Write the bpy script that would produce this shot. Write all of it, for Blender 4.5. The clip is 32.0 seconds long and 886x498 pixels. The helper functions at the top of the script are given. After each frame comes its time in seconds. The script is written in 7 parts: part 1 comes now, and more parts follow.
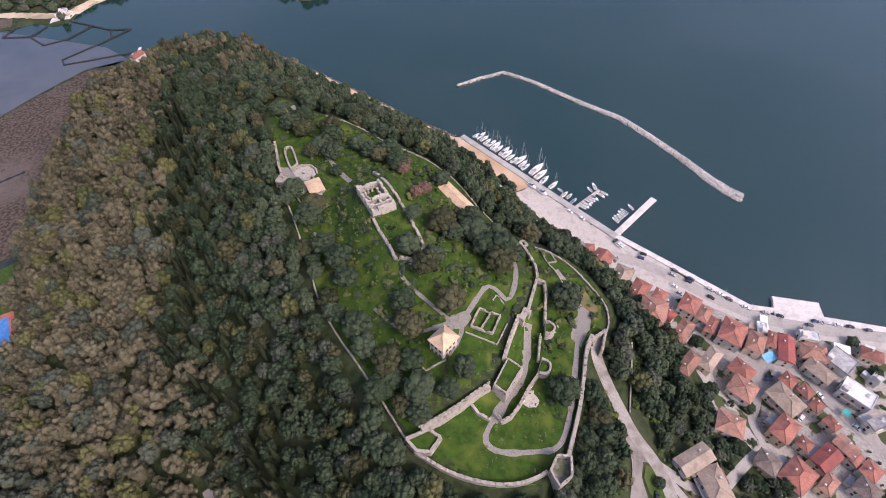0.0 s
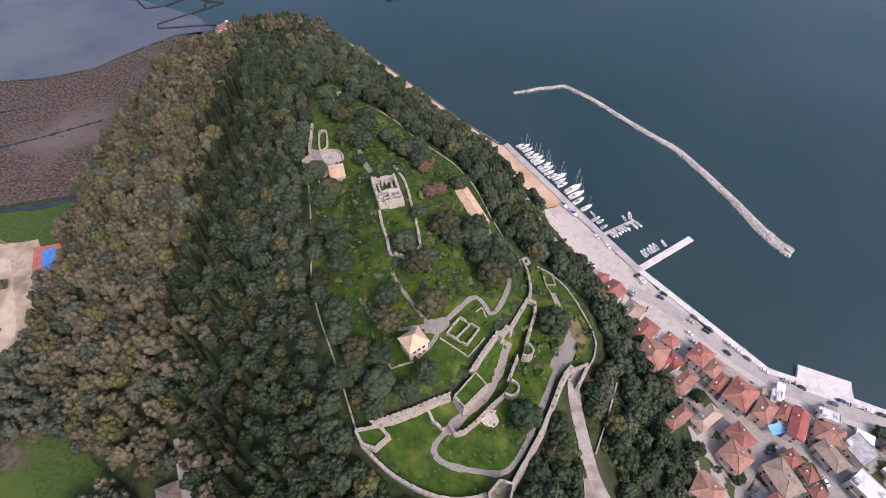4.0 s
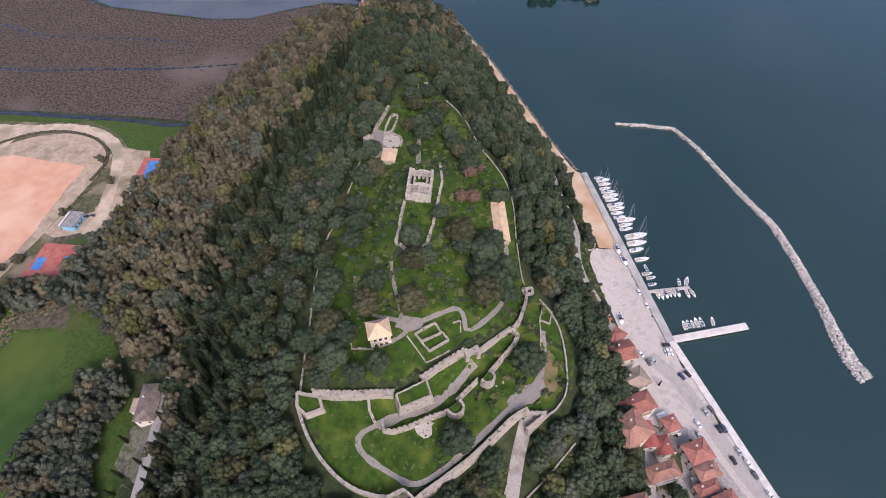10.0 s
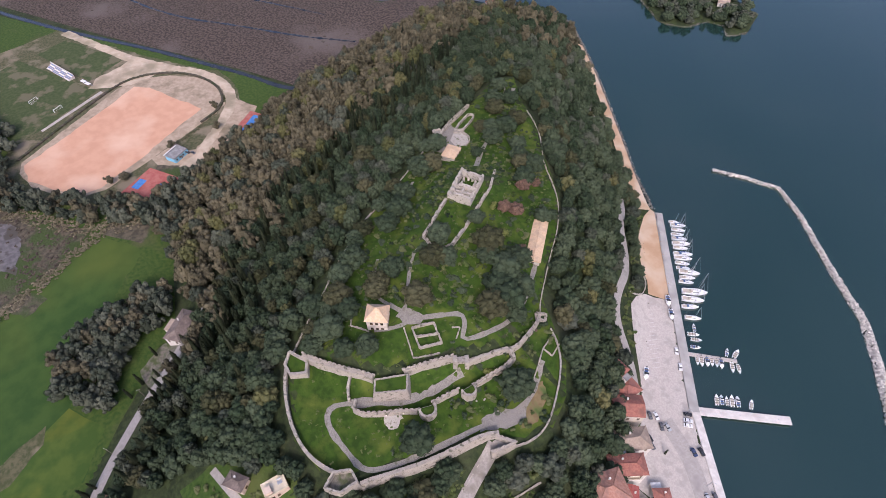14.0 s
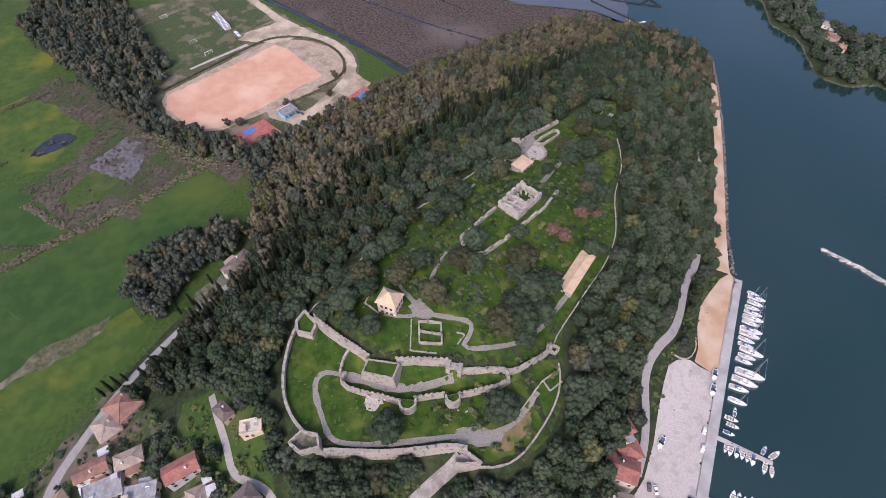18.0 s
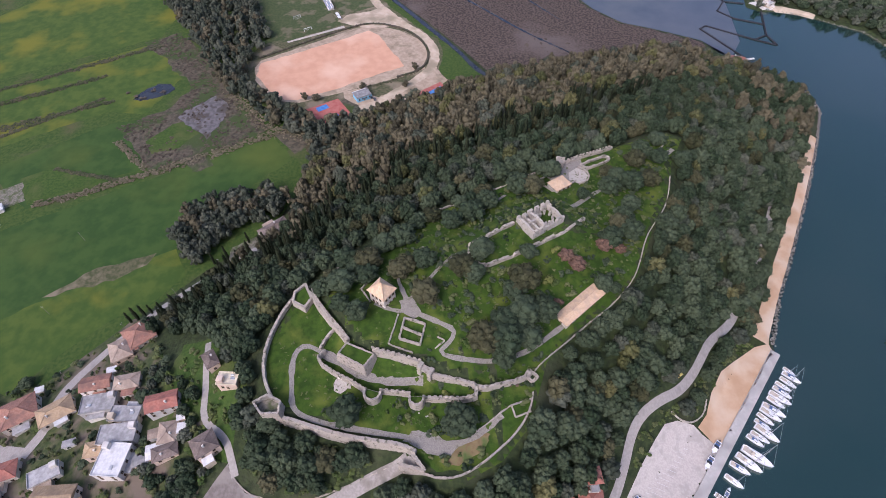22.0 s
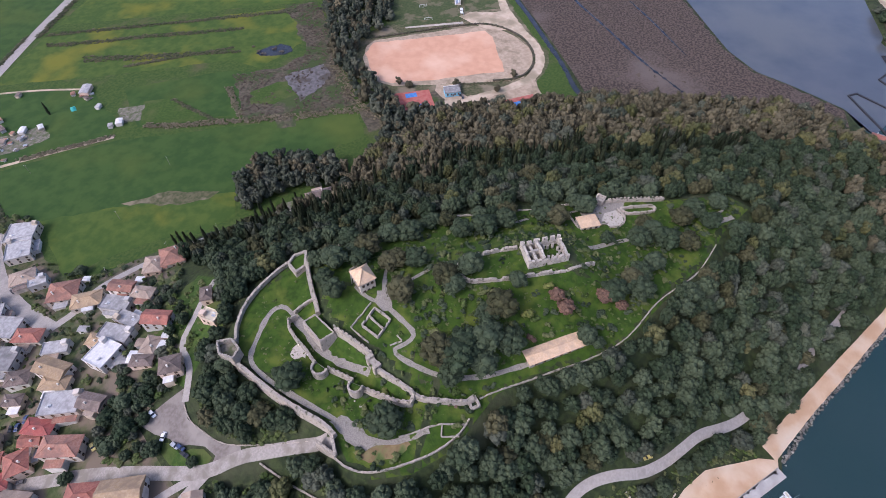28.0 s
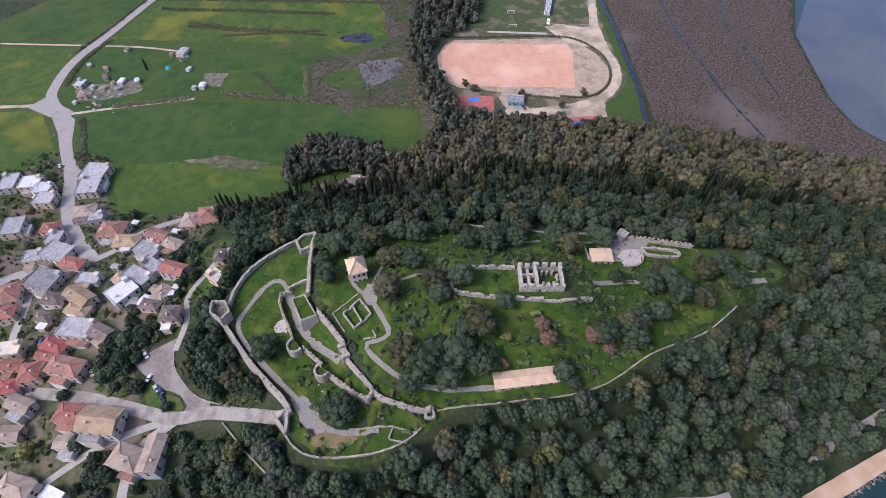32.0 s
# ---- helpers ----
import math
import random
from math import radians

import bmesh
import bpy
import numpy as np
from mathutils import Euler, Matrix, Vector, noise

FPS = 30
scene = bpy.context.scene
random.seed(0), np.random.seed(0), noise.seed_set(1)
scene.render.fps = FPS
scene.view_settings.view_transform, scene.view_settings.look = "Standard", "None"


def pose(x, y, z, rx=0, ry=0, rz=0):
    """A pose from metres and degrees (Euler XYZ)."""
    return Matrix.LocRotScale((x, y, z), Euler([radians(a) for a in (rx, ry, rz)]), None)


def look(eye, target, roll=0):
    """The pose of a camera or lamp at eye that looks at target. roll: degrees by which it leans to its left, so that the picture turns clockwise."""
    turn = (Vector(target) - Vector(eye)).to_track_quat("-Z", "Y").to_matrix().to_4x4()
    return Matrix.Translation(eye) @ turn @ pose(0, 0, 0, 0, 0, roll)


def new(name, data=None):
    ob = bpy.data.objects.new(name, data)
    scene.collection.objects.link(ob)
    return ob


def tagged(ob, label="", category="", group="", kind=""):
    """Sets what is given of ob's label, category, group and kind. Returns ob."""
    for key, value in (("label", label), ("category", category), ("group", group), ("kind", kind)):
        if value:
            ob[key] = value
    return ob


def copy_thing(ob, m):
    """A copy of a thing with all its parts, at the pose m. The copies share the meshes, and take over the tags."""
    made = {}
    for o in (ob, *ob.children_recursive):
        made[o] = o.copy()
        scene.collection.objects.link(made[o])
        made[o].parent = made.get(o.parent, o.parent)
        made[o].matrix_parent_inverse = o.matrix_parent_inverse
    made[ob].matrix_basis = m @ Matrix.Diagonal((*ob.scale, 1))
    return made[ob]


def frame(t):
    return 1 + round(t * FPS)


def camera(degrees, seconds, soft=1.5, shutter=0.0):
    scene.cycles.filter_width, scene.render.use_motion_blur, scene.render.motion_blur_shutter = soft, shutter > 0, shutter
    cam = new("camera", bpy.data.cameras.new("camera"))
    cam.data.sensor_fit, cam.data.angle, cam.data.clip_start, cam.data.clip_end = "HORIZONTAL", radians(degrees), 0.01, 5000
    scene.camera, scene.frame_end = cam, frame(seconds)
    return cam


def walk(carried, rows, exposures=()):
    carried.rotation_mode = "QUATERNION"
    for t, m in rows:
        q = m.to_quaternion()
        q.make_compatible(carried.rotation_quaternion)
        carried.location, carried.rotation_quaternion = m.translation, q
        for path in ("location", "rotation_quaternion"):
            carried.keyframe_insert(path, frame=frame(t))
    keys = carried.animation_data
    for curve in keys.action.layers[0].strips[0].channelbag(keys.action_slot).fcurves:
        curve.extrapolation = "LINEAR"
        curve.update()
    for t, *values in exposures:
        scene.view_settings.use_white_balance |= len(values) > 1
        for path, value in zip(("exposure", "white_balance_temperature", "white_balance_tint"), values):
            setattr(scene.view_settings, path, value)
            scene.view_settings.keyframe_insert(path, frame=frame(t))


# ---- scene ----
cam = camera(79.55, 32.0, soft=0.35)
# seconds, place in metres, turn in degrees (pitch from straight down, lean, heading)
ROWS = [
    (0.0, 2.28, 0.43, 257.43, 38.195, -0.173, 1.229),
    (0.5, 6.52, 0.67, 257.37, 38.214, -0.151, 2.713),
    (1.0, 10.75, 1.12, 257.36, 38.234, -0.133, 4.128),
    (1.5, 15.00, 1.75, 257.38, 38.224, -0.107, 5.601),
    (2.0, 19.27, 2.52, 257.39, 38.208, -0.089, 7.169),
    (2.5, 23.59, 3.28, 257.40, 38.236, -0.083, 8.768),
    (3.0, 27.90, 4.09, 257.32, 38.276, -0.079, 10.495),
    (3.5, 32.22, 5.19, 257.37, 38.277, -0.064, 12.029),
    (5.5, 49.33, 10.52, 257.45, 38.402, -0.117, 18.574),
    (6.0, 53.55, 12.22, 257.50, 38.392, -0.102, 20.064),
    (6.5, 57.90, 13.97, 257.48, 38.395, -0.048, 21.568),
    (7.0, 62.00, 15.85, 257.50, 38.405, -0.034, 23.135),
    (7.5, 66.10, 17.91, 257.57, 38.407, 0.018, 24.875),
    (8.0, 70.34, 19.95, 257.49, 38.450, 0.055, 26.706),
    (8.5, 74.29, 22.20, 257.52, 38.454, 0.072, 28.532),
    (9.0, 78.30, 24.69, 257.68, 38.440, 0.155, 30.446),
    (9.5, 82.48, 27.09, 257.48, 38.542, 0.223, 32.609),
    (10.0, 86.15, 29.63, 257.52, 38.568, 0.204, 34.811),
    (10.5, 89.83, 32.20, 257.35, 38.643, 0.169, 36.999),
    (11.0, 93.50, 35.44, 257.52, 38.605, 0.276, 39.158),
    (11.5, 97.16, 38.60, 257.51, 38.651, 0.334, 41.377),
    (12.0, 100.61, 41.68, 257.44, 38.687, 0.351, 43.403),
    (12.5, 103.77, 44.93, 257.49, 38.684, 0.337, 45.534),
    (13.0, 107.22, 48.64, 257.38, 38.744, 0.462, 47.794),
    (13.5, 110.27, 52.22, 257.35, 38.772, 0.508, 50.116),
    (14.0, 113.07, 55.92, 257.35, 38.787, 0.529, 52.586),
    (14.5, 116.00, 59.61, 257.25, 38.851, 0.562, 55.163),
    (16.5, 125.36, 75.60, 257.04, 39.040, 0.657, 65.337),
    (17.0, 127.30, 79.91, 257.04, 39.103, 0.712, 67.618),
    (17.5, 128.71, 83.92, 257.12, 39.102, 0.696, 69.596),
    (18.0, 130.33, 88.28, 256.93, 39.183, 0.692, 71.576),
    (18.5, 131.64, 92.81, 257.03, 39.207, 0.722, 73.572),
    (19.0, 132.77, 97.33, 257.01, 39.263, 0.708, 75.531),
    (19.5, 133.76, 101.88, 257.00, 39.303, 0.673, 77.523),
    (20.0, 134.62, 106.61, 257.05, 39.332, 0.705, 79.390),
    (20.5, 135.30, 111.36, 257.01, 39.368, 0.696, 81.253),
    (21.0, 135.79, 116.04, 257.02, 39.377, 0.682, 83.086),
    (21.5, 136.17, 120.75, 257.02, 39.388, 0.675, 84.829),
    (22.0, 136.46, 125.53, 256.98, 39.437, 0.666, 86.490),
    (22.5, 136.47, 130.28, 257.01, 39.431, 0.688, 88.168),
    (23.0, 136.49, 135.06, 256.96, 39.471, 0.689, 89.891),
    (23.5, 136.29, 139.77, 256.94, 39.496, 0.656, 91.572),
    (24.0, 135.97, 144.66, 256.87, 39.524, 0.654, 93.159),
    (24.5, 135.38, 149.23, 256.96, 39.527, 0.617, 94.754),
    (25.0, 134.76, 153.94, 256.88, 39.585, 0.588, 96.483),
    (25.5, 133.89, 158.59, 256.91, 39.599, 0.572, 98.104),
    (27.5, 129.65, 176.32, 256.96, 39.745, 0.402, 104.644),
    (28.0, 128.03, 180.79, 257.01, 39.733, 0.381, 106.316),
    (28.5, 126.37, 185.34, 257.00, 39.786, 0.366, 107.997),
    (29.0, 124.54, 189.77, 256.96, 39.832, 0.355, 109.724),
    (29.5, 122.49, 194.18, 256.94, 39.865, 0.359, 111.515),
    (30.0, 120.36, 198.47, 256.97, 39.899, 0.360, 113.262),
    (30.5, 118.04, 202.76, 256.95, 39.930, 0.339, 115.085),
    (31.0, 115.64, 207.05, 256.89, 39.974, 0.330, 116.807),
    (31.5, 112.99, 211.17, 256.90, 39.977, 0.354, 118.513),
    (32.0, 110.28, 215.30, 256.85, 40.006, 0.331, 120.110),
]
walk(cam, [(t, pose(x, y, z, rx, ry, rz)) for t, x, y, z, rx, ry, rz in ROWS], exposures=((0.0, 0.68, 6300, 25), (10.0, 0.54, 6150, 23), (20.0, 0.50, 5900, 24), (32.0, 0.54, 5700, 22)))
# ---------------------------------------------------------------- light: a bright, thinly overcast sky
SUN_ELEVATION, SUN_HEADING = radians(44), radians(128)
world = bpy.data.worlds.new("sky")
scene.world = world
world.use_nodes = True
sky = world.node_tree.nodes.new("ShaderNodeTexSky")
sky.sky_type, sky.sun_disc = "NISHITA", False
sky.sun_elevation, sky.sun_rotation = SUN_ELEVATION, SUN_HEADING
sky.air_density, sky.dust_density, sky.ozone_density = 1.0, 4.0, 1.0
backing = world.node_tree.nodes["Background"]
backing.inputs["Strength"].default_value = 0.15
world.node_tree.links.new(sky.outputs[0], backing.inputs["Color"])
sun = new("sun", bpy.data.lights.new("sun", "SUN"))
sun.data.energy, sun.data.angle, sun.data.color = 1.15, radians(16), (1.0, 0.95, 0.88)
sun.matrix_world = look((0, 0, 0), (-math.sin(SUN_HEADING) * math.cos(SUN_ELEVATION), -math.cos(SUN_HEADING) * math.cos(SUN_ELEVATION), -math.sin(SUN_ELEVATION)))
# ---------------------------------------------------------------- materials
def material(name, base, second=None, scale=1.0, rough=0.9, metal=0.0, third=None, scale2=0.08, bump=0.0, bump_scale=None,
             vary=0.0, island=0.0, tint=None, low=0.38, high=0.62, spec=0.3, coat=0.0, sparse=0.45, edge=0.2):
    """A surface of two or three blended colours: a fine grain, broad patches, an even spread from piece to piece, and relief."""
    m = bpy.data.materials.new(name)
    m.use_nodes = True
    nodes, links = m.node_tree.nodes, m.node_tree.links
    shader = nodes["Principled BSDF"]
    shader.inputs["Roughness"].default_value, shader.inputs["Metallic"].default_value = rough, metal
    shader.inputs["Specular IOR Level"].default_value = spec
    shader.inputs["Coat Weight"].default_value = coat
    place = nodes.new("ShaderNodeNewGeometry").outputs["Position"]

    def blend(a, b, factor, mode="MIX"):
        mix = nodes.new("ShaderNodeMix")
        mix.data_type, mix.blend_type = "RGBA", mode
        for socket, value in ((mix.inputs[6], a), (mix.inputs[7], b), (mix.inputs[0], factor)):
            if isinstance(value, bpy.types.NodeSocket):
                links.new(value, socket)
            elif isinstance(value, float):
                socket.default_value = value
            else:
                socket.default_value = (*value, 1)
        return mix.outputs[2]

    def clouds(size, detail=4.0, lo=low, hi=high):
        tex = nodes.new("ShaderNodeTexNoise")
        tex.inputs["Scale"].default_value, tex.inputs["Detail"].default_value = size, detail
        links.new(place, tex.inputs["Vector"])
        ramp = nodes.new("ShaderNodeMapRange")
        ramp.inputs["From Min"].default_value, ramp.inputs["From Max"].default_value = lo, hi
        links.new(tex.outputs[0], ramp.inputs["Value"])
        return ramp.outputs[0]

    colour = base
    if second:
        colour = blend(base, second, clouds(scale))
    if third:
        colour = blend(colour, third, clouds(scale2, 5.0, sparse, sparse + edge))
    if vary or island:
        source = nodes.new("ShaderNodeObjectInfo").outputs["Random"] if vary else nodes.new("ShaderNodeNewGeometry").outputs["Random Per Island"]
        spread = nodes.new("ShaderNodeMapRange")
        spread.inputs["To Min"].default_value, spread.inputs["To Max"].default_value = 1 - (vary or island), 1 + (vary or island)
        links.new(source, spread.inputs["Value"])
        shade = nodes.new("ShaderNodeCombineColor")
        for k in range(3):
            links.new(spread.outputs[0], shade.inputs[k])
        colour = blend(colour, shade.outputs[0], 1.0, "MULTIPLY")
    if tint:
        part_tint = nodes.new("ShaderNodeAttribute")
        part_tint.attribute_name = "tint"
        colour = blend(colour, tint, part_tint.outputs["Fac"])
    if isinstance(colour, bpy.types.NodeSocket):
        links.new(colour, shader.inputs["Base Color"])
    else:
        shader.inputs["Base Color"].default_value = (*colour, 1)
    if bump:
        tex = nodes.new("ShaderNodeTexNoise")
        tex.inputs["Scale"].default_value, tex.inputs["Detail"].default_value = bump_scale or scale * 2, 6
        links.new(place, tex.inputs["Vector"])
        relief = nodes.new("ShaderNodeBump")
        relief.inputs["Strength"].default_value, relief.inputs["Distance"].default_value = min(bump, 1.0), max(bump, 0.1)
        links.new(tex.outputs[0], relief.inputs["Height"])
        links.new(relief.outputs[0], shader.inputs["Normal"])
    return m


GROUND = material("ground_soil", (0.018, 0.028, 0.010), (0.040, 0.056, 0.018), 0.35, third=(0.055, 0.060, 0.030), scale2=0.05, bump=0.6, sparse=0.5)
GRASS = material("castle_grass", (0.021, 0.050, 0.003), (0.041, 0.083, 0.006), 0.3, third=(0.092, 0.120, 0.016), scale2=0.12, bump=0.4, bump_scale=1.6, sparse=0.50)
LAWN = material("mown_grass", (0.030, 0.066, 0.009), (0.052, 0.092, 0.014), 0.6, third=(0.075, 0.095, 0.024), scale2=0.08, bump=0.4)
FIELD = material("crop_field", (0.026, 0.063, 0.011), (0.042, 0.084, 0.015), 0.12, third=(0.074, 0.104, 0.017), scale2=0.014, bump=0.15, bump_scale=0.8, sparse=0.5)
MEADOW = material("yellow_meadow", (0.040, 0.080, 0.012), (0.067, 0.104, 0.016), 0.15, third=(0.140, 0.142, 0.016), scale2=0.025, bump=0.15, bump_scale=0.8, sparse=0.5, edge=0.16)
SCRUB_GROUND = material("dry_scrub", (0.060, 0.052, 0.036), (0.115, 0.098, 0.068), 0.35, third=(0.048, 0.072, 0.020), scale2=0.05, bump=0.7, bump_scale=0.7, sparse=0.47, edge=0.1)
MARSH = material("salt_marsh", (0.043, 0.032, 0.025), (0.112, 0.084, 0.066), 0.5, third=(0.130, 0.104, 0.088), scale2=0.014, bump=0.9, bump_scale=0.8, low=0.42, high=0.58, sparse=0.54, edge=0.14)
ASPHALT = material("asphalt", (0.31, 0.282, 0.256), (0.36, 0.33, 0.302), 0.9, third=(0.26, 0.238, 0.216), scale2=0.2, sparse=0.54)
CONCRETE = material("quay_concrete", (0.45, 0.405, 0.365), (0.52, 0.475, 0.43), 1.2, third=(0.40, 0.36, 0.325), scale2=0.25, bump=0.1, edge=0.15, sparse=0.5)
PALE_CONCRETE = material("pale_concrete", (0.60, 0.56, 0.52), (0.68, 0.64, 0.595), 0.8, third=(0.53, 0.49, 0.45), scale2=0.3)
COBBLES = material("cobbled_path", (0.210, 0.190, 0.165), (0.300, 0.274, 0.240), 2.2, third=(0.11, 0.108, 0.064), scale2=0.5, bump=0.4, bump_scale=4, sparse=0.57)
ROAD_STONE = material("gate_road_stone", (0.275, 0.248, 0.222), (0.345, 0.315, 0.284), 1.2, third=(0.21, 0.188, 0.158), scale2=0.2, bump=0.2, bump_scale=4)
SAND = material("ochre_sand", (0.46, 0.30, 0.18), (0.54, 0.38, 0.25), 0.12, third=(0.58, 0.46, 0.34), scale2=0.05)
CLAY = material("orange_clay", (0.55, 0.305, 0.195), (0.60, 0.345, 0.225), 0.15, third=(0.66, 0.44, 0.315), scale2=0.025, bump=0.15, sparse=0.5)
DUST = material("pale_dirt", (0.46, 0.36, 0.26), (0.54, 0.44, 0.33), 0.2, third=(0.30, 0.25, 0.17), scale2=0.07)
STONE = material("castle_stone", (0.315, 0.275, 0.230), (0.475, 0.423, 0.360), 5.0, third=(0.135, 0.128, 0.09), scale2=0.6, bump=0.6, bump_scale=6.0, low=0.3, high=0.7, sparse=0.55, edge=0.14)
PALE_STONE = material("pale_stone", (0.38, 0.34, 0.29), (0.54, 0.49, 0.425), 5.0, third=(0.20, 0.185, 0.14), scale2=0.9, bump=0.5, bump_scale=6.0, low=0.3, high=0.7, sparse=0.56, edge=0.12)
ROCK = material("armour_rock", (0.36, 0.33, 0.30), (0.62, 0.58, 0.535), 0.9, island=0.42, bump=0.3)
# the third colour paints in some sky reflection as broad paler patches
WATER = material("sea_water", (0.009, 0.032, 0.026), (0.013, 0.037, 0.030), 0.01, rough=0.13, third=(0.022, 0.043, 0.038), scale2=0.005, bump=0.05, bump_scale=0.4, spec=1.0, sparse=0.5)
LEAF_OAK = material("oak_leaves", (0.0165, 0.0290, 0.0140), (0.033, 0.050, 0.026), 0.35, rough=0.8, island=0.30, tint=(0.066, 0.086, 0.049), spec=0.15)
LEAF_WARM = material("warm_oak_leaves", (0.022, 0.027, 0.011), (0.044, 0.047, 0.021), 0.35, rough=0.8, island=0.30, tint=(0.088, 0.084, 0.044), spec=0.15)
LEAF_OLIVE = material("olive_yellow_leaves", (0.040, 0.048, 0.014), (0.074, 0.079, 0.025), 0.35, rough=0.75, island=0.20, tint=(0.108, 0.104, 0.040))
LEAF_SILVER = material("silver_leaves", (0.030, 0.040, 0.027), (0.058, 0.068, 0.048), 0.35, rough=0.8, island=0.30, tint=(0.092, 0.100, 0.072), spec=0.15)
LEAF_GUM = material("gum_leaves", (0.044, 0.042, 0.025), (0.086, 0.077, 0.048), 0.3, rough=0.8, island=0.30, tint=(0.132, 0.117, 0.073), spec=0.15)
LEAF_CYPRESS = material("cypress_leaves", (0.010, 0.016, 0.008), (0.021, 0.028, 0.014), 0.8, rough=0.8, island=0.2, tint=(0.040, 0.048, 0.024), spec=0.15)
BARK = material("bark", (0.10, 0.085, 0.07), (0.18, 0.15, 0.125), 2.0, bump=0.3)
ROUGH_EARTH = material("rough_earth", (0.13, 0.12, 0.09), (0.22, 0.20, 0.16), 0.8, third=(0.08, 0.10, 0.04), scale2=0.3, bump=0.3)
BROWN_EARTH = material("brown_earth", (0.17, 0.12, 0.06), (0.24, 0.18, 0.09), 0.4, third=(0.08, 0.12, 0.03), scale2=0.2, bump=0.2)
PLASTER_WARM = material("warm_plaster", (0.62, 0.54, 0.46), (0.70, 0.63, 0.55), 0.5, third=(0.48, 0.42, 0.36), scale2=0.4)
TILE_PALE = material("pale_tiles", (0.58, 0.40, 0.25), (0.66, 0.48, 0.32), 1.5, third=(0.50, 0.36, 0.25), scale2=0.35, bump=0.2, bump_scale=5)
DARK_BANK = material("dark_bank", (0.060, 0.050, 0.036), (0.105, 0.088, 0.064), 0.6, third=(0.04, 0.05, 0.02), scale2=0.2, bump=0.4)
SEAT_BLUE = material("seat_blue", (0.12, 0.20, 0.36), (0.18, 0.27, 0.44), 1.0, rough=0.6)
FRAME = material("window_frame", (0.60, 0.58, 0.55), (0.70, 0.68, 0.65), 2.0, rough=0.6)
FRAME_DARK = material("brown_frame", (0.16, 0.10, 0.06), (0.22, 0.15, 0.09), 2.0, rough=0.6)
GLASS = material("window_glass", (0.03, 0.035, 0.04), rough=0.08, spec=0.6)
WOOD_DARK = material("dark_wood", (0.09, 0.055, 0.035), (0.15, 0.10, 0.065), 3.0, rough=0.7)
YARD = material("yard_ground", (0.038, 0.058, 0.017), (0.076, 0.088, 0.034), 0.4, third=(0.150, 0.118, 0.088), scale2=0.07, bump=0.3, sparse=0.46, edge=0.12)
TURF = material("pitch_turf", (0.046, 0.068, 0.022), (0.070, 0.088, 0.032), 0.4, third=(0.135, 0.122, 0.072), scale2=0.08, sparse=0.53, edge=0.08)
POND = material("still_water", (0.024, 0.028, 0.034), (0.036, 0.040, 0.046), 0.1, rough=0.15, spec=0.5)
MUD = material("grey_mud", (0.105, 0.095, 0.094), (0.165, 0.15, 0.147), 0.3, rough=0.5, third=(0.07, 0.062, 0.05), scale2=0.12, sparse=0.5, edge=0.08)
COURT_RED = material("court_red", (0.36, 0.10, 0.08), (0.42, 0.15, 0.12), 0.3, rough=0.8)
COURT_BLUE = material("court_blue", (0.05, 0.18, 0.48), (0.09, 0.24, 0.52), 0.4, rough=0.8)
PLASTERS = [material("plaster", c, tuple(0.9 * v for v in c), 0.4, third=tuple(0.72 * v for v in c), scale2=0.25) for c in
            ((0.66, 0.62, 0.57), (0.70, 0.66, 0.60), (0.60, 0.50, 0.38), (0.62, 0.55, 0.47), (0.50, 0.48, 0.46), (0.64, 0.50, 0.40))]
ROOFS = {"red": material("red_tiles", (0.285, 0.108, 0.082), (0.350, 0.150, 0.112), 1.2, third=(0.215, 0.100, 0.080), scale2=0.25, vary=0.18, bump=0.2, bump_scale=4),
         "rust": material("rust_tiles", (0.290, 0.142, 0.102), (0.360, 0.198, 0.146), 1.2, third=(0.215, 0.125, 0.100), scale2=0.25, vary=0.18, bump=0.2, bump_scale=4),
         "bright": material("crimson_tiles", (0.285, 0.076, 0.066), (0.340, 0.105, 0.088), 1.2, third=(0.220, 0.082, 0.074), scale2=0.25, vary=0.15, bump=0.2, bump_scale=4),
         "tan": material("tan_tiles", (0.318, 0.242, 0.184), (0.382, 0.305, 0.241), 1.2, third=(0.251, 0.194, 0.155), scale2=0.25, vary=0.15, bump=0.2, bump_scale=4),
         "ochre": material("ochre_tiles", (0.328, 0.232, 0.136), (0.390, 0.288, 0.186), 1.2, third=(0.263, 0.193, 0.129), scale2=0.25, vary=0.15, bump=0.2, bump_scale=4),
         "brown": material("brown_tiles", (0.153, 0.118, 0.102), (0.215, 0.170, 0.147), 1.2, third=(0.123, 0.097, 0.084), scale2=0.25, vary=0.18, bump=0.2, bump_scale=4),
         "white": material("white_roof", (0.56, 0.55, 0.54), (0.66, 0.65, 0.64), 0.9, third=(0.46, 0.45, 0.44), scale2=0.3, vary=0.14, edge=0.2, sparse=0.52),
         "cream": material("cream_roof", (0.62, 0.54, 0.40), (0.70, 0.62, 0.48), 0.8, third=(0.52, 0.45, 0.34), scale2=0.2),
         "grey": material("cement_roof", (0.27, 0.262, 0.258), (0.37, 0.36, 0.355), 0.6, third=(0.20, 0.194, 0.188), scale2=0.25, vary=0.3, edge=0.25, sparse=0.52)}
METAL = material("metal", (0.45, 0.46, 0.47), (0.55, 0.56, 0.57), 2.0, rough=0.4, metal=0.7)
WHITE_PAINT = material("white_gelcoat", (0.78, 0.78, 0.78), (0.84, 0.84, 0.84), 1.0, rough=0.3, spec=0.5)
TEAK = material("teak_deck", (0.46, 0.40, 0.33), (0.55, 0.49, 0.41), 3.0, rough=0.7)
CANVAS_BLUE = material("blue_canvas", (0.05, 0.10, 0.22), (0.08, 0.14, 0.28), 2.0)
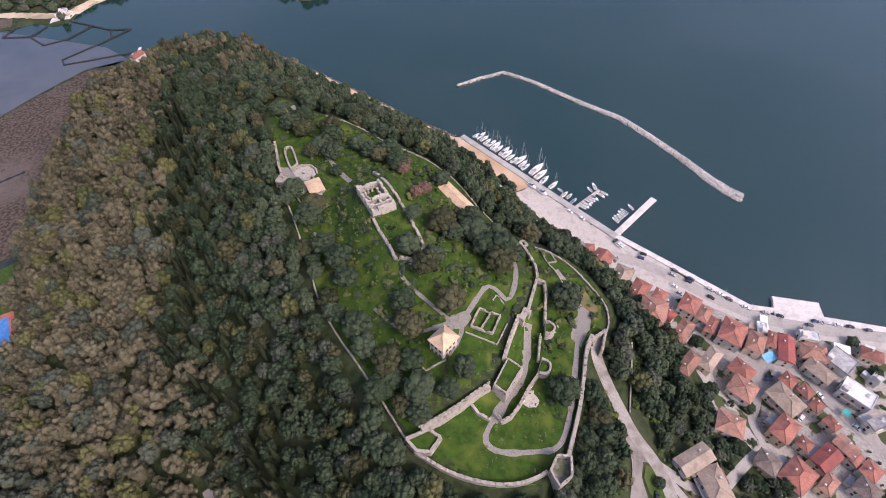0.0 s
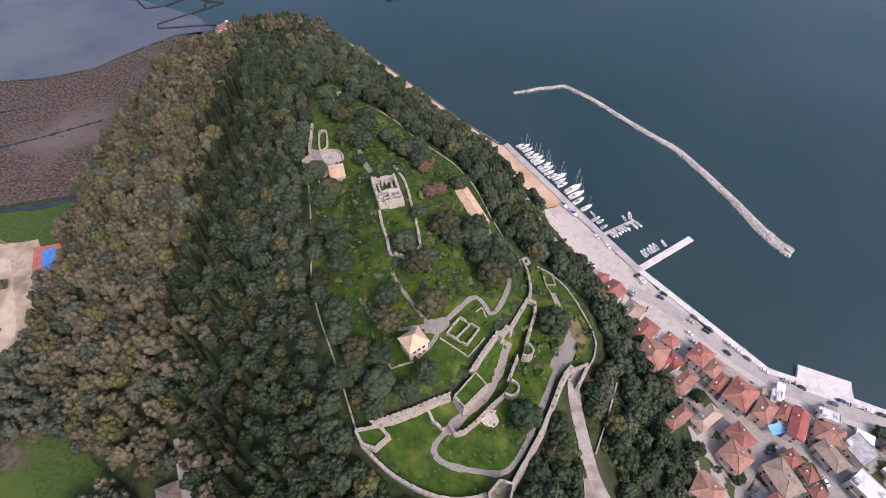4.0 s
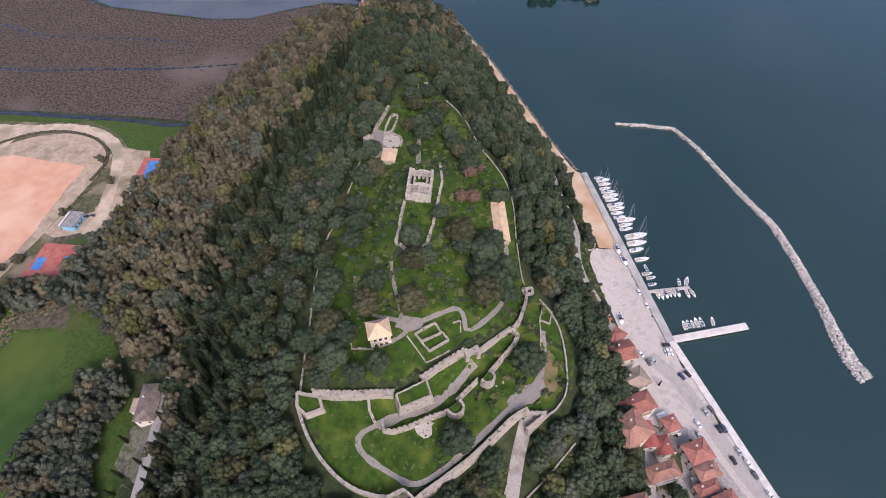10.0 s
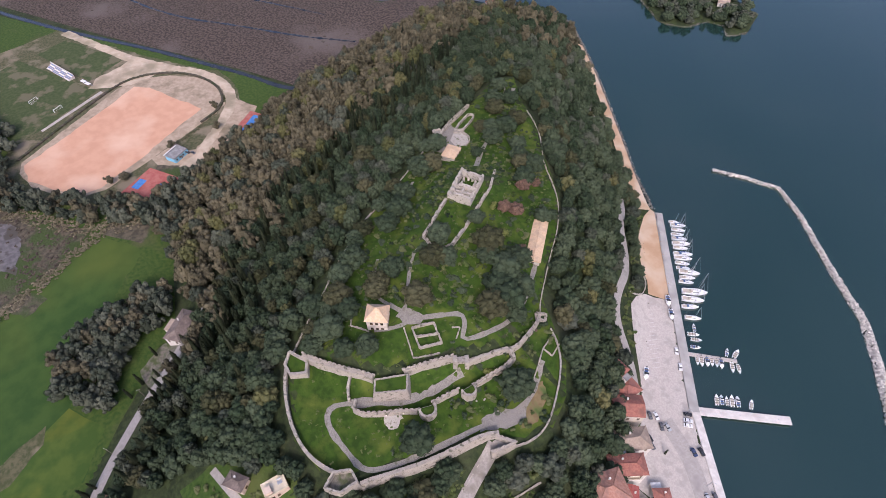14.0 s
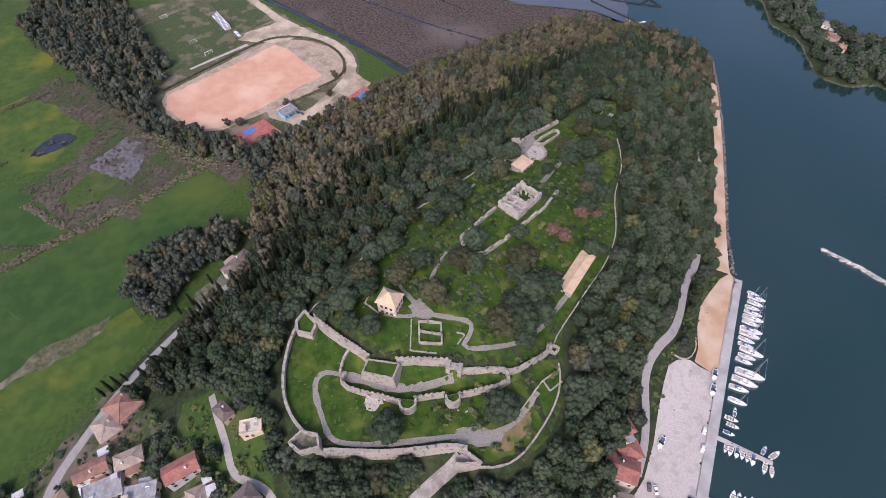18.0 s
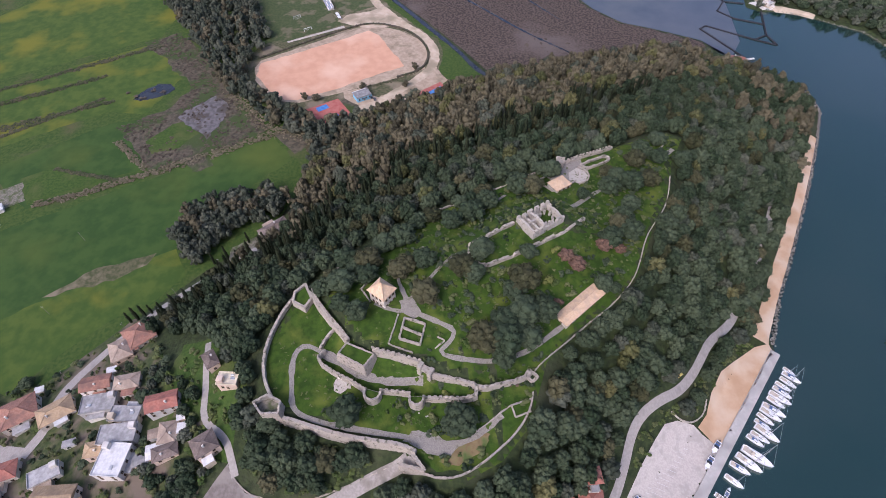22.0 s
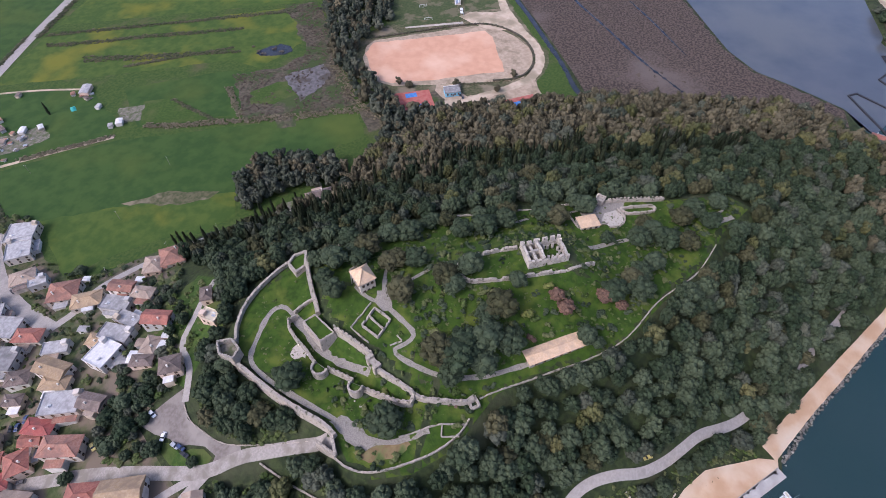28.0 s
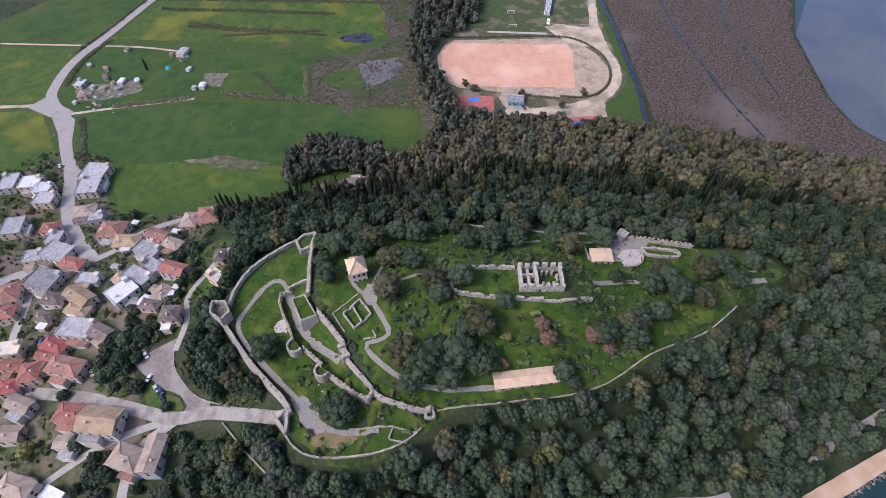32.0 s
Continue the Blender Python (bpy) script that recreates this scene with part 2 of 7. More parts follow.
RUBBER = material("tyre_rubber", (0.02, 0.02, 0.02), rough=0.8)
PAINTS = {k: material("car_paint_" + k, c, rough=0.35, spec=0.5, coat=0.5) for k, c in
          (("white", (0.75, 0.75, 0.75)), ("silver", (0.42, 0.43, 0.44)), ("black", (0.02, 0.02, 0.023)), ("grey", (0.10, 0.10, 0.11)), ("navy", (0.03, 0.05, 0.12)), ("red", (0.35, 0.03, 0.03)), ("yellow", (0.55, 0.45, 0.15)))}
TIMBER = material("weathered_timber", (0.14, 0.12, 0.10), (0.22, 0.19, 0.16), 2.0, bump=0.2)
DARK_NET = material("fish_weir", (0.022, 0.023, 0.028), (0.04, 0.04, 0.045), 1.0)
LEAF_LIGHT = material("light_leaves", (0.07, 0.095, 0.022), (0.12, 0.14, 0.035), 0.6, rough=0.7, island=0.3, tint=(0.18, 0.17, 0.04))
LEAF_RUST = material("russet_leaves", (0.10, 0.055, 0.035), (0.16, 0.09, 0.055), 0.6, rough=0.8, island=0.3, tint=(0.13, 0.09, 0.075))
REED = material("dry_reeds", (0.155, 0.130, 0.085), (0.235, 0.200, 0.140), 0.5, island=0.2, tint=(0.12, 0.11, 0.062))
BLUE_WALL = material("sky_blue_paint", (0.16, 0.42, 0.60), (0.22, 0.48, 0.64), 0.8)
DARK_ROCK = material("dark_rock", (0.105, 0.096, 0.085), (0.25, 0.228, 0.205), 0.6, island=0.4, bump=0.3)
MARSH_SCRUB = material("marsh_scrub", (0.045, 0.034, 0.026), (0.088, 0.066, 0.049), 0.3, island=0.35, tint=(0.105, 0.085, 0.063))
LEAF_SCRUB = material("weed_leaves", (0.028, 0.056, 0.009), (0.062, 0.096, 0.018), 0.6, rough=0.8, island=0.35, tint=(0.115, 0.125, 0.05))
# lagoon water, its colours raised to carry the bright sky's grazing reflection
SKY_PALE_SHALLOWS = material("sky_pale_lagoon", (0.066, 0.078, 0.094), (0.085, 0.094, 0.108), 0.02, rough=0.16, third=(0.105, 0.112, 0.112), scale2=0.01, spec=0.5)
LINE_PAINT = material("road_paint", (0.55, 0.53, 0.52), (0.65, 0.63, 0.62), 1.5)
QUAY_GREY = material("grey_quay", (0.40, 0.38, 0.355), (0.47, 0.445, 0.42), 0.6, third=(0.33, 0.312, 0.29), scale2=0.15)
OVAL_DUST = material("oval_dirt", (0.34, 0.262, 0.185), (0.44, 0.345, 0.252), 0.35, third=(0.20, 0.165, 0.105), scale2=0.08, sparse=0.52)

LOT = material("worn_brown_asphalt", (0.155, 0.132, 0.118), (0.205, 0.180, 0.162), 0.6, third=(0.25, 0.225, 0.20), scale2=0.12)
PAVED = material("pale_paving", (0.29, 0.262, 0.235), (0.39, 0.357, 0.325), 0.9, third=(0.060, 0.075, 0.028), scale2=0.11, sparse=0.55, edge=0.04, bump=0.2)
PLAIN_GRASS = material("plain_grass", (0.030, 0.066, 0.010), (0.058, 0.090, 0.016), 0.5, third=(0.085, 0.085, 0.035), scale2=0.04, bump=0.4, sparse=0.54)
HEDGE = material("rough_hedge", (0.030, 0.044, 0.017), (0.060, 0.074, 0.031), 0.5, island=0.25, tint=(0.108, 0.096, 0.058))
DRY_GRASS = material("dry_grass", (0.062, 0.070, 0.028), (0.115, 0.108, 0.058), 0.5, third=(0.21, 0.172, 0.118), scale2=0.06, bump=0.4, sparse=0.5, edge=0.12)
TARP = material("turquoise_sheet", (0.03, 0.30, 0.27), (0.06, 0.36, 0.32), 0.8, rough=0.6)
QUAY_ROAD_GREY = material("harbour_road", (0.36, 0.33, 0.30), (0.42, 0.385, 0.352), 1.0, third=(0.31, 0.284, 0.26), scale2=0.25, sparse=0.53)
# ---------------------------------------------------------------- helpers
def link(bm, name, mat, parent=None, label=""):
    me = bpy.data.meshes.new(name)
    bm.to_mesh(me)
    bm.free()
    me.materials.append(mat)
    ob = new(name, me)
    ob.parent = parent
    if label:
        ob["label"] = label
    return ob


def part(name, bm, mat, parent, label=""):
    """One mesh object under a thing, or under a part of it."""
    return link(bm, name, mat, parent, label)


def arrays(name, verts, faces, mat, parent=None, tint=None, flat=True):
    """One mesh from arrays of corners and of faces with three or four corners each."""
    me = bpy.data.meshes.new(name)
    verts, faces = np.asarray(verts, np.float32), np.asarray(faces, np.int32)
    count, sides = faces.shape
    me.vertices.add(len(verts))
    me.vertices.foreach_set("co", verts.ravel())
    me.loops.add(count * sides)
    me.loops.foreach_set("vertex_index", faces.ravel())
    me.polygons.add(count)
    me.polygons.foreach_set("loop_start", np.arange(0, count * sides, sides, dtype=np.int32))
    if tint is not None:
        me.attributes.new("tint", "FLOAT", "POINT").data.foreach_set("value", np.asarray(tint, np.float32))
    me.update(calc_edges=True)
    if flat:
        me.shade_flat()
    me.materials.append(mat)
    ob = new(name, me)
    ob.parent = parent
    return ob


def thing(name, label, category, m=None, group="", kind=""):
    ob = new(name)
    if m is not None:
        ob.matrix_basis = m
    return tagged(ob, label, category, group, kind)


def box(bm, x0, y0, z0, x1, y1, z1, bevel=0.0):
    made = bmesh.ops.create_cube(bm, size=1.0, matrix=Matrix.Translation(((x0 + x1) / 2, (y0 + y1) / 2, (z0 + z1) / 2)) @ Matrix.Diagonal((x1 - x0, y1 - y0, z1 - z0, 1)))
    if bevel:
        edges = list({e for v in made["verts"] for e in v.link_edges})
        bmesh.ops.bevel(bm, geom=edges, offset=bevel, segments=1, affect="EDGES")
    return bm


def boxes(*sizes, bevel=0.0):
    bm = bmesh.new()
    for s in sizes:
        box(bm, *s, bevel=bevel)
    return bm


def along(points, step):
    """Points at even steps along a line, rounded off at its corners."""
    p = np.asarray(points, float)
    for _ in range(2):
        q = np.empty((2 * len(p) - 2, 2))
        q[0::2], q[1::2] = 0.75 * p[:-1] + 0.25 * p[1:], 0.25 * p[:-1] + 0.75 * p[1:]
        p = np.vstack([p[:1], q, p[-1:]])
    return even(p, step)


def even(p, step):
    p = np.asarray(p, float)
    run = np.concatenate([[0], np.cumsum(np.hypot(*np.diff(p, axis=0).T))])
    at = np.linspace(0, run[-1], max(2, int(run[-1] / step) + 1))
    return np.stack([np.interp(at, run, p[:, k]) for k in (0, 1)], 1)


def sides(p):
    d = np.gradient(p, axis=0)
    d /= np.hypot(d[:, 0], d[:, 1])[:, None] + 1e-9
    return np.stack([-d[:, 1], d[:, 0]], 1)
# ---------------------------------------------------------------- terrain
# The hill is drawn by its contours: foot, castle ring, upper ward, summit.
FOOT = np.array([(22, 278), (52, 246), (80, 206), (108, 168), (138, 128), (158, 90), (170, 30), (150, -40), (100, -95), (45, -100),
                 (5, -78), (-32, -42), (-62, -8), (-98, 30), (-140, 45), (-205, 100), (-250, 175), (-268, 260), (-282, 340),
                 (-268, 392), (-215, 432), (-190, 430), (-118, 384), (-62, 342), (-20, 312)], float)
RING = np.array([(-3, 62), (20, 52), (41, 55), (50, 68), (56, 86), (63, 110), (74, 121), (78, 134), (71, 150), (58, 163), (46, 168),
                 (32, 174), (20, 186), (5, 211), (-9, 225), (-30, 237), (-46, 246), (-62, 258), (-84, 266), (-106, 280), (-112, 268),
                 (-99, 236), (-89, 203), (-77, 177), (-64, 150), (-54, 128), (-34, 96), (-16, 76)], float)
WARD = np.array([(-4, 77), (13, 88), (20, 93), (25, 101), (28.5, 111), (32, 120), (36, 126), (41, 140), (28, 154), (8, 176), (-10, 198), (-30, 213), (-48, 213),
                 (-56, 192), (-52, 168), (-44, 150), (-26, 118), (-10, 92)], float)
SUMMIT = np.array([(-14, 143), (-8, 152), (-20, 172), (-32, 196), (-46, 190), (-36, 164), (-22, 146)], float)
COAST = np.array([(1500, -900), (420, 95), (243, 152), (211, 158), (173, 165), (107, 216), (13, 308), (0, 309), (-26, 326), (-46, 341),
                  (-96, 376), (-121, 393), (-160, 418), (-192, 437), (-214, 440), (-251, 416), (-270, 404), (-280, 394), (-303, 386), (-328, 348),
                  (-341, 323), (-370, 302), (-417, 283), (-470, 262), (-560, 250), (-700, 270), (-1500, 300), (-1500, -1500),
                  (1500, -1500)], float)
FAR_SHORE = np.array([(-900, 430), (-434, 440), (-423, 436), (-395, 448), (-381, 458), (-362, 452), (-351, 462), (-350, 478), (-344, 493), (-338, 501), (-305, 538), (-264, 548), (-226, 526), (-196, 530),
                      (-184, 525), (-148, 506), (-138, 506), (-123, 516), (-118, 540), (-103, 545), (-91, 531), (-83, 551), (-95, 588), (-137, 602), (-169, 592), (-194, 580), (-217, 575),
                      (-267, 596), (-340, 600), (-450, 570), (-900, 700)], float)


def polygon_distance(poly, x, y):
    """Signed distance from the points to the outline, positive inside."""
    best = np.full(x.shape, 1e9)
    inside = np.zeros(x.shape, bool)
    for (ax, ay), (bx, by) in zip(poly, np.roll(poly, -1, 0)):
        dx, dy = bx - ax, by - ay
        k = np.clip(((x - ax) * dx + (y - ay) * dy) / (dx * dx + dy * dy), 0, 1)
        best = np.minimum(best, (x - ax - k * dx) ** 2 + (y - ay - k * dy) ** 2)
        if dy:
            inside ^= ((ay > y) != (by > y)) & (x < dx * (y - ay) / dy + ax)
    return np.where(inside, 1, -1) * np.sqrt(best)


def height(x, y):
    """Height of the ground, sea bed included."""
    x, y = np.asarray(x, float), np.asarray(y, float)
    shore = np.maximum(polygon_distance(COAST, x, y), polygon_distance(FAR_SHORE, x, y))
    z = np.clip(shore * 0.7, -4, 1.6)
    flat = 1.6 + 1.6 * np.clip((60 - y) / 160, 0, 1) * np.clip((shore - 20) / 60, 0, 1)
    z = np.where(z >= 1.6, flat, z)
    far = np.clip(polygon_distance(FAR_SHORE, x, y), 0, 60)
    z = z + far * 0.06
    foot, ring = polygon_distance(FOOT, x, y), polygon_distance(RING, x, y)
    ward, top = polygon_distance(WARD, x, y), polygon_distance(SUMMIT, x, y)
    u = np.where(ring > 0, 1, np.clip(foot, 0, 999) / (np.clip(foot, 0, 999) + np.clip(-ring, 0, 999) + 1e-6))
    brow = 47 + np.clip(0.07 * (70 - x), 0, 6.5)
    z = z + (brow - z) * u ** 0.95 * (foot > 0)
    z = z - 3.2 * np.clip(-ring / 2.6, 0, 1) * np.exp(-np.clip(-ring, 0, 99) / 22) * np.clip((126 - y) / 14, 0, 1) * np.clip((x - 34) / 10, 0, 1) * (foot > 0)
    v = np.where(ward > 0, 1, np.clip(ring, 0, 999) / (np.clip(ring, 0, 999) + np.clip(-ward, 0, 999) + 1e-6))
    steep = 1.6 + 7 * np.clip((150 - y) / 15, 0, 1) * np.clip((x + 6) / 6, 0, 1)
    z = z + (57.0 - brow) * v ** steep * (ring > 0)
    w = np.where(top > 0, 1, np.clip(ward, 0, 999) / (np.clip(ward, 0, 999) + np.clip(-top, 0, 999) + 1e-6))
    z = z + 8.5 * w * (ward > 0)
    return z


CELL, X0, Y0, NX, NY = 2.5, -620.0, -420.0, 380, 440
grid_x, grid_y = np.meshgrid(X0 + CELL * np.arange(NX), Y0 + CELL * np.arange(NY))
grid_z = height(grid_x, grid_y)


def lie(x, y):
    """Height of the built ground sheet."""
    u, v = np.clip((np.asarray(x, float) - X0) / CELL, 0, NX - 1.001), np.clip((np.asarray(y, float) - Y0) / CELL, 0, NY - 1.001)
    i, j = u.astype(int), v.astype(int)
    a, b = u - i, v - j
    return (grid_z[j, i] * (1 - a) * (1 - b) + grid_z[j, i + 1] * a * (1 - b) + grid_z[j + 1, i] * (1 - a) * b + grid_z[j + 1, i + 1] * a * b)
def ground_sheet():
    index = np.arange(NX * NY).reshape(NY, NX)
    quads = np.stack([index[:-1, :-1], index[:-1, 1:], index[1:, 1:], index[1:, :-1]], -1).reshape(-1, 4)
    verts = np.stack([grid_x, grid_y, grid_z], -1).reshape(-1, 3)
    # skirt out to the horizon
    rim = np.concatenate([index[0, :], index[1:, -1], index[-1, -2::-1], index[-2:0:-1, 0]])
    out = verts[rim].copy()
    out[:, :2] = (out[:, :2] - (-150, 130)) * 6 + (-150, 130)
    first = len(verts)
    ring = np.arange(len(rim))
    skirt = np.stack([rim, first + ring, first + np.roll(ring, -1), np.roll(rim, -1)], 1)
    return tagged(arrays("ground", np.vstack([verts, out]), np.vstack([quads, skirt]), GROUND, flat=False), "rough green ground of hill, plain and sea bed", "ground", kind="structure")


ground_sheet()
tagged(arrays("water", [(-4000, -3000, 0), (3000, -3000, 0), (3000, 4000, 0), (-4000, 4000, 0)], [(0, 1, 2, 3)], WATER), "calm dark teal sea water", "water", kind="structure")


def patch(name, outline, mat, label, category, lift=0.2, step=5.0, kind="structure", wobble=0.0):
    """A piece of ground of its own surface, laid over the sheet."""
    from_line = np.vstack([even(np.vstack([a, b]), step)[:-1] for a, b in zip(outline, np.roll(np.asarray(outline, float), -1, 0))])
    if wobble:
        from_line = from_line + np.random.RandomState(len(name)).uniform(-wobble, wobble, from_line.shape)
    low, high = from_line.min(0), from_line.max(0)
    gx, gy = np.meshgrid(np.arange(low[0], high[0], step), np.arange(low[1], high[1], step))
    gx, gy = gx.ravel(), gy.ravel()
    keep = polygon_distance(from_line, gx, gy) > step * 0.5
    flat = [Vector(v) for v in np.vstack([from_line, np.stack([gx[keep], gy[keep]], 1)])]
    edges = [(k, (k + 1) % len(from_line)) for k in range(len(from_line))]
    from mathutils.geometry import delaunay_2d_cdt
    verts, _, faces, *_ = delaunay_2d_cdt(flat, edges, [], 1, 1e-4)
    xy = np.array([tuple(v) for v in verts])
    z = np.maximum(lie(xy[:, 0], xy[:, 1]), 0.3) + lift
    return tagged(arrays(name, np.column_stack([xy, z]), [tuple(f) for f in faces if len(f) == 3], mat, flat=False), label, category, kind=kind)


def ribbon(name, line, width, mat, label, category="road", lift=0.3, step=2.5, across=4, smooth=True, wobble=0.0):
    """A road or path along a line, lying on the ground."""
    p = along(line, step) if smooth else even(line, step)
    n = sides(p)
    rnd = np.random.RandomState(int(abs(p[0, 0] * 7 + p[0, 1])) % 9999)
    half = width / 2 * (1 + wobble * rnd.uniform(-1, 1, (len(p), 1)))
    k = np.linspace(-1, 1, across)
    xy = (p[:, None] + n[:, None] * (half * k)[:, :, None]).reshape(-1, 2)
    z = lie(xy[:, 0], xy[:, 1]).reshape(-1, across)
    z = 0.75 * z + 0.25 * z.max(1, keepdims=True)
    index = np.arange(len(xy)).reshape(-1, across)
    quads = np.stack([index[:-1, :-1], index[:-1, 1:], index[1:, 1:], index[1:, :-1]], -1).reshape(-1, 4)
    return tagged(arrays(name, np.column_stack([xy, z.ravel() + lift]), quads[:, ::-1], mat, flat=False), label, category, kind="structure")
# ---------------------------------------------------------------- roads, paths, quay
COAST_ROAD = [(88, 192), (77, 202), (64.5, 208.5), (53, 213.5), (45.6, 219.7), (39.4, 229.7), (34.6, 241.8), (26.2, 251.9), (18.5, 258.5), (9.5, 266), (3.2, 275.8), (-4.8, 286.2), (-27, 304.5), (-36, 316), (-50, 321), (-65, 331), (-84, 345), (-101, 351), (-116, 365)]
CASTLE_ROAD = [(68, 113), (72, 100), (77, 88), (81, 78), (90, 67), (94, 51), (98, 34), (104, 12), (114, -14), (122, -36), (130, -60)]
WEST_ROAD = [(45, -62), (31, -55), (14, -59), (-12, -43), (-36, -26), (-57, -2), (-66, 11), (-79, 29), (-91, 47), (-98, 58)]
BIG_ROAD = [(-300, -345), (-215, -322), (-136, -297), (-108, -291), (-86, -281), (-65, -266), (-52, -254), (-45, -232), (-37, -210), (-18, -186), (-1, -154), (24, -126), (36, -98), (45, -62)]
LANE_A = [(90, 66), (102, 52), (116, 40), (128, 33), (143, 25), (160, 14)]
LANE_B = [(67, 44.5), (61, 42.5), (52, 39), (44, 27), (31, 26), (18, 23), (4, 20)]
STREET_B = [(120, -130), (95, -116), (81, -108), (71, -104), (61, -94), (45, -66)]
STREET_C = [(71, -103), (70, -92), (84, -67), (99, -58), (112, -40)]
STREET_D = [(127, 172), (139, 148), (152, 134), (164, 127), (185, 126)]
STREET_E = [(189, 150), (188, 134), (190, 116), (199, 100), (212, 82), (226, 60)]
STREET_F = [(164, 127), (158, 108), (148, 95), (152, 84), (140, 78), (112, 56), (90, 67)]
QUAY_ROAD = [(100, 199), (118, 194), (133, 184), (156, 168), (178, 156), (203, 150.5), (250, 145), (320, 130)]
for level, (line, wide, label) in enumerate(((COAST_ROAD, 4.2, "narrow grey asphalt road along the foot of the hill"), (WEST_ROAD, 5.5, "pale asphalt road between the fields and the hill"),
                          (BIG_ROAD, 8.5, "pale grey country road through the fields"), (LANE_A, 3.2, "narrow pale lane between gardens"), (LANE_B, 3, "narrow lane up to the castle hill"),
                          (STREET_B, 5.5, "grey village street"), (STREET_C, 5, "grey village street"), (STREET_D, 5, "grey street behind the harbour houses"),
                          (STREET_E, 6, "grey village street with stone paving"), (STREET_F, 4.5, "grey village lane"))):
    ribbon("road", line, wide, ASPHALT, label, lift=0.28 + 0.012 * level)
patch("road_widening", [(-46, -242), (-46, -220), (-44, -210), (-27, -190), (-9, -165), (-10, -154), (1, -146), (3, -155), (-13, -185), (-26, -206), (-39, -234)], ASPHALT, "pale wide concrete stretch of the village road", "road", lift=0.25, step=3)
patch("road_junction", [(-35, -258), (-50, -258), (-57, -252), (-51, -238), (-50, -220), (-38, -213), (-36, -232)], ASPHALT, "pale widening where farm tracks meet the road", "road", lift=0.26, step=3)
ribbon("road", CASTLE_ROAD, 5.5, ROAD_STONE, "worn pale road climbing to the castle gate", lift=0.34)
for line, wide in (([(-84, -374), (-118, -307), (-145, -255), (-157, -217)], 2.5), ([(-10, -300), (-45, -247)], 4), ([(-43, -224), (-69, -197), (-111, -150)], 3)):
    ribbon("track", line, wide, DUST, "pale dirt farm track", "track", lift=0.22)
patch("castle_lawn", RING, GRASS, "lush green grass inside the castle", "grass", lift=0.1, step=4)
PATH_MAIN = [(-4, 113), (4, 115.5), (9, 117), (11, 121), (16, 130), (20, 136), (25, 133), (29, 127), (33, 138), (34, 152), (27, 168), (20, 178), (14, 187)]
PATH_IN = [(38, 122), (36, 104), (33, 95), (26, 85), (20, 76), (17, 70), (20, 66), (27, 65), (36, 66), (46, 67), (51, 77), (54, 88), (57, 101), (60, 116), (64, 130), (62, 140), (54, 152)]
for level, (line, wide) in enumerate(((PATH_MAIN, 2.2), (PATH_IN, 2.3), ([(38, 121), (36, 104), (33, 95), (26, 85), (21, 77)], 3.8), ([(9, 117), (8, 109), (3, 101)], 1.8), ([(4, 116), (-5, 124), (-13, 131), (-21, 140), (-13, 143)], 1.6), ([(-50, 201), (-59, 212), (-64, 220), (-69, 228)], 2.4), ([(-87, 259), (-96, 271)], 3.0),
                   ([(-46, 145), (-51, 152), (-57, 159), (-65, 169)], 1.4), ([(4, 116), (-6, 112), (-14, 111), (-22, 116), (-30, 124)], 1.5))):
    ribbon("path", line, wide, COBBLES, "grey cobbled path winding over the grass", "path", wobble=0.22, lift=0.20 + 0.01 * level)
patch("path_apron", [(57, 116), (61, 112), (66, 121), (68, 130), (64, 134), (60, 126)], COBBLES, "cobbled apron inside the castle gate", "path", lift=0.26, step=2, wobble=0.6)
patch("rubble_slope", [(33, 85), (35, 90), (38, 90.5), (40, 87), (39, 84), (36, 83)], PALE_STONE, "pale collapsed rubble below the middle wall", "rubble", lift=0.35, step=1.2, wobble=0.5)
patch("far_ward_floor", [(-85, 199), (-91, 204), (-92, 216), (-85, 216), (-82, 211), (-74, 209), (-67, 203), (-77, 194)], COBBLES, "stone paved floor of the far ward", "paving", lift=0.24, step=2, wobble=0.4)
patch("bare_earth", [(64, 132), (70, 126), (72, 131), (67, 143), (60, 147), (61, 138)], BROWN_EARTH, "bare brown earth on the terrace", "earth", lift=0.2, step=2, wobble=0.8)
patch("path_junction", [(3, 112), (9, 113), (13, 118), (11, 122), (6, 120), (2, 117)], COBBLES, "cobbled crossing of paths beside the pavilion", "path", lift=0.24, step=2, wobble=0.4)
QUAY = [(330, 130), (243, 152), (211, 158), (187, 163), (173, 165), (107, 216), (58, 264), (55, 256), (46.5, 249), (46, 239.5), (48, 232), (54.5, 225.7), (64.3, 217.3), (78, 207), (90, 195), (100, 178), (112, 164), (140, 170), (170, 152), (190, 146), (240, 138), (330, 112)]
patch("quay", QUAY, CONCRETE, "broad pale concrete quay along the water", "quay", lift=0.25)
ribbon("road", QUAY_ROAD, 7.5, QUAY_ROAD_GREY, "grey harbour road along the quay", lift=0.42)
SAND_LOT = np.array([(5, 306), (11, 306), (23, 295), (37, 281), (57, 260), (55, 255.9), (47.2, 251.5), (41.4, 257.9), (31.5, 263.1), (21.3, 271.5), (14, 283.4), (6.6, 297.3)], float)
patch("beach", SAND_LOT, SAND, "ochre sand lot beside the quay", "sand", lift=0.4, step=1.4)
patch("shore_path", [(6, 305), (-24, 325), (-46, 341), (-96, 376), (-121, 393), (-160, 418), (-163, 414), (-124, 387), (-98, 370), (-48, 333), (-26, 317), (0, 299)], SAND, "sandy strip along the shore under the hill", "sand", lift=0.75, step=1.2, wobble=0.15)
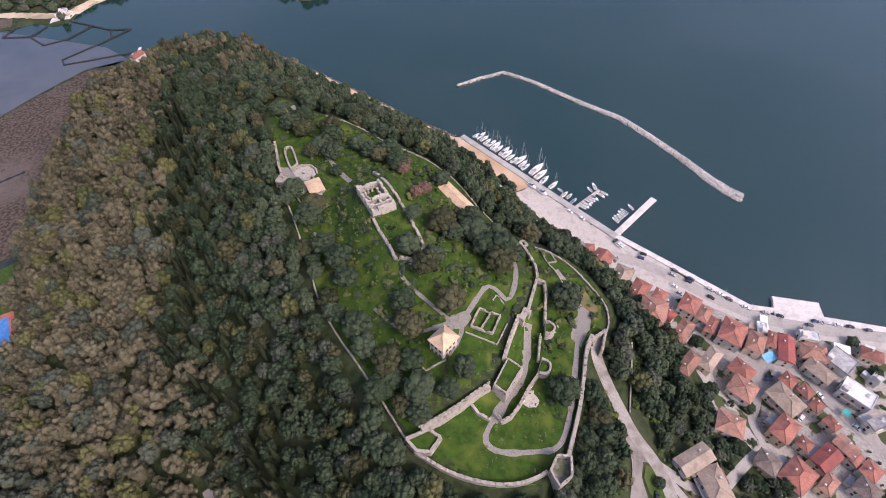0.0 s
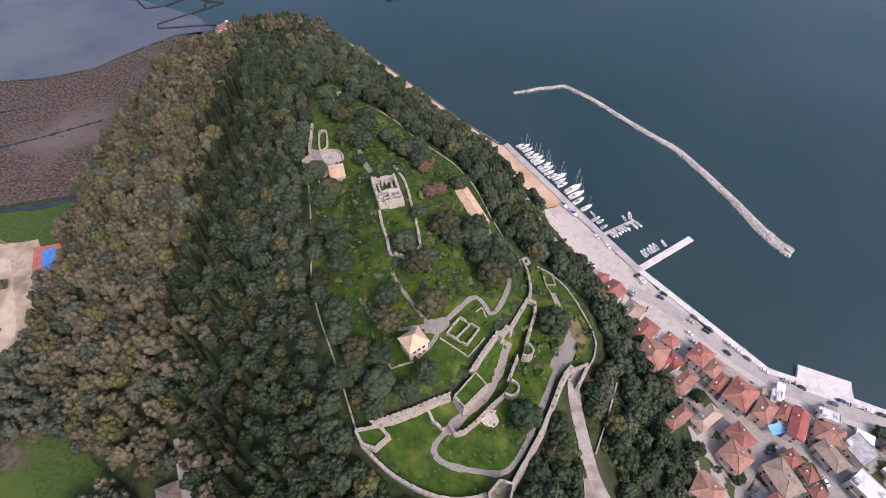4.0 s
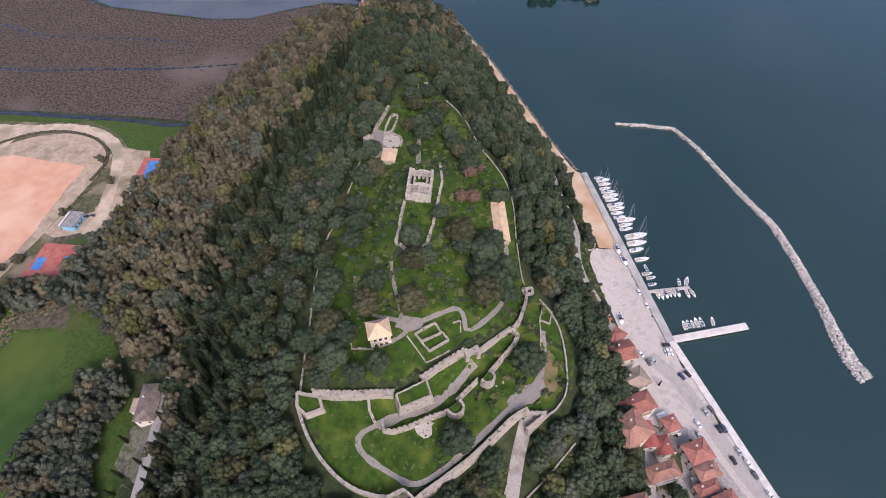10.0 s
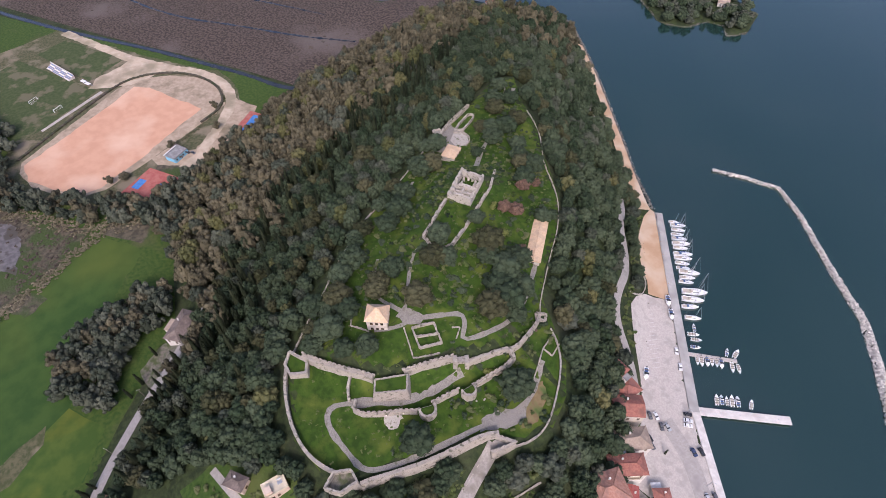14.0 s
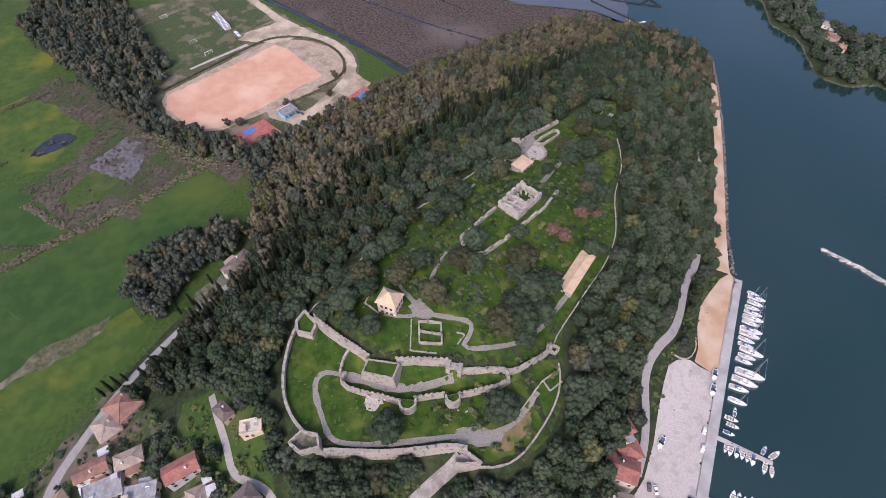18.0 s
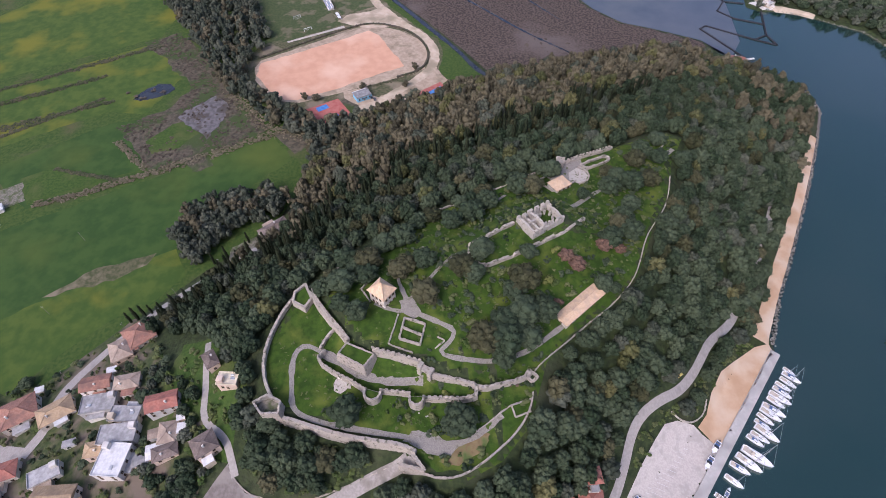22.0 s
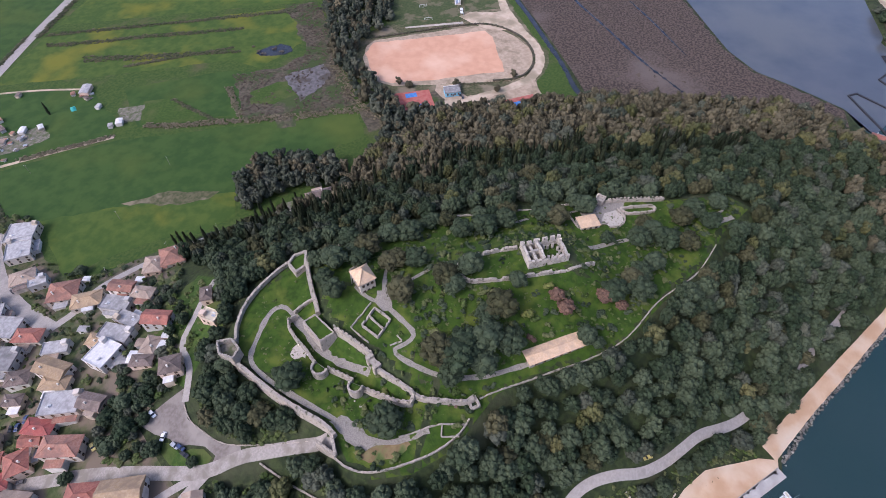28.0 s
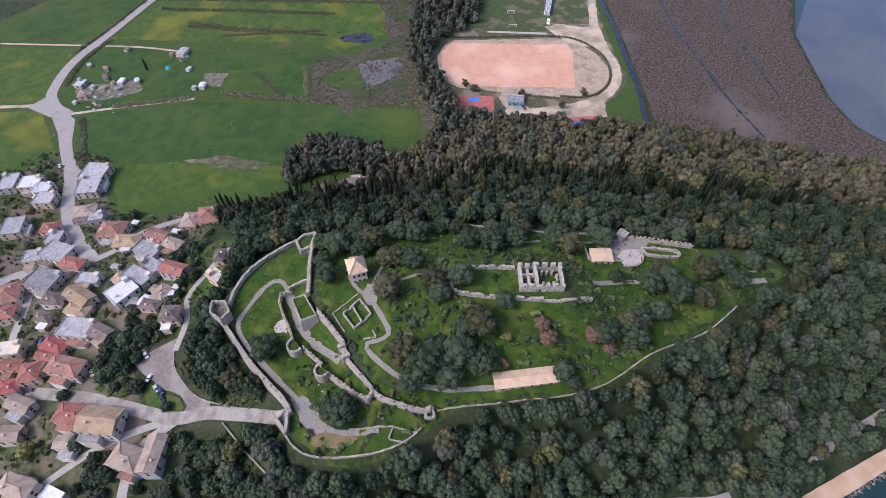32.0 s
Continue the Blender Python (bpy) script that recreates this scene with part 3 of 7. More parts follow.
patch("parking_lot", [(80, 27), (68, 36), (62, 41), (66, 43), (73, 49), (76, 58), (78, 68), (77, 77), (80, 79), (88, 68), (83, 68), (81, 62), (82, 55), (84, 50), (82, 45), (82, 37)], LOT, "brown grey asphalt parking lot under the castle", "parking lot", lift=0.28, step=3)
patch("lot_island", [(84, 43), (83, 48), (86, 52), (83, 57), (82, 62), (84, 67), (87, 66), (90, 60), (91, 50), (88, 44)], LAWN, "green grass island beside the parking lot", "grass", lift=0.3, step=3)
patch("bank_grass", [(0, 6), (18, 2), (34, 0), (50, 20), (62, 38), (62, 42), (46, 42), (28, 46), (12, 40), (2, 24)], LAWN, "green grassy bank below the curtain wall", "grass", lift=0.14, step=4, wobble=1)
patch("yards", [(150, 168), (170, 152), (240, 140), (300, 110), (230, 40), (150, 60), (142, 82), (128, 98), (128, 115), (118, 140), (112, 164)], PAVED, "grey paved yards and gardens between the harbour houses", "yard", lift=0.12)
patch("yards", [(40, -215), (-12, -190), (-26, -150), (2, -112), (6, -76), (-34, -42), (-30, -30), (12, 0), (26, 20), (56, 36), (80, 26), (100, 60), (120, 70), (160, 20), (160, -80), (130, -150)], YARD, "grey yards and gardens between the village houses", "yard", lift=0.12)


def quay_edge():
    """The raised pale strip along the water, and the wall below it."""
    line = np.array([(330, 131), (243, 152.5), (211, 158.5), (212.5, 167.5), (187.5, 171.5), (186.5, 163.5), (173, 165.5), (108, 215.7)], float)
    inner = np.array([(329, 127.5), (242, 149), (209, 154.5), (209.2, 154.6), (186.45, 163.4), (184, 160.5), (171, 162.5), (105.5, 212.8)], float)
    verts, faces = [], []
    for a, b in zip(line, inner):
        verts += [(*a, -3.5), (*a, 2.15), (*b, 2.15), (*b, 1.2)]
    for k in range(len(line) - 1):
        for j in range(3):
            faces.append((4 * k + j, 4 * k + j + 1, 4 * k + j + 5, 4 * k + j + 4))
    return tagged(arrays("quay_wall", verts, faces, PALE_CONCRETE), "pale concrete quay wall and kerb along the water", "quay wall", kind="structure")


quay_edge()
tagged(arrays("quay_platform", [(184, 157.5, 2.09), (211.5, 153, 2.09), (212.2, 167.2, 2.09), (187.8, 171.2, 2.09), (184, 157.5, -3), (211.5, 153, -3), (212.2, 167.2, -3), (187.8, 171.2, -3)],
              [(0, 1, 2, 3), (1, 5, 6, 2), (2, 6, 7, 3), (3, 7, 4, 0)], PALE_CONCRETE), "pale concrete landing platform on the quay", "platform", kind="structure")


def north_quay():
    """The lower grey quay where the yachts lie, a step below the lot."""
    a, b = np.array((108.0, 215.7)), np.array((12.0, 309.0))
    side = np.array((-0.70, -0.72)) * 4.6
    verts = [(*a, -3.5), (*a, 1.75), (*(a + side), 1.75), (*(a + side), 2.2), (*(a + side * 1.07), 2.2), (*(a + side * 1.07), 1.0)]
    verts += [(*b, -3.5), (*b, 1.75), (*(b + side), 1.75), (*(b + side), 2.2), (*(b + side * 1.07), 2.2), (*(b + side * 1.07), 1.0)]
    return tagged(arrays("quay_wall", [(x, y, z + 0.25) for x, y, z in verts], [(k, k + 1, k + 7, k + 6) for k in range(5)] + [(6, 7, 8, 11)], QUAY_GREY), "grey concrete yacht quay with a low kerb", "quay wall", kind="structure")


north_quay()


def bay_lines():
    """Worn white bay markings on the quay lot."""
    along_quay, inland = np.array((0.717, -0.697)), np.array((-0.697, -0.717))
    start = np.array((62.0, 252.0))
    verts, faces = [], []
    for row in (9.5, 14.5):
        for k in range(13):
            p = start + along_quay * (3 + k * 2.7) + inland * row
            q = p + inland * 4.6 + along_quay * 1.2
            n = along_quay * 0.09
            first = len(verts)
            verts += [(*(p - n), 2.08), (*(p + n), 2.08), (*(q + n), 2.08), (*(q - n), 2.08)]
            faces.append((first, first + 1, first + 2, first + 3))
    return tagged(arrays("parking_lines", verts, faces, LINE_PAINT), "worn white parking bay lines", "road marking", kind="structure")


bay_lines()
patch("yard", [(-84, 4), (-92, 20), (-86, 30), (-74, 30), (-64, 17), (-62, 5)], ROUGH_EARTH, "bare pinkish yard beside the long shed", "yard", lift=0.25, step=3, wobble=0.8)
# ---------------------------------------------------------------- fields, sports grounds, marsh
def field(outline, mat, label, lift=0.16, wobble=0.9):
    return patch("field", outline, mat, label, "field", lift=lift, step=6, wobble=wobble)


patch("plain_grass", [(-600, -415), (60, -415), (62, -190), (-12, -190), (-26, -150), (2, -112), (6, -76), (-62, -12), (-98, 28), (-140, 42), (-200, 90), (-236, 150), (-258, 185), (-300, 160), (-440, 80), (-600, -20)], PLAIN_GRASS, "rough grass of the plain between fields and hill", "grass", lift=0.06, step=12)
field([(-47, -213), (-106, -148), (-141, -82), (-163, -42), (-192, 15), (-165, 32), (-140, 8), (-110, -10), (-84, -30), (-62, -20), (0, -70), (9, -92), (-24, -140), (-20, -173)], FIELD, "wide bright green crop field below the hill")
field([(-62, -20), (-84, -30), (-79, -41), (-51, -95), (-24, -140), (9, -92), (0, -70)], MEADOW, "yellow green strip of meadow beside the road", 0.22)
field([(-51, -100), (-71, -75), (-82, -41), (-72, -44), (-60, -66)], DRY_GRASS, "dry strip in the green field", 0.28, 1.6)
field([(-129, -286), (-163, -216), (-138, -179), (-129, -159), (-112, -154), (-54, -212), (-52, -231), (-88, -266)], FIELD, "green smallholding between two tracks")
field([(-225, -312), (-338, -104), (-275, -74), (-226, -90), (-231, -120), (-172, -225), (-141, -292)], MEADOW, "yellow flowering meadow")
field([(-167, -184), (-215, -114), (-222, -70), (-161, -72), (-153, -93), (-126, -140)], FIELD, "green field beside the reeds")
field([(-156, -157), (-168, -136), (-150, -89), (-130, -141)], LAWN, "dull green paddock", 0.24)
field([(-420, -470), (-300, -345), (-215, -325), (-136, -303), (-86, -378)], FIELD, "wide green field beyond the road")
field([(-79, -368), (-110, -304), (-49, -251), (-20, -290)], MEADOW, "olive green meadow beside the road")
field([(-15, -280), (-38, -244), (-11, -188), (60, -190), (60, -280)], MEADOW, "olive green pasture with bare patches")
field([(-340, -330), (-240, -315), (-345, -110), (-420, -100), (-500, -200)], MEADOW, "yellow green far meadow")
field([(-335, -124), (-350, -94), (-300, -50), (-255, -30), (-199, 12), (-178, -24), (-157, -66), (-211, -108), (-217, -95), (-232, -72), (-260, -62), (-304, -94)], SCRUB_GROUND, "brown scrubby wetland", 0.2, 2.5)
field([(-191, -81), (-211, -65), (-219, -45), (-204, -39), (-182, -54), (-177, -72)], LAWN, "green hollow in the scrub", 0.26)
field([(-170, 32), (-194, 15), (-236, 66), (-214, 90), (-190, 64)], SCRUB_GROUND, "dry ground under the trees", 0.2)
patch("pond", [(-247, -106), (-258, -101), (-268, -90), (-266, -81), (-259, -75), (-251, -81), (-247, -90), (-244, -99)], POND, "dark pond in the meadow", "pond", lift=0.3, step=2, wobble=0.7)
patch("mud_flat", [(-221, -65), (-247, -41), (-236, -28), (-215, -27), (-192, -35), (-205, -48)], MUD, "pale grey mud among the scrub", "mud", lift=0.32, step=4, wobble=1.5)
patch("marsh", [(-302, 168), (-350, 141), (-440, 87), (-620, -10), (-620, 248), (-560, 249), (-470, 261), (-417, 282), (-370, 301), (-341, 322), (-328, 347), (-303, 384), (-276, 384), (-272, 250), (-258, 190)], MARSH, "brown salt marsh with muddy streaks", "marsh")
ribbon("creek", [(-620, -20), (-490, 49), (-438, 82), (-391, 113), (-349, 136), (-302, 163), (-275, 174), (-262, 182), (-250, 196)], 4.6, POND, "dark creek along the edge of the marsh", "creek", lift=0.35, wobble=0.2)
for line, wide in (([(-620, 70), (-520, 118), (-440, 146), (-380, 192), (-330, 226), (-290, 262)], 2.2), ([(-620, 150), (-540, 182), (-470, 190), (-410, 230), (-350, 264)], 1.6)):
    ribbon("marsh_channel", line, wide, POND, "dark muddy channel in the marsh", "channel", lift=0.25, wobble=0.7)
patch("sports_ground", [(-212, 28), (-262, -22), (-300, -28), (-330, -8), (-384, -40), (-450, -66), (-480, 58), (-400, 98), (-330, 146), (-262, 152), (-208, 88)], DRY_GRASS, "dry olive grass round the sports ground", "grass", lift=0.10, step=6, wobble=1)
patch("sports_field", [(-446, 14), (-357, 56), (-330, 9), (-324, -10), (-417, -34)], TURF, "mown green football pitch with worn patches", "pitch")
patch("sports_field", [(-447, 29), (-456, 56), (-391, 88), (-375, 55)], TURF, "olive green training pitch", "pitch")
patch("dirt_ground", [(-363, 52), (-375, 60), (-385, 92), (-400, 90), (-356, 118), (-340, 128), (-350, 106), (-348, 80)], DUST, "bare pale dirt between the pitches", "dirt", lift=0.24, wobble=1.0)
patch("running_track", [(-268, -11), (-287, -15), (-298, -11), (-350, 71), (-352, 90), (-342, 111), (-325, 128), (-311, 135), (-291, 136), (-275, 132), (-268, 122), (-254, 86), (-233, 29), (-237, 13), (-253, -2)], OVAL_DUST, "pale dirt oval round the clay pitch", "track", lift=0.22, wobble=0.5)
patch("clay_pitch", [(-275, -11), (-293, -11), (-318, 36), (-343, 82), (-334, 91), (-308, 103), (-281, 115), (-251, 58), (-237, 27), (-238, 17), (-255, 0)], CLAY, "orange clay sports pitch", "pitch", lift=0.32, step=6, wobble=0.8)
ribbon("dirt_road", [(-222, 78), (-226, 90), (-239, 104), (-254, 120), (-271, 136), (-293, 143), (-316, 140), (-338, 128), (-354, 113), (-379, 96), (-416, 81), (-470, 58)], 8, DUST, "pale dirt road round the sports ground", lift=0.36, wobble=0.15)
patch("court", [(-223, 34), (-237, 60), (-214, 73), (-201, 50)], COURT_RED, "red painted basketball courts", "court", lift=0.34)
patch("court", [(-225, 43), (-230, 51), (-225, 54), (-220, 46)], COURT_BLUE, "blue painted court centre", "court", lift=0.40)
patch("court", [(-213, 54), (-217, 61), (-213, 64), (-208, 56)], COURT_BLUE, "blue painted court centre", "court", lift=0.40)
patch("court", [(-239, 123), (-254, 144), (-240, 152), (-226, 130)], COURT_RED, "red painted court among the trees", "court", lift=0.34)
patch("court", [(-236, 128), (-248, 144), (-241, 148), (-231, 132)], COURT_BLUE, "blue painted court among the trees", "court", lift=0.40)
tagged(arrays("shallows", [(x, y, 0.03) for x, y in ((-274, 402), (-303, 386), (-328, 348), (-341, 323), (-370, 302), (-417, 283), (-470, 262), (-900, 262), (-900, 440), (-420, 445), (-345, 430), (-300, 420))],
              [(0, 1, 2), (0, 2, 11), (11, 2, 10), (2, 3, 10), (10, 3, 4), (10, 4, 9), (4, 5, 9), (5, 6, 9), (6, 8, 9), (6, 7, 8)], SKY_PALE_SHALLOWS), "shallow water over the lagoon flats, sky reflection in its pale grey", "water", kind="structure")

SPIT_ROAD = [(-520, 452), (-434, 462), (-395, 467), (-363, 466), (-352, 478), (-345, 494), (-334, 506)]
ribbon("dirt_road", SPIT_ROAD, 9, DUST, "pale dirt road along the spit", lift=0.3, wobble=0.2)
patch("landing_place", [(-366, 455), (-352, 464), (-351, 476), (-358, 478), (-368, 470)], PALE_CONCRETE, "white landing place at the end of the weirs", "landing", lift=0.35, step=3)
patch("landing_place", [(-268, 384), (-258, 384), (-256, 394), (-268, 394)], PALE_CONCRETE, "white paved yard beside the fish house", "yard", lift=0.4, step=3)
patch("mud_flat", [(-470, 446), (-434, 442), (-423, 438), (-398, 449), (-402, 460), (-434, 456)], MARSH, "brown mud beside the spit road", "mud", lift=0.3, step=5)
patch("dirt_yard", [(-278, 142), (-256, 150), (-226, 128), (-214, 84), (-232, 68), (-246, 64), (-250, 78), (-236, 92), (-250, 116), (-262, 128)], OVAL_DUST, "dry bare dirt beside the courts", "dirt", lift=0.14, step=4, wobble=1.2)
patch("green_strip", [(-322, 148), (-294, 168), (-259, 166), (-246, 156), (-258, 150), (-272, 144), (-296, 149)], PLAIN_GRASS, "bright green grass between creek and dirt road", "grass", lift=0.2, step=4, wobble=1.0)
patch("green_strip", [(-500, 46), (-440, 80), (-400, 104), (-350, 134), (-322, 148), (-330, 140), (-352, 124), (-400, 96), (-440, 74)], PLAIN_GRASS, "grassy bank along the creek", "grass", lift=0.2, step=4, wobble=1.0)
patch("farm_yard", [(-142, -170), (-152, -153), (-134, -144), (-126, -157)], ROUGH_EARTH, "bare earth beside the white shed", "earth", lift=0.3, step=4, wobble=0.8)
patch("farm_yard", [(-74, -250), (-96, -222), (-108, -214), (-98, -196), (-80, -206), (-60, -228)], ROUGH_EARTH, "cluttered grey farm yard between the sheds", "earth", lift=0.24, step=4, wobble=1.2)
patch("bare_patch", [(-168, -47), (-178, -35), (-162, -24), (-155, -36)], SCRUB_GROUND, "bare brown patch at the field's edge", "earth", lift=0.3, step=4, wobble=1.5)
# ---------------------------------------------------------------- trees
def ball(level):
    """Corners and triangles of a unit sphere."""
    bm = bmesh.new()
    bmesh.ops.create_icosphere(bm, subdivisions=level, radius=1.0)
    v, f = np.array([tuple(q.co) for q in bm.verts]), np.array([[q.index for q in face.verts] for face in bm.faces])
    bm.free()
    return v, f


BALLS = {1: ball(1), 2: ball(2)}


def crown_arrays(seed, kind):
    """Crown of a tree one metre wide and high, standing on z = 0: a domed body of many rounded lobes, each covered with tufts of leaves."""
    rnd = np.random.RandomState(seed)
    verts, faces = [], []
    squash = 0.9
    if kind == "cypress":
        centres = [(0, 0, z) for z in np.linspace(0.1, 0.93, 7)]
        radii = [0.30 * (1 - abs(z - 0.32) * 1.2) + 0.10 for _, _, z in centres]
        leaves, size, squash, body = 15, 0.17, 1.5, None
    elif kind in ("grand", "oak"):
        count = 24 if kind == "grand" else 17
        k = np.arange(count) + 0.5
        up = 1 - 1.25 * k / count
        turn = k * 2.39996 + rnd.uniform(-0.35, 0.35, count)
        flat = np.sqrt(1 - up * up)
        reach = rnd.uniform(0.84, 1.12, count)
        centres = list(zip(0.34 * flat * reach * np.cos(turn), 0.34 * flat * reach * np.sin(turn), 0.46 + 0.36 * up * reach))
        radii = rnd.uniform(0.12, 0.20, count) * (0.92 if kind == "grand" else 1.06)
        leaves, size, body = (24, 0.060) if kind == "grand" else (17, 0.078), None, (0.36, 0.36, 0.38, 0.42)
        leaves, size = leaves
    elif kind == "gum":
        heads = [(0.27 * math.cos(a), 0.27 * math.sin(a), h) for a, h in zip(rnd.uniform(0, 0.7) + np.arange(4) * 1.57 + rnd.uniform(-0.4, 0.4, 4), rnd.uniform(0.36, 0.72, 4))] + [(0, 0, 0.80)]
        centres = [tuple(np.array(h) + rnd.normal(size=3) * (0.075, 0.075, 0.06)) for h in heads for _ in range(4)]
        radii = rnd.uniform(0.09, 0.165, len(centres))
        leaves, size, body = 20, 0.058, (0.27, 0.27, 0.34, 0.42)
    else:
        count = {"bush": 4, "tuft": 3, "copse": 8}[kind]
        a, t = rnd.uniform(0, 6.283, count), np.sqrt(rnd.uniform(0.0, 1, count))
        lift = {"bush": 0.35, "tuft": 0.33, "copse": 0.5}[kind]
        z = lift - 0.22 + 0.52 * np.sqrt(1.0 - 0.92 * t * t) * rnd.uniform(0.75, 1.1, count)
        centres = list(zip(0.37 * t * np.cos(a), 0.37 * t * np.sin(a), z))
        radii = rnd.uniform(0.13, 0.23, count) * {"bush": 1.4, "tuft": 1.5, "copse": 1.15}[kind]
        leaves, size, body = {"bush": 14, "tuft": 10, "copse": 13}[kind], 0.13, None
    first = 0

    def add(v, f):
        nonlocal first
        verts.append(v)
        faces.append(f + first)
        first += len(v)

    if body:
        v, f = BALLS[2]
        add(v * body[:3] * rnd.uniform(0.9, 1.1, (len(v), 1)) + (0, 0, body[3]), f)
    for (x, y, z), r in zip(centres, radii):
        v, f = BALLS[1]
        add(v * r * rnd.uniform(0.80, 1.04, (len(v), 1)) * (1, 1, squash) + (x, y, z), f)
        for _ in range(leaves):
            d = rnd.normal(size=3)
            d[2] = abs(d[2]) * 0.9 - 0.2
            d /= np.linalg.norm(d)
            at = np.array((x, y, z)) + d * r * rnd.uniform(0.92, 1.17) * (1, 1, squash)
            n = d + rnd.normal(size=3) * 0.30
            n /= np.linalg.norm(n)
            u = np.cross(n, rnd.normal(size=3))
            u /= np.linalg.norm(u)
            w = np.cross(n, u)
            s = size * rnd.uniform(0.6, 1.3)
            add(np.array([at - u * s * 0.6, at - w * s * rnd.uniform(0.3, 0.6) - n * s * 0.15, at + u * s * 0.6, at + w * s * rnd.uniform(0.3, 0.6) - n * s * 0.15]), np.array([(0, 1, 2), (0, 2, 3)]))
    return np.vstack(verts), np.vstack(faces)


CROWNS = {}
for kind in ("grand", "oak", "gum", "cypress", "bush", "tuft", "copse"):
    CROWNS[kind] = []
    for seed in range(5):
        CROWNS[kind].append(crown_arrays(seed * 7 + len(kind), kind))


def wood(name, places, kind, mat, label, category):
    """Many trees that nobody would count, as one mesh. places: x, y, z, width, height, tint."""
    rnd = np.random.RandomState(len(places))
    verts, faces, tints, first = [], [], [], 0
    for x, y, z, wide, high, tint in places:
        v, f = CROWNS[kind][rnd.randint(5)]
        a = rnd.uniform(0, 6.283)
        c, s = math.cos(a) * wide, math.sin(a) * wide
        verts.append(np.column_stack([v[:, 0] * c - v[:, 1] * s + x, v[:, 0] * s + v[:, 1] * c + y, v[:, 2] * high + z]))
        faces.append(f + first)
        tints.append(np.full(len(v), tint))
        first += len(v)
    return tagged(arrays(name, np.vstack(verts), np.vstack(faces), mat, tint=np.concatenate(tints)), label, category, kind="stuff")


def trunk_mesh(bm, radius, high, seed, limbs=3):
    """A tapered trunk with limbs that reach into the crown."""
    rnd = random.Random(seed)

    def limb(start, end, r0, r1):
        way = (end - start)
        turn = way.to_track_quat("Z", "Y").to_matrix().to_4x4()
        bmesh.ops.create_cone(bm, cap_ends=True, segments=6, radius1=r0, radius2=r1, depth=way.length, matrix=Matrix.Translation((start + end) / 2) @ turn)

    fork = Vector((rnd.uniform(-0.03, 0.03), rnd.uniform(-0.03, 0.03), high * 0.6))
    limb(Vector((0, 0, -0.08)), fork, radius, radius * 0.7)
    for k in range(limbs):
        a = k * 6.283 / limbs + rnd.uniform(-0.4, 0.4)
        limb(fork - Vector((0, 0, 0.03)), fork + Vector((math.cos(a) * 0.2, math.sin(a) * 0.2, high * 0.55)), radius * 0.6, radius * 0.25)
    return bm


TREES = {}


def tree(kind, x, y, wide, high, mat, label, tint=0.2, group="", seed=0):
    """A tree of its own: trunk with limbs, and a crown."""
    kind = "grand" if kind == "oak" else kind
    key = (kind, mat.name, seed % 3, round(tint, 1))
    m = Matrix.Translation((x, y, float(lie(x, y)) - 0.1)) @ pose(0, 0, 0, 0, 0, (x * 37 + y * 11) % 360)
    if key in TREES:
        ob = copy_thing(TREES[key], m)
    else:
        ob = thing("cypress_tree" if kind == "cypress" else "bush" if kind == "bush" else "tree", label, "tree", m)
        v, f = CROWNS[kind][seed % 3]
        arrays("crown", v, f, mat, ob, np.full(len(v), tint))
        part("trunk", trunk_mesh(bmesh.new(), 0.035, 0.12 if kind == "cypress" else 0.5, seed, 0 if kind == "cypress" else 3), BARK, ob)
        TREES[key] = ob
    ob.scale = (wide, wide, high)
    return tagged(ob, label, "bush" if kind == "bush" else "tree", group)


def scatter(outline, spacing, seed, avoid=(), margin=0.0):
    """Points spread unevenly over an outline, clear of the lines and outlines to avoid: (line or outline, clearance)."""
    rnd = np.random.RandomState(seed)
    low, high = outline.min(0), outline.max(0)
    gx, gy = np.meshgrid(np.arange(low[0], high[0], spacing), np.arange(low[1], high[1], spacing * 0.87))
    gx[1::2] += spacing / 2
    x, y = gx.ravel() + rnd.uniform(-0.42, 0.42, gx.size) * spacing, gy.ravel() + rnd.uniform(-0.42, 0.42, gx.size) * spacing
    keep = polygon_distance(outline, x, y) > margin
    for line, clear in avoid:
        line = np.asarray(line, float)
        for a, b in zip(line[:-1], line[1:]):
            d = b - a
            k = np.clip(((x - a[0]) * d[0] + (y - a[1]) * d[1]) / (d @ d + 1e-9), 0, 1)
            keep &= np.hypot(x - a[0] - k * d[0], y - a[1] - k * d[1]) > clear
    return x[keep], y[keep]
HILL_WOOD = np.array([(20, 282), (42, 250), (62, 222), (78, 190), (104, 160), (116, 130), (108, 84), (88, 84), (86, 74), (80, 84), (76, 92), (73, 96), (77, 82), (77.5, 70), (75, 58), (72, 50), (64, 43), (50, 44), (30, 42),
                      (0, 24), (-8, -8), (-22, -28), (-48, 4), (-74, 28), (-100, 34), (-150, 48), (-210, 90), (-232, 130), (-252, 178), (-266, 250),
                      (-284, 340), (-268, 386), (-215, 430), (-190, 428), (-118, 382), (-62, 338), (-20, 308)], float)
CASTLE = np.vstack([RING[:21], RING[21:]])
ROADS = [([(-95, 39), (-82, 26)], 7.5), ([(-79, 8), (-72, 20)], 6), ([(-270, 404), (-256, 380)], 16), (COAST_ROAD[:12], 5.2), (COAST_ROAD[13:17], 2.0), ([(62, 41), (68, 45), (75, 53), (79, 66), (78, 78)], 4.2), (CASTLE_ROAD, 6.2), (WEST_ROAD, 4.0), ([(81, 88), (85, 104), (88, 121)], 3.0)]
x, y = scatter(HILL_WOOD, 6.5, 3, ROADS)
inside = polygon_distance(CASTLE, x, y)
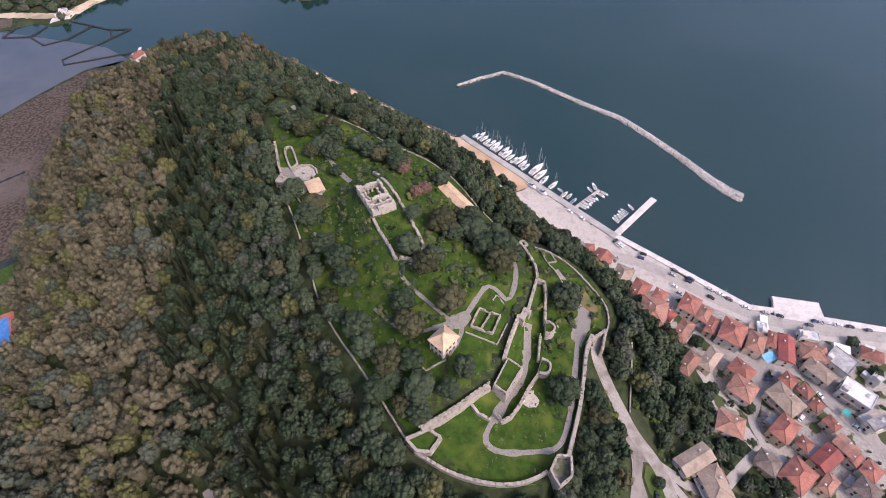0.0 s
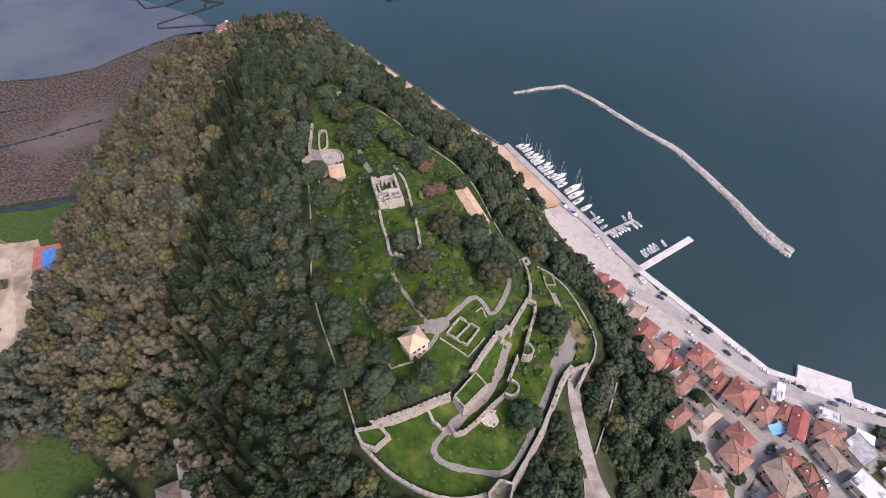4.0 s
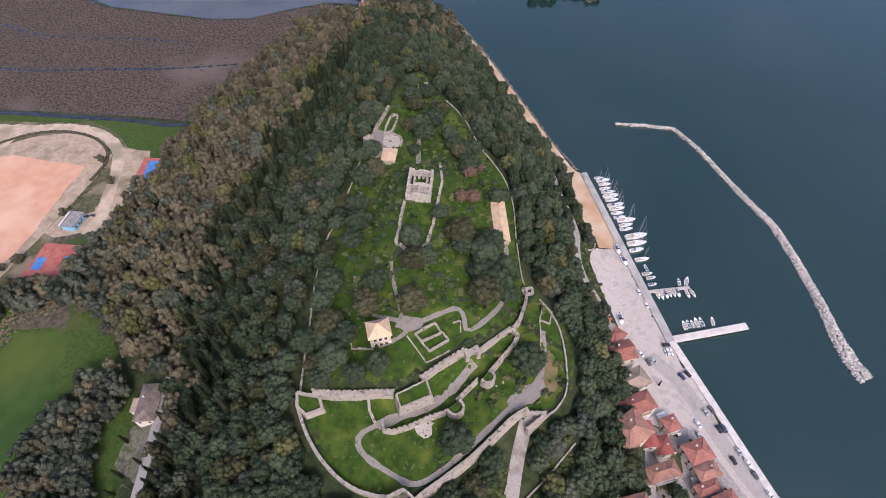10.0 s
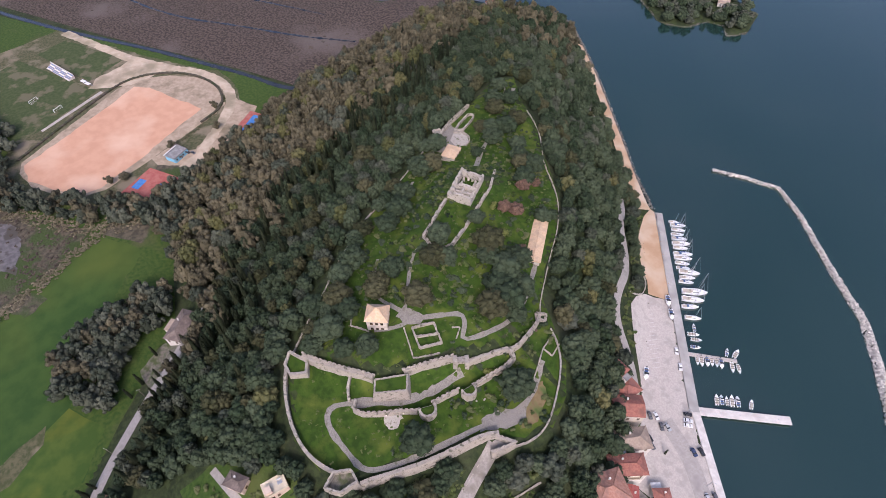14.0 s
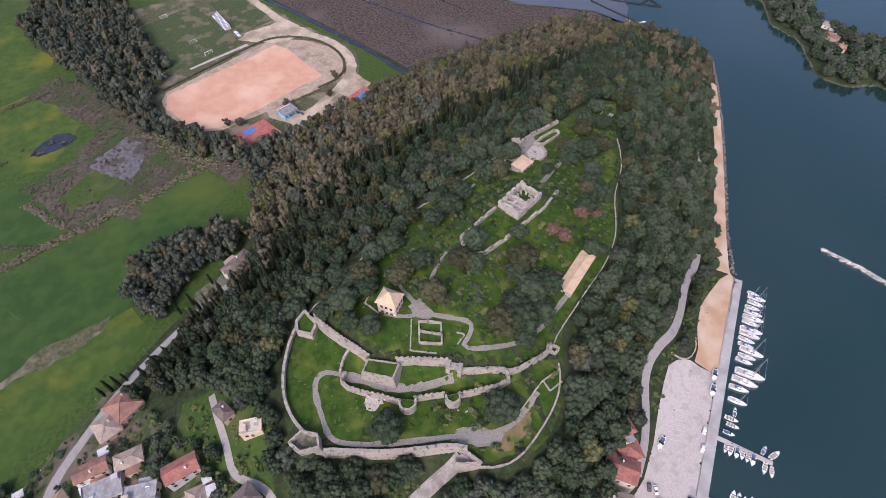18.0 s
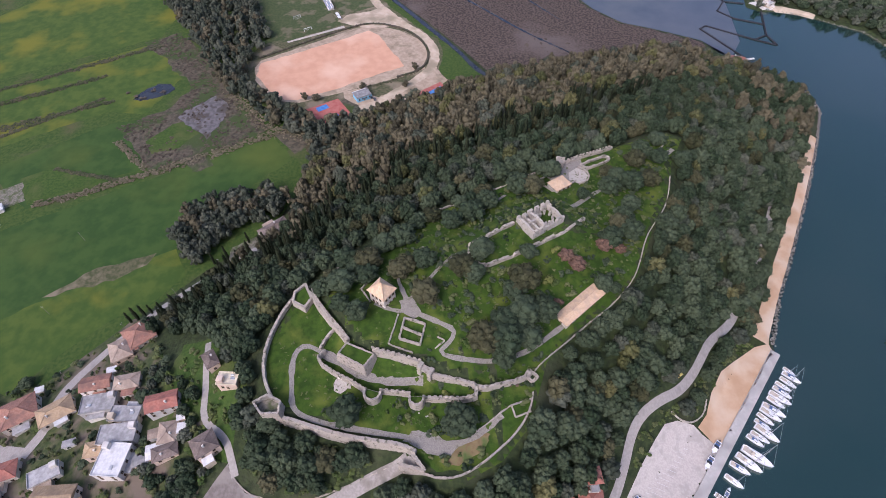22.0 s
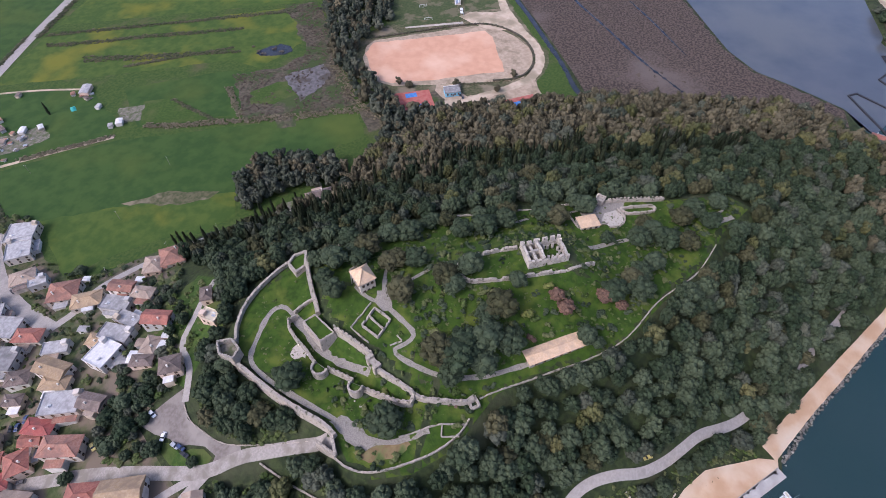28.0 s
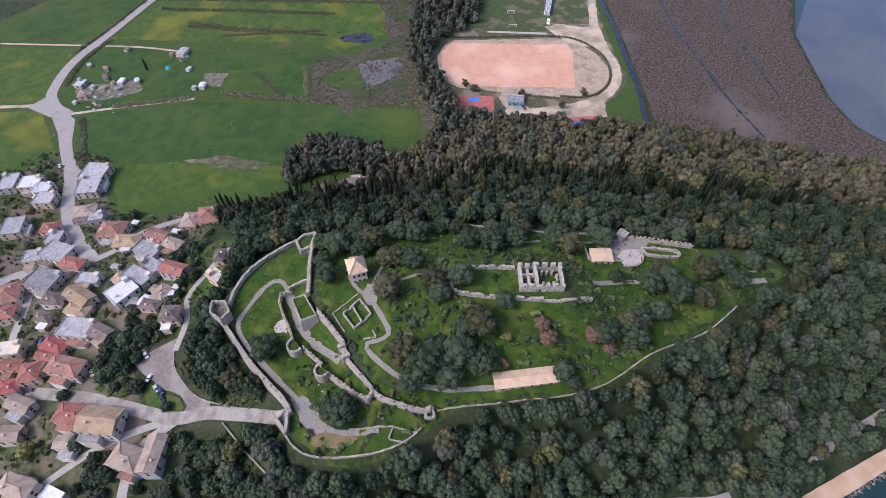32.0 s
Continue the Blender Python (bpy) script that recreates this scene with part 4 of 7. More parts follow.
keep = (inside < np.where((y < 122) & (x > 40), -5.0, np.where(y < 100, -5.6, -3.4))) & (polygon_distance(SAND_LOT, x, y) < -4) & (polygon_distance(np.array(QUAY, float), x, y) < -4)
x, y = x[keep], y[keep]
# the western flank: gum trees below, a broken belt of cypresses, oaks above
BELT = np.array([(-40, -60), (-52, 30), (-84, 74), (-120, 120), (-150, 190), (-178, 270), (-215, 350), (-240, 450), (-400, 450), (-400, -60)], float)
west = polygon_distance(BELT, x, y)
rnd = np.random.RandomState(5)
COURT = np.array([(-239, 122), (-254, 144), (-240, 152), (-226, 131)], float)
gums, belts, oaks, warm, olive, silver = [], [], [], [], [], []
for px, py, w, gz in zip(x, y, west, lie(x, y)):
    r = rnd.uniform(0, 1, 6)
    clump = math.sin(px * 0.09 + 1) * math.sin(py * 0.07)
    if w > -2 + 22 * r[3] + 8 * clump or (py > 350 + 50 * r[3] and r[5] < 0.45):
        if r[0] < 0.80 and polygon_distance(COURT, np.array([px]), np.array([py]))[0] < -3:
            spot = (px, py, gz - 0.5, 8.5 + 5 * r[1], 11 + 7 * r[2], r[4] ** 1.2)
            (gums if r[5] < 0.82 + 0.15 * clump else olive if r[5] < 0.93 else silver).append(spot)
    elif w > -40 and py < 290 and r[0] < 0.34 * math.exp(-((w + 6) / 18) ** 2) + 0.03:
        belts.append((px, py, gz - 0.3, 3.4 + 1.4 * r[1], 11 + 6 * r[2], 0.6 * r[3]))
    elif r[0] < 0.97:
        spot = (px, py, gz - 2.4 + 2.2 * r[3], (6.8 if w > -45 else 7.2) + 4.2 * r[1] * r[1], 8.4 + 4.8 * r[2], r[4] ** 1.2 * (0.55 if w > -45 else 1.0))
        sunny = 0.16 if w > -45 else 0.07
        (warm if r[5] < sunny else silver if r[5] < sunny + 0.09 + 0.08 * clump else olive if r[5] > (0.95 if w > -45 else 0.975) else oaks).append(spot)
bx, by = scatter(HILL_WOOD, 4.0, 8, ROADS)
near = polygon_distance(BELT, bx, by)
for px, py, w, gz in zip(bx, by, near, lie(bx, by)):
    r = rnd.uniform(0, 1, 3)
    if py < 290 and abs(w - 3 + 7 * math.sin(py * 0.05)) < 5 + 4 * math.sin(py * 0.11 + 1) and polygon_distance(CASTLE, np.array([px]), np.array([py]))[0] < -3 and r[0] < 0.42:
        belts.append((px, py, gz - 0.3, 2.6 + r[1], 9 + 6 * r[2], r[0]))
wood("gum_wood", gums, "gum", LEAF_GUM, "tall brownish green gum trees on the western foot", "woodland")
wood("cypress_wood", belts, "cypress", LEAF_CYPRESS, "broken belt of dark slender cypress trees on the slope", "woodland")
wood("oak_wood", oaks, "oak", LEAF_OAK, "dense dark green evergreen oaks on the hill", "woodland")
wood("oak_wood", warm, "oak", LEAF_WARM, "brownish green evergreen oaks on the hill", "woodland")
wood("olive_wood", olive, "oak", LEAF_OLIVE, "scattered yellow green trees in the wood", "woodland")
wood("olive_wood", silver, "oak", LEAF_SILVER, "grey green olive trees in the wood", "woodland")
# ---------------------------------------------------------------- castle
def flat_ring(points):
    return np.vstack([np.asarray(points, float), np.asarray(points[:1], float)])


def masonry(name, line, thick, rise, label, parent=None, top=None, ruin=0.25, batter=0.12, seed=1, mat=None, step=0.75, gaps=(), round_off=False, flare=0.0):
    """A stone wall along a line: battered faces, an uneven, crumbling top. rise: over the ground, or top: a level crest.
    gaps: stretches from and to, as parts of the whole length, that have fallen down. flare: how far the foot of the right face stands out."""
    p = along(line, step) if round_off else even(line, step)
    n = sides(p)
    rnd = np.random.RandomState(seed)
    crest = np.full(len(p), float(top)) if top is not None else np.convolve(np.pad(lie(p[:, 0], p[:, 1]), 3, "edge"), np.ones(7) / 7, "valid") + rise
    rough = rnd.uniform(-ruin, ruin, len(p)) + ruin * 1.2 * np.sin(np.arange(len(p)) * 0.9 + seed) * rnd.uniform(0, 1, len(p))
    run = np.linspace(0, 1, len(p))
    for a, b in gaps:
        crest[(run > a) & (run < b)] -= 0.75 * rise
    rows = []
    for k, side in enumerate((1, 1, 1, -1, -1, -1)):
        level = (0, 1, 2, 2, 1, 0)[k]
        out = thick / 2 * (1 + (batter, batter * 0.5, 0)[level]) + (flare * (1, 0.4, 0)[level] if side < 0 else 0) + rnd.uniform(-0.10, 0.10, len(p)) * (level > 0)
        xy = p + n * (out * side)[:, None] if isinstance(out, np.ndarray) else p + n * out * side
        low = lie(xy[:, 0], xy[:, 1]) - 0.8
        high = np.maximum(crest + rough * (1 if side > 0 else 0.8), low + 1.0)
        z = (low, low + (high - low) * 0.6, high)[level]
        rows.append(np.column_stack([xy, z]))
    verts = np.stack(rows, 1)
    m = len(p)
    index = np.arange(m * 6).reshape(m, 6)
    quads = np.stack([index[:-1, :], index[1:, :], np.roll(index, -1, 1)[1:, :], np.roll(index, -1, 1)[:-1, :]], -1).reshape(-1, 4)
    caps = [(0, 1, 2, 3), (0, 3, 4, 5), tuple(index[-1][[3, 2, 1, 0]]), tuple(index[-1][[5, 4, 3, 0]])]
    ob = arrays(name, verts.reshape(-1, 3), np.vstack([quads, caps]), mat or STONE, parent)
    if label:
        ob["label"] = label
    return ob


def castle_wall(label, line, thick, rise, merlons=None, **more):
    """A stretch of curtain wall as one thing. merlons: start and end of the battlements, as parts of its length."""
    ob = thing("castle_wall", label, "castle wall")
    masonry("wall", line, thick, rise, "", ob, **more)
    if merlons:
        p = even(line, 2.1)
        n = sides(p)
        bm = boxes((-0.62, -0.28, -0.5, 0.62, 0.28, 1.0), bevel=0.08)
        first = None
        for k in range(int(merlons[0] * len(p)), int(merlons[1] * len(p))):
            x, y = p[k] + n[k] * (thick / 2 - 0.3) * more.get("face", 1)
            z = (more["top"] if more.get("top") else float(lie(*p[k])) + rise)
            m = pose(x, y, z, 0, 0, math.degrees(math.atan2(-n[k][0], n[k][1])))
            if first is None:
                first = part("merlon", bm, STONE, ob)
                first.matrix_basis = m
            else:
                copy = new("merlon", first.data)
                copy.parent, copy.matrix_basis = ob, m
    return ob


def prism(bm, outline, low, high, batter=0.0):
    """A block over an outline, its foot wider than its head."""
    o = np.asarray(outline, float)
    c = o.mean(0)
    base = [bm.verts.new((*(c + (q - c) * (1 + batter)), low)) for q in o]
    head = [bm.verts.new((*q, high)) for q in o]
    for k in range(len(o)):
        j = (k + 1) % len(o)
        bm.faces.new((base[k], base[j], head[j], head[k]))
    bm.faces.new(head)
    bm.faces.new(base[::-1])
    bmesh.ops.recalc_face_normals(bm, faces=bm.faces[:])
    return bm


def bastion(name, label, outline, head, wall_thick=1.1, parapet=1.3, floor=GRASS, batter=0.10):
    """A solid bastion: battered body, a floor on top, a parapet round it."""
    o = np.asarray(outline, float)
    ob = thing(name, label, "bastion")
    low = float(lie(o[:, 0], o[:, 1]).min()) - 1.0
    part("body", prism(bmesh.new(), o, low, head - parapet, batter), STONE, ob)
    c = o.mean(0)
    part("floor", prism(bmesh.new(), c + (o - c) * 0.9, head - parapet - 0.1, head - parapet + 0.12), floor, ob)
    masonry("parapet", flat_ring(c + (o - c) * 0.93), wall_thick, 1, "", ob, top=head, ruin=0.15, batter=0.0)
    for child in ob.children:
        if child.name.startswith("parapet"):
            co = np.empty(len(child.data.vertices) * 3, np.float32)
            child.data.vertices.foreach_get("co", co)
            co = co.reshape(-1, 3)
            co[:, 2] = np.maximum(co[:, 2], head - parapet - 0.1)
            child.data.vertices.foreach_set("co", co.ravel())
    return ob


def round_tower(label, x, y, radius, head, open_side):
    """A half round tower, open towards the ward, with a parapet."""
    ob = thing("round_tower", label, "tower")
    a = np.radians(open_side) + np.linspace(-1.95, 1.95, 17)
    arc = np.column_stack([x + radius * np.cos(a), y + radius * np.sin(a)])
    low = float(lie(arc[:, 0], arc[:, 1]).min()) - 1.2
    part("body", prism(bmesh.new(), arc, low, head - 1.4, 0.10), STONE, ob)
    masonry("parapet", arc, 0.9, 1, "", ob, top=head, ruin=0.2, batter=0.0, seed=int(x))
    part("floor", prism(bmesh.new(), (arc - (x, y)) * 0.8 + (x, y), head - 1.5, head - 1.2), GRASS, ob)
    return ob


castle_wall("long low stone curtain wall of the western ward", [(-9, 64), (-3, 60.5), (4, 57), (14, 54), (25, 53), (34, 55), (40.5, 58.5)], 1.2, 2.6, round_off=True, seed=2)
castle_wall("thick stone curtain wall with a walk on top", [(49, 64), (53, 75), (57, 86), (60, 98), (62.8, 111), (66, 117)], 1.35, 3.6, round_off=True, seed=3, ruin=0.12, flare=0.9)
castle_wall("low stone wall round the eastern terrace", [(73, 118.5), (76, 126), (75.5, 135), (68.5, 147), (60, 158), (51.5, 164), (45, 166)], 0.65, 1.1, round_off=True, seed=4)
castle_wall("low ruined stone wall on the eastern terrace", [(47.6, 165), (50.2, 156.2), (54.9, 157.2), (52.6, 164)], 0.55, 0.9, seed=5)
castle_wall("low stone wall beside the terrace path", [(59.3, 141), (55, 148.5), (50.2, 156.2)], 0.5, 0.7, seed=6)
castle_wall("stone wall of the middle ward", [(21.5, 79.5), (24.5, 76.5), (28, 78.5), (32, 84), (36, 91), (40, 96.5)], 1.0, 3.0, seed=7, merlons=(0.1, 1.0), flare=0.2)
castle_wall("battlemented stone wall between the round towers", [(41, 103.5), (42, 110), (43, 115)], 1.0, 3.0, merlons=(0.0, 1.0), seed=8, flare=0.2)
castle_wall("battlemented stone wall east of the round towers", [(45.5, 121), (46.2, 128), (47.3, 137), (46.8, 142), (43, 142.5)], 1.3, 3.3, merlons=(0.0, 0.85), seed=9, ruin=0.1, flare=0.2)
castle_wall("broad ruined stone wall of the upper ward", [(-7, 71.5), (0, 75.5), (8, 81), (15, 86.5), (19.5, 89.5)], 1.9, 3, top=57.4, seed=10, batter=0.05, flare=0.4, merlons=(0.0, 1.0))
castle_wall("stone spur wall below the upper ward", [(12, 83), (15, 79.5), (20, 77)], 1.0, 2.2, seed=11)
castle_wall("high stone wall of the upper ward", [(25.5, 100.5), (29, 111), (32.6, 120)], 1.2, 3, top=59.2, seed=12, batter=0.05, flare=0.5, merlons=(0.0, 1.0))
castle_wall("stone wall falling towards the eastern corner", [(37.5, 125), (42, 139), (44.2, 146), (42.5, 154), (40, 162), (37.5, 166)], 1.1, 2.9, seed=13, round_off=True, flare=0.4)
castle_wall("long ruined stone wall along the northern brow", [(36, 168), (32, 172), (24, 183), (16, 194), (7, 208), (-3, 219), (-12, 226), (-31, 235), (-43, 245), (-54, 254), (-74, 262)], 0.5, 0.7, seed=14, round_off=True, gaps=[(0.18, 0.22), (0.40, 0.5), (0.66, 0.78), (0.85, 0.9)])
castle_wall("overgrown stone wall along the western brow", [(-13, 69), (-30, 93), (-46, 113), (-57, 131), (-63, 147), (-70, 163), (-80, 185), (-90, 203)], 0.7, 1.0, seed=15, round_off=True, gaps=[(0.18, 0.24), (0.3, 0.4), (0.55, 0.6), (0.72, 0.8)])
castle_wall("ruined stone enclosure wall beside the summit", [(-12, 144), (-22, 145.5), (-25, 152), (-30, 160), (-34, 168)], 1.3, 2.0, seed=16, gaps=[(0.22, 0.27), (0.5, 0.55), (0.76, 0.8)])
castle_wall("ruined stone enclosure wall below the keep", [(-12, 144), (-9, 152), (-14, 164), (-19, 174), (-22, 180), (-28, 192), (-38, 204)], 1.2, 2.0, seed=17, gaps=[(0.3, 0.33), (0.46, 0.5), (0.56, 0.59), (0.68, 0.92)])
castle_wall("crenellated stone wall of the far ward", [(-88, 206), (-92, 215), (-95.5, 226), (-99, 236)], 1.1, 2.2, seed=18, merlons=(0.1, 0.95))
castle_wall("oval stone parapet of the far ward", [(-85, 214), (-88, 219), (-92, 229), (-91, 232), (-88, 231.5), (-83.5, 221), (-82, 217), (-85, 214)], 0.9, 1.8, seed=19, round_off=True)
bastion("tower", "small square stone tower of the far ward", [(-90.5, 201.5), (-86, 200.5), (-85, 204.5), (-89.5, 206)], 57.5, wall_thick=0.7, parapet=1.0, floor=STONE)
castle_wall("short ruined stone wall on the far end of the ridge", [(-104, 262), (-99, 266), (-95, 262)], 0.8, 1.2, seed=20)
# the earth-coloured floor of the corner bastion darkens its hollow in place of shade
bastion("bastion", "pointed pale stone corner bastion with a hollow top", [(40.8, 58), (43.8, 52.2), (49, 56.2), (49.5, 63.5), (44.2, 64)], 55.0, floor=ROUGH_EARTH, wall_thick=0.8, parapet=3.0)
castle_wall("battlemented stone front of the outer gate", [(69.8, 110.2), (72.9, 119.9)], 1.1, 3, top=48.8, seed=70, ruin=0.06, flare=0.5, merlons=(0.0, 1.0))
castle_wall("stone wall from the curtain to the outer gate", [(63.4, 113.4), (67.4, 116.2), (72.6, 119.9)], 1.2, 3, top=49.8, seed=71, ruin=0.2)
patch("gate_court", [(64.5, 112.5), (69.6, 110.8), (72.2, 118.8), (67.6, 115.4)], ROAD_STONE, "paved court before the outer gate", "paving", lift=0.5, step=1.5)
bastion("bastion", "square stone bastion with grass on top", [(21, 89), (26, 85.5), (33.3, 97), (27.5, 101.5)], 58.2, batter=0.16, wall_thick=0.6, parapet=0.6)
bastion("bastion", "small stone bastion at the eastern corner", [(35.5, 165.5), (38, 163.5), (41.5, 166), (39, 169)], 51.9)
bastion("bastion", "ruined stone tower at the western corner", [(-13, 68), (-8.5, 63.5), (-3, 63), (1, 69), (-4, 72)], 56.0)
round_tower("half round stone tower overgrown with a bush", 42.3, 100, 3.3, 53.8, -20)
round_tower("half round stone tower with an open back", 46.2, 118, 2.9, 54.6, -5)


def gatehouse():
    """The inner gate: two stone piers with an arched passage between them."""
    ob = thing("gatehouse", "ruined stone inner gatehouse with an arched passage", "gatehouse", pose(35.6, 122.2, 52.5, 0, 0, 58))
    part("pier", boxes((-3.4, -1.6, -1.5, -1.5, 1.8, 6.6), bevel=0.2), STONE, ob)
    part("pier", boxes((1.5, -2.0, -1.5, 3.4, 1.8, 5.8), bevel=0.2), STONE, ob)
    bm = bmesh.new()
    inner, outer = [], []
    for k in range(9):
        a = math.pi * k / 8
        inner.append((1.5 * math.cos(a), 2.6 + 1.5 * math.sin(a)))
        outer.append((1.55 * math.cos(a) if 0 < k < 8 else 1.5 * math.cos(a), 5.4))
    for side in (-1.2, 1.4):
        for k in range(8):
            f = [bm.verts.new((q[0], side, q[1])) for q in (inner[k], inner[k + 1], outer[k + 1], outer[k])]
            bm.faces.new(f)
    for k in range(8):
        bm.faces.new([bm.verts.new(q) for q in ((inner[k][0], -1.2, inner[k][1]), (inner[k + 1][0], -1.2, inner[k + 1][1]), (inner[k + 1][0], 1.4, inner[k + 1][1]), (inner[k][0], 1.4, inner[k][1]))])
        bm.faces.new([bm.verts.new(q) for q in ((outer[k][0], -1.2, 5.4), (outer[k + 1][0], -1.2, 5.4), (outer[k + 1][0], 1.4, 5.4), (outer[k][0], 1.4, 5.4))])
    bmesh.ops.remove_doubles(bm, verts=bm.verts[:], dist=0.01)
    bmesh.ops.recalc_face_normals(bm, faces=bm.faces[:])
    part("arch", bm, STONE, ob)


gatehouse()


def pierced_wall(length, high, thick, holes, seed, ruin=0.5):
    """A ruined wall along x with openings right through it: (middle, width, sill, head) each. Built from piers, sills and lintels."""
    bm, rnd = bmesh.new(), random.Random(seed)
    cuts, at = [], 0.0
    for mid, width, sill, lintel in sorted(holes):
        cuts += [(at, mid - width / 2, None), (mid - width / 2, mid + width / 2, (sill, lintel))]
        at = mid + width / 2
    cuts.append((at, length, None))
    for a, b, hole in cuts:
        if b - a < 0.05:
            continue
        tip = high + rnd.uniform(-ruin, ruin * 0.5)
        if hole is None:
            box(bm, a, -thick / 2, -1.2, b, thick / 2, tip)
        else:
            box(bm, a, -thick / 2, -1.2, b, thick / 2, hole[0])
            if hole[1] < tip - 0.2:
                box(bm, a, -thick / 2, hole[1], b, thick / 2, tip)
    bmesh.ops.remove_doubles(bm, verts=bm.verts[:], dist=0.02)
    for v in bm.verts:
        v.co += Vector((rnd.uniform(-0.06, 0.06), rnd.uniform(-0.06, 0.06), rnd.uniform(-0.15, 0.12)))
    return bm


def keep():
    """The ruined keep: outer walls with gaping windows, cross walls of fallen vaults, a low court."""
    ob = thing("ruined_keep", "roofless pale stone keep with broken vaults and gaping windows", "ruin", pose(-24, 175, 64.6, 0, 0, 120.5))
    length, depth = 19.6, 11.2
    front = [(1.8, 1.1, 1.2, 2.6), (5.2, 1.1, 1.2, 2.6), (8.8, 1.2, 0.4, 2.8), (12.2, 1.1, 1.2, 2.6), (15.4, 1.1, 1.2, 2.6), (3.4, 1.2, 4.2, 9), (6.8, 1.2, 4.4, 9), (10.4, 1.3, 4.0, 9), (13.8, 1.4, 3.6, 9), (17.4, 1.4, 3.8, 9)]
    part("front_wall", pierced_wall(length, 5.6, 1.2, front, 1), PALE_STONE, ob)
    back = part("back_wall", pierced_wall(length, 6.2, 1.2, [(2.5, 1.2, 3.6, 9), (6.0, 1.2, 3.6, 9), (10, 1.6, 3.0, 9), (14, 1.6, 2.6, 9), (17.5, 1.3, 3.2, 9)], 2), PALE_STONE, ob)
    back.matrix_basis = pose(0, depth, 0)
    for x, high, seed in ((0.6, 6.8, 3), (3.9, 6.2, 4), (7.4, 6.6, 5), (19.0, 5.0, 8)):
        w = part("cross_wall", pierced_wall(depth, high, 1.1, [(2.8, 1.5, 0.6, 3.4), (2.8, 1.4, 4.6, 9), (7.8, 1.5, 0.6, 3.4), (8.2, 1.6, 4.4, 9)], seed, 0.9), PALE_STONE, ob)
        w.matrix_basis = pose(x, 0, 0, 0, 0, 90)
    for x, y, seed in ((0.6, 5.4, 9), (3.9, 5.4, 10)):
        w = part("vault_wall", pierced_wall(3.4, 6.3, 1.0, [(1.7, 1.3, 0.5, 3.2), (1.7, 1.0, 4.2, 9)], seed, 0.7), PALE_STONE, ob)
        w.matrix_basis = pose(x, y, 0)
    for x, y, high in ((10.6, 2.4, 3.8), (12.8, 2.4, 3.4), (15.0, 2.4, 3.9), (10.6, 8.6, 4.0), (12.8, 8.8, 3.2), (15.2, 8.8, 3.6), (17.0, 4.6, 3.0), (17.0, 6.8, 3.4)):
        bm = bmesh.new()
        bmesh.ops.create_cone(bm, cap_ends=True, segments=8, radius1=0.75, radius2=0.6, depth=high + 1, matrix=Matrix.Translation((x, y, high / 2 - 0.5)))
        part("pillar_stump", bm, PALE_STONE, ob)
    part("floor", boxes((0.3, 0.3, -1.0, length - 0.3, depth - 0.3, 0.2)), ROUGH_EARTH, ob)


keep()


def hip_roof(w, d, eaves, rise, over=0.5, ridge=None):
    """A hipped roof with a soffit and a thickness at the eaves."""
    bm = bmesh.new()
    a, b = w / 2 + over, d / 2 + over
    r = max(0.0, a - b) if ridge is None else ridge
    low = [bm.verts.new(q) for q in ((-a, -b, eaves), (a, -b, eaves), (a, b, eaves), (-a, b, eaves))]
    mid = [bm.verts.new((v.co.x, v.co.y, eaves + 0.18)) for v in low]
    if r > 0.05:
        top = [bm.verts.new((-r, 0, eaves + rise)), bm.verts.new((r, 0, eaves + rise))]
        bm.faces.new((mid[0], mid[1], top[1], top[0]))
        bm.faces.new((mid[1], mid[2], top[1]))
        bm.faces.new((mid[2], mid[3], top[0], top[1]))
        bm.faces.new((mid[3], mid[0], top[0]))
    else:
        top = bm.verts.new((0, 0, eaves + rise))
        for k in range(4):
            bm.faces.new((mid[k], mid[(k + 1) % 4], top))
    for k in range(4):
        bm.faces.new((low[k], low[(k + 1) % 4], mid[(k + 1) % 4], mid[k]))
    bm.faces.new(low[::-1])
    return bm


def gable_roof(w, d, eaves, rise, over=0.4):
    """A gabled roof, its ridge along x."""
    bm = bmesh.new()
    a, b = w / 2 + over, d / 2 + over
    ends = [[bm.verts.new(q) for q in ((x, -b, eaves), (x, -b, eaves + 0.18), (x, 0, eaves + rise), (x, b, eaves + 0.18), (x, b, eaves))] for x in (-a, a)]
    for k in range(5):
        bm.faces.new((ends[0][k], ends[0][(k + 1) % 5], ends[1][(k + 1) % 5], ends[1][k]))
    bm.faces.new(ends[0])
    bm.faces.new(ends[1][::-1])
    bmesh.ops.recalc_face_normals(bm, faces=bm.faces[:])
    return bm


def ridge_tiles(w, d, eaves, rise, over=0.5):
    """The rounded cover tiles along hips and ridge."""
    bm = bmesh.new()
    a, b = w / 2 + over, d / 2 + over
    r = max(0.0, a - b)
    lines = [((sx * a, sy * b, eaves + 0.2), (sx * r, 0, eaves + rise + 0.02)) for sx in (-1, 1) for sy in (-1, 1)]
    if r > 0.05:
        lines.append(((-r, 0, eaves + rise + 0.02), (r, 0, eaves + rise + 0.02)))
    for p, q in lines:
        p, q = Vector(p), Vector(q)
        way = q - p
        bmesh.ops.create_cone(bm, cap_ends=True, segments=6, radius1=0.16, radius2=0.16, depth=way.length, matrix=Matrix.Translation((p + q) / 2) @ way.to_track_quat("Z", "Y").to_matrix().to_4x4())
    return bm


SHARED = {}


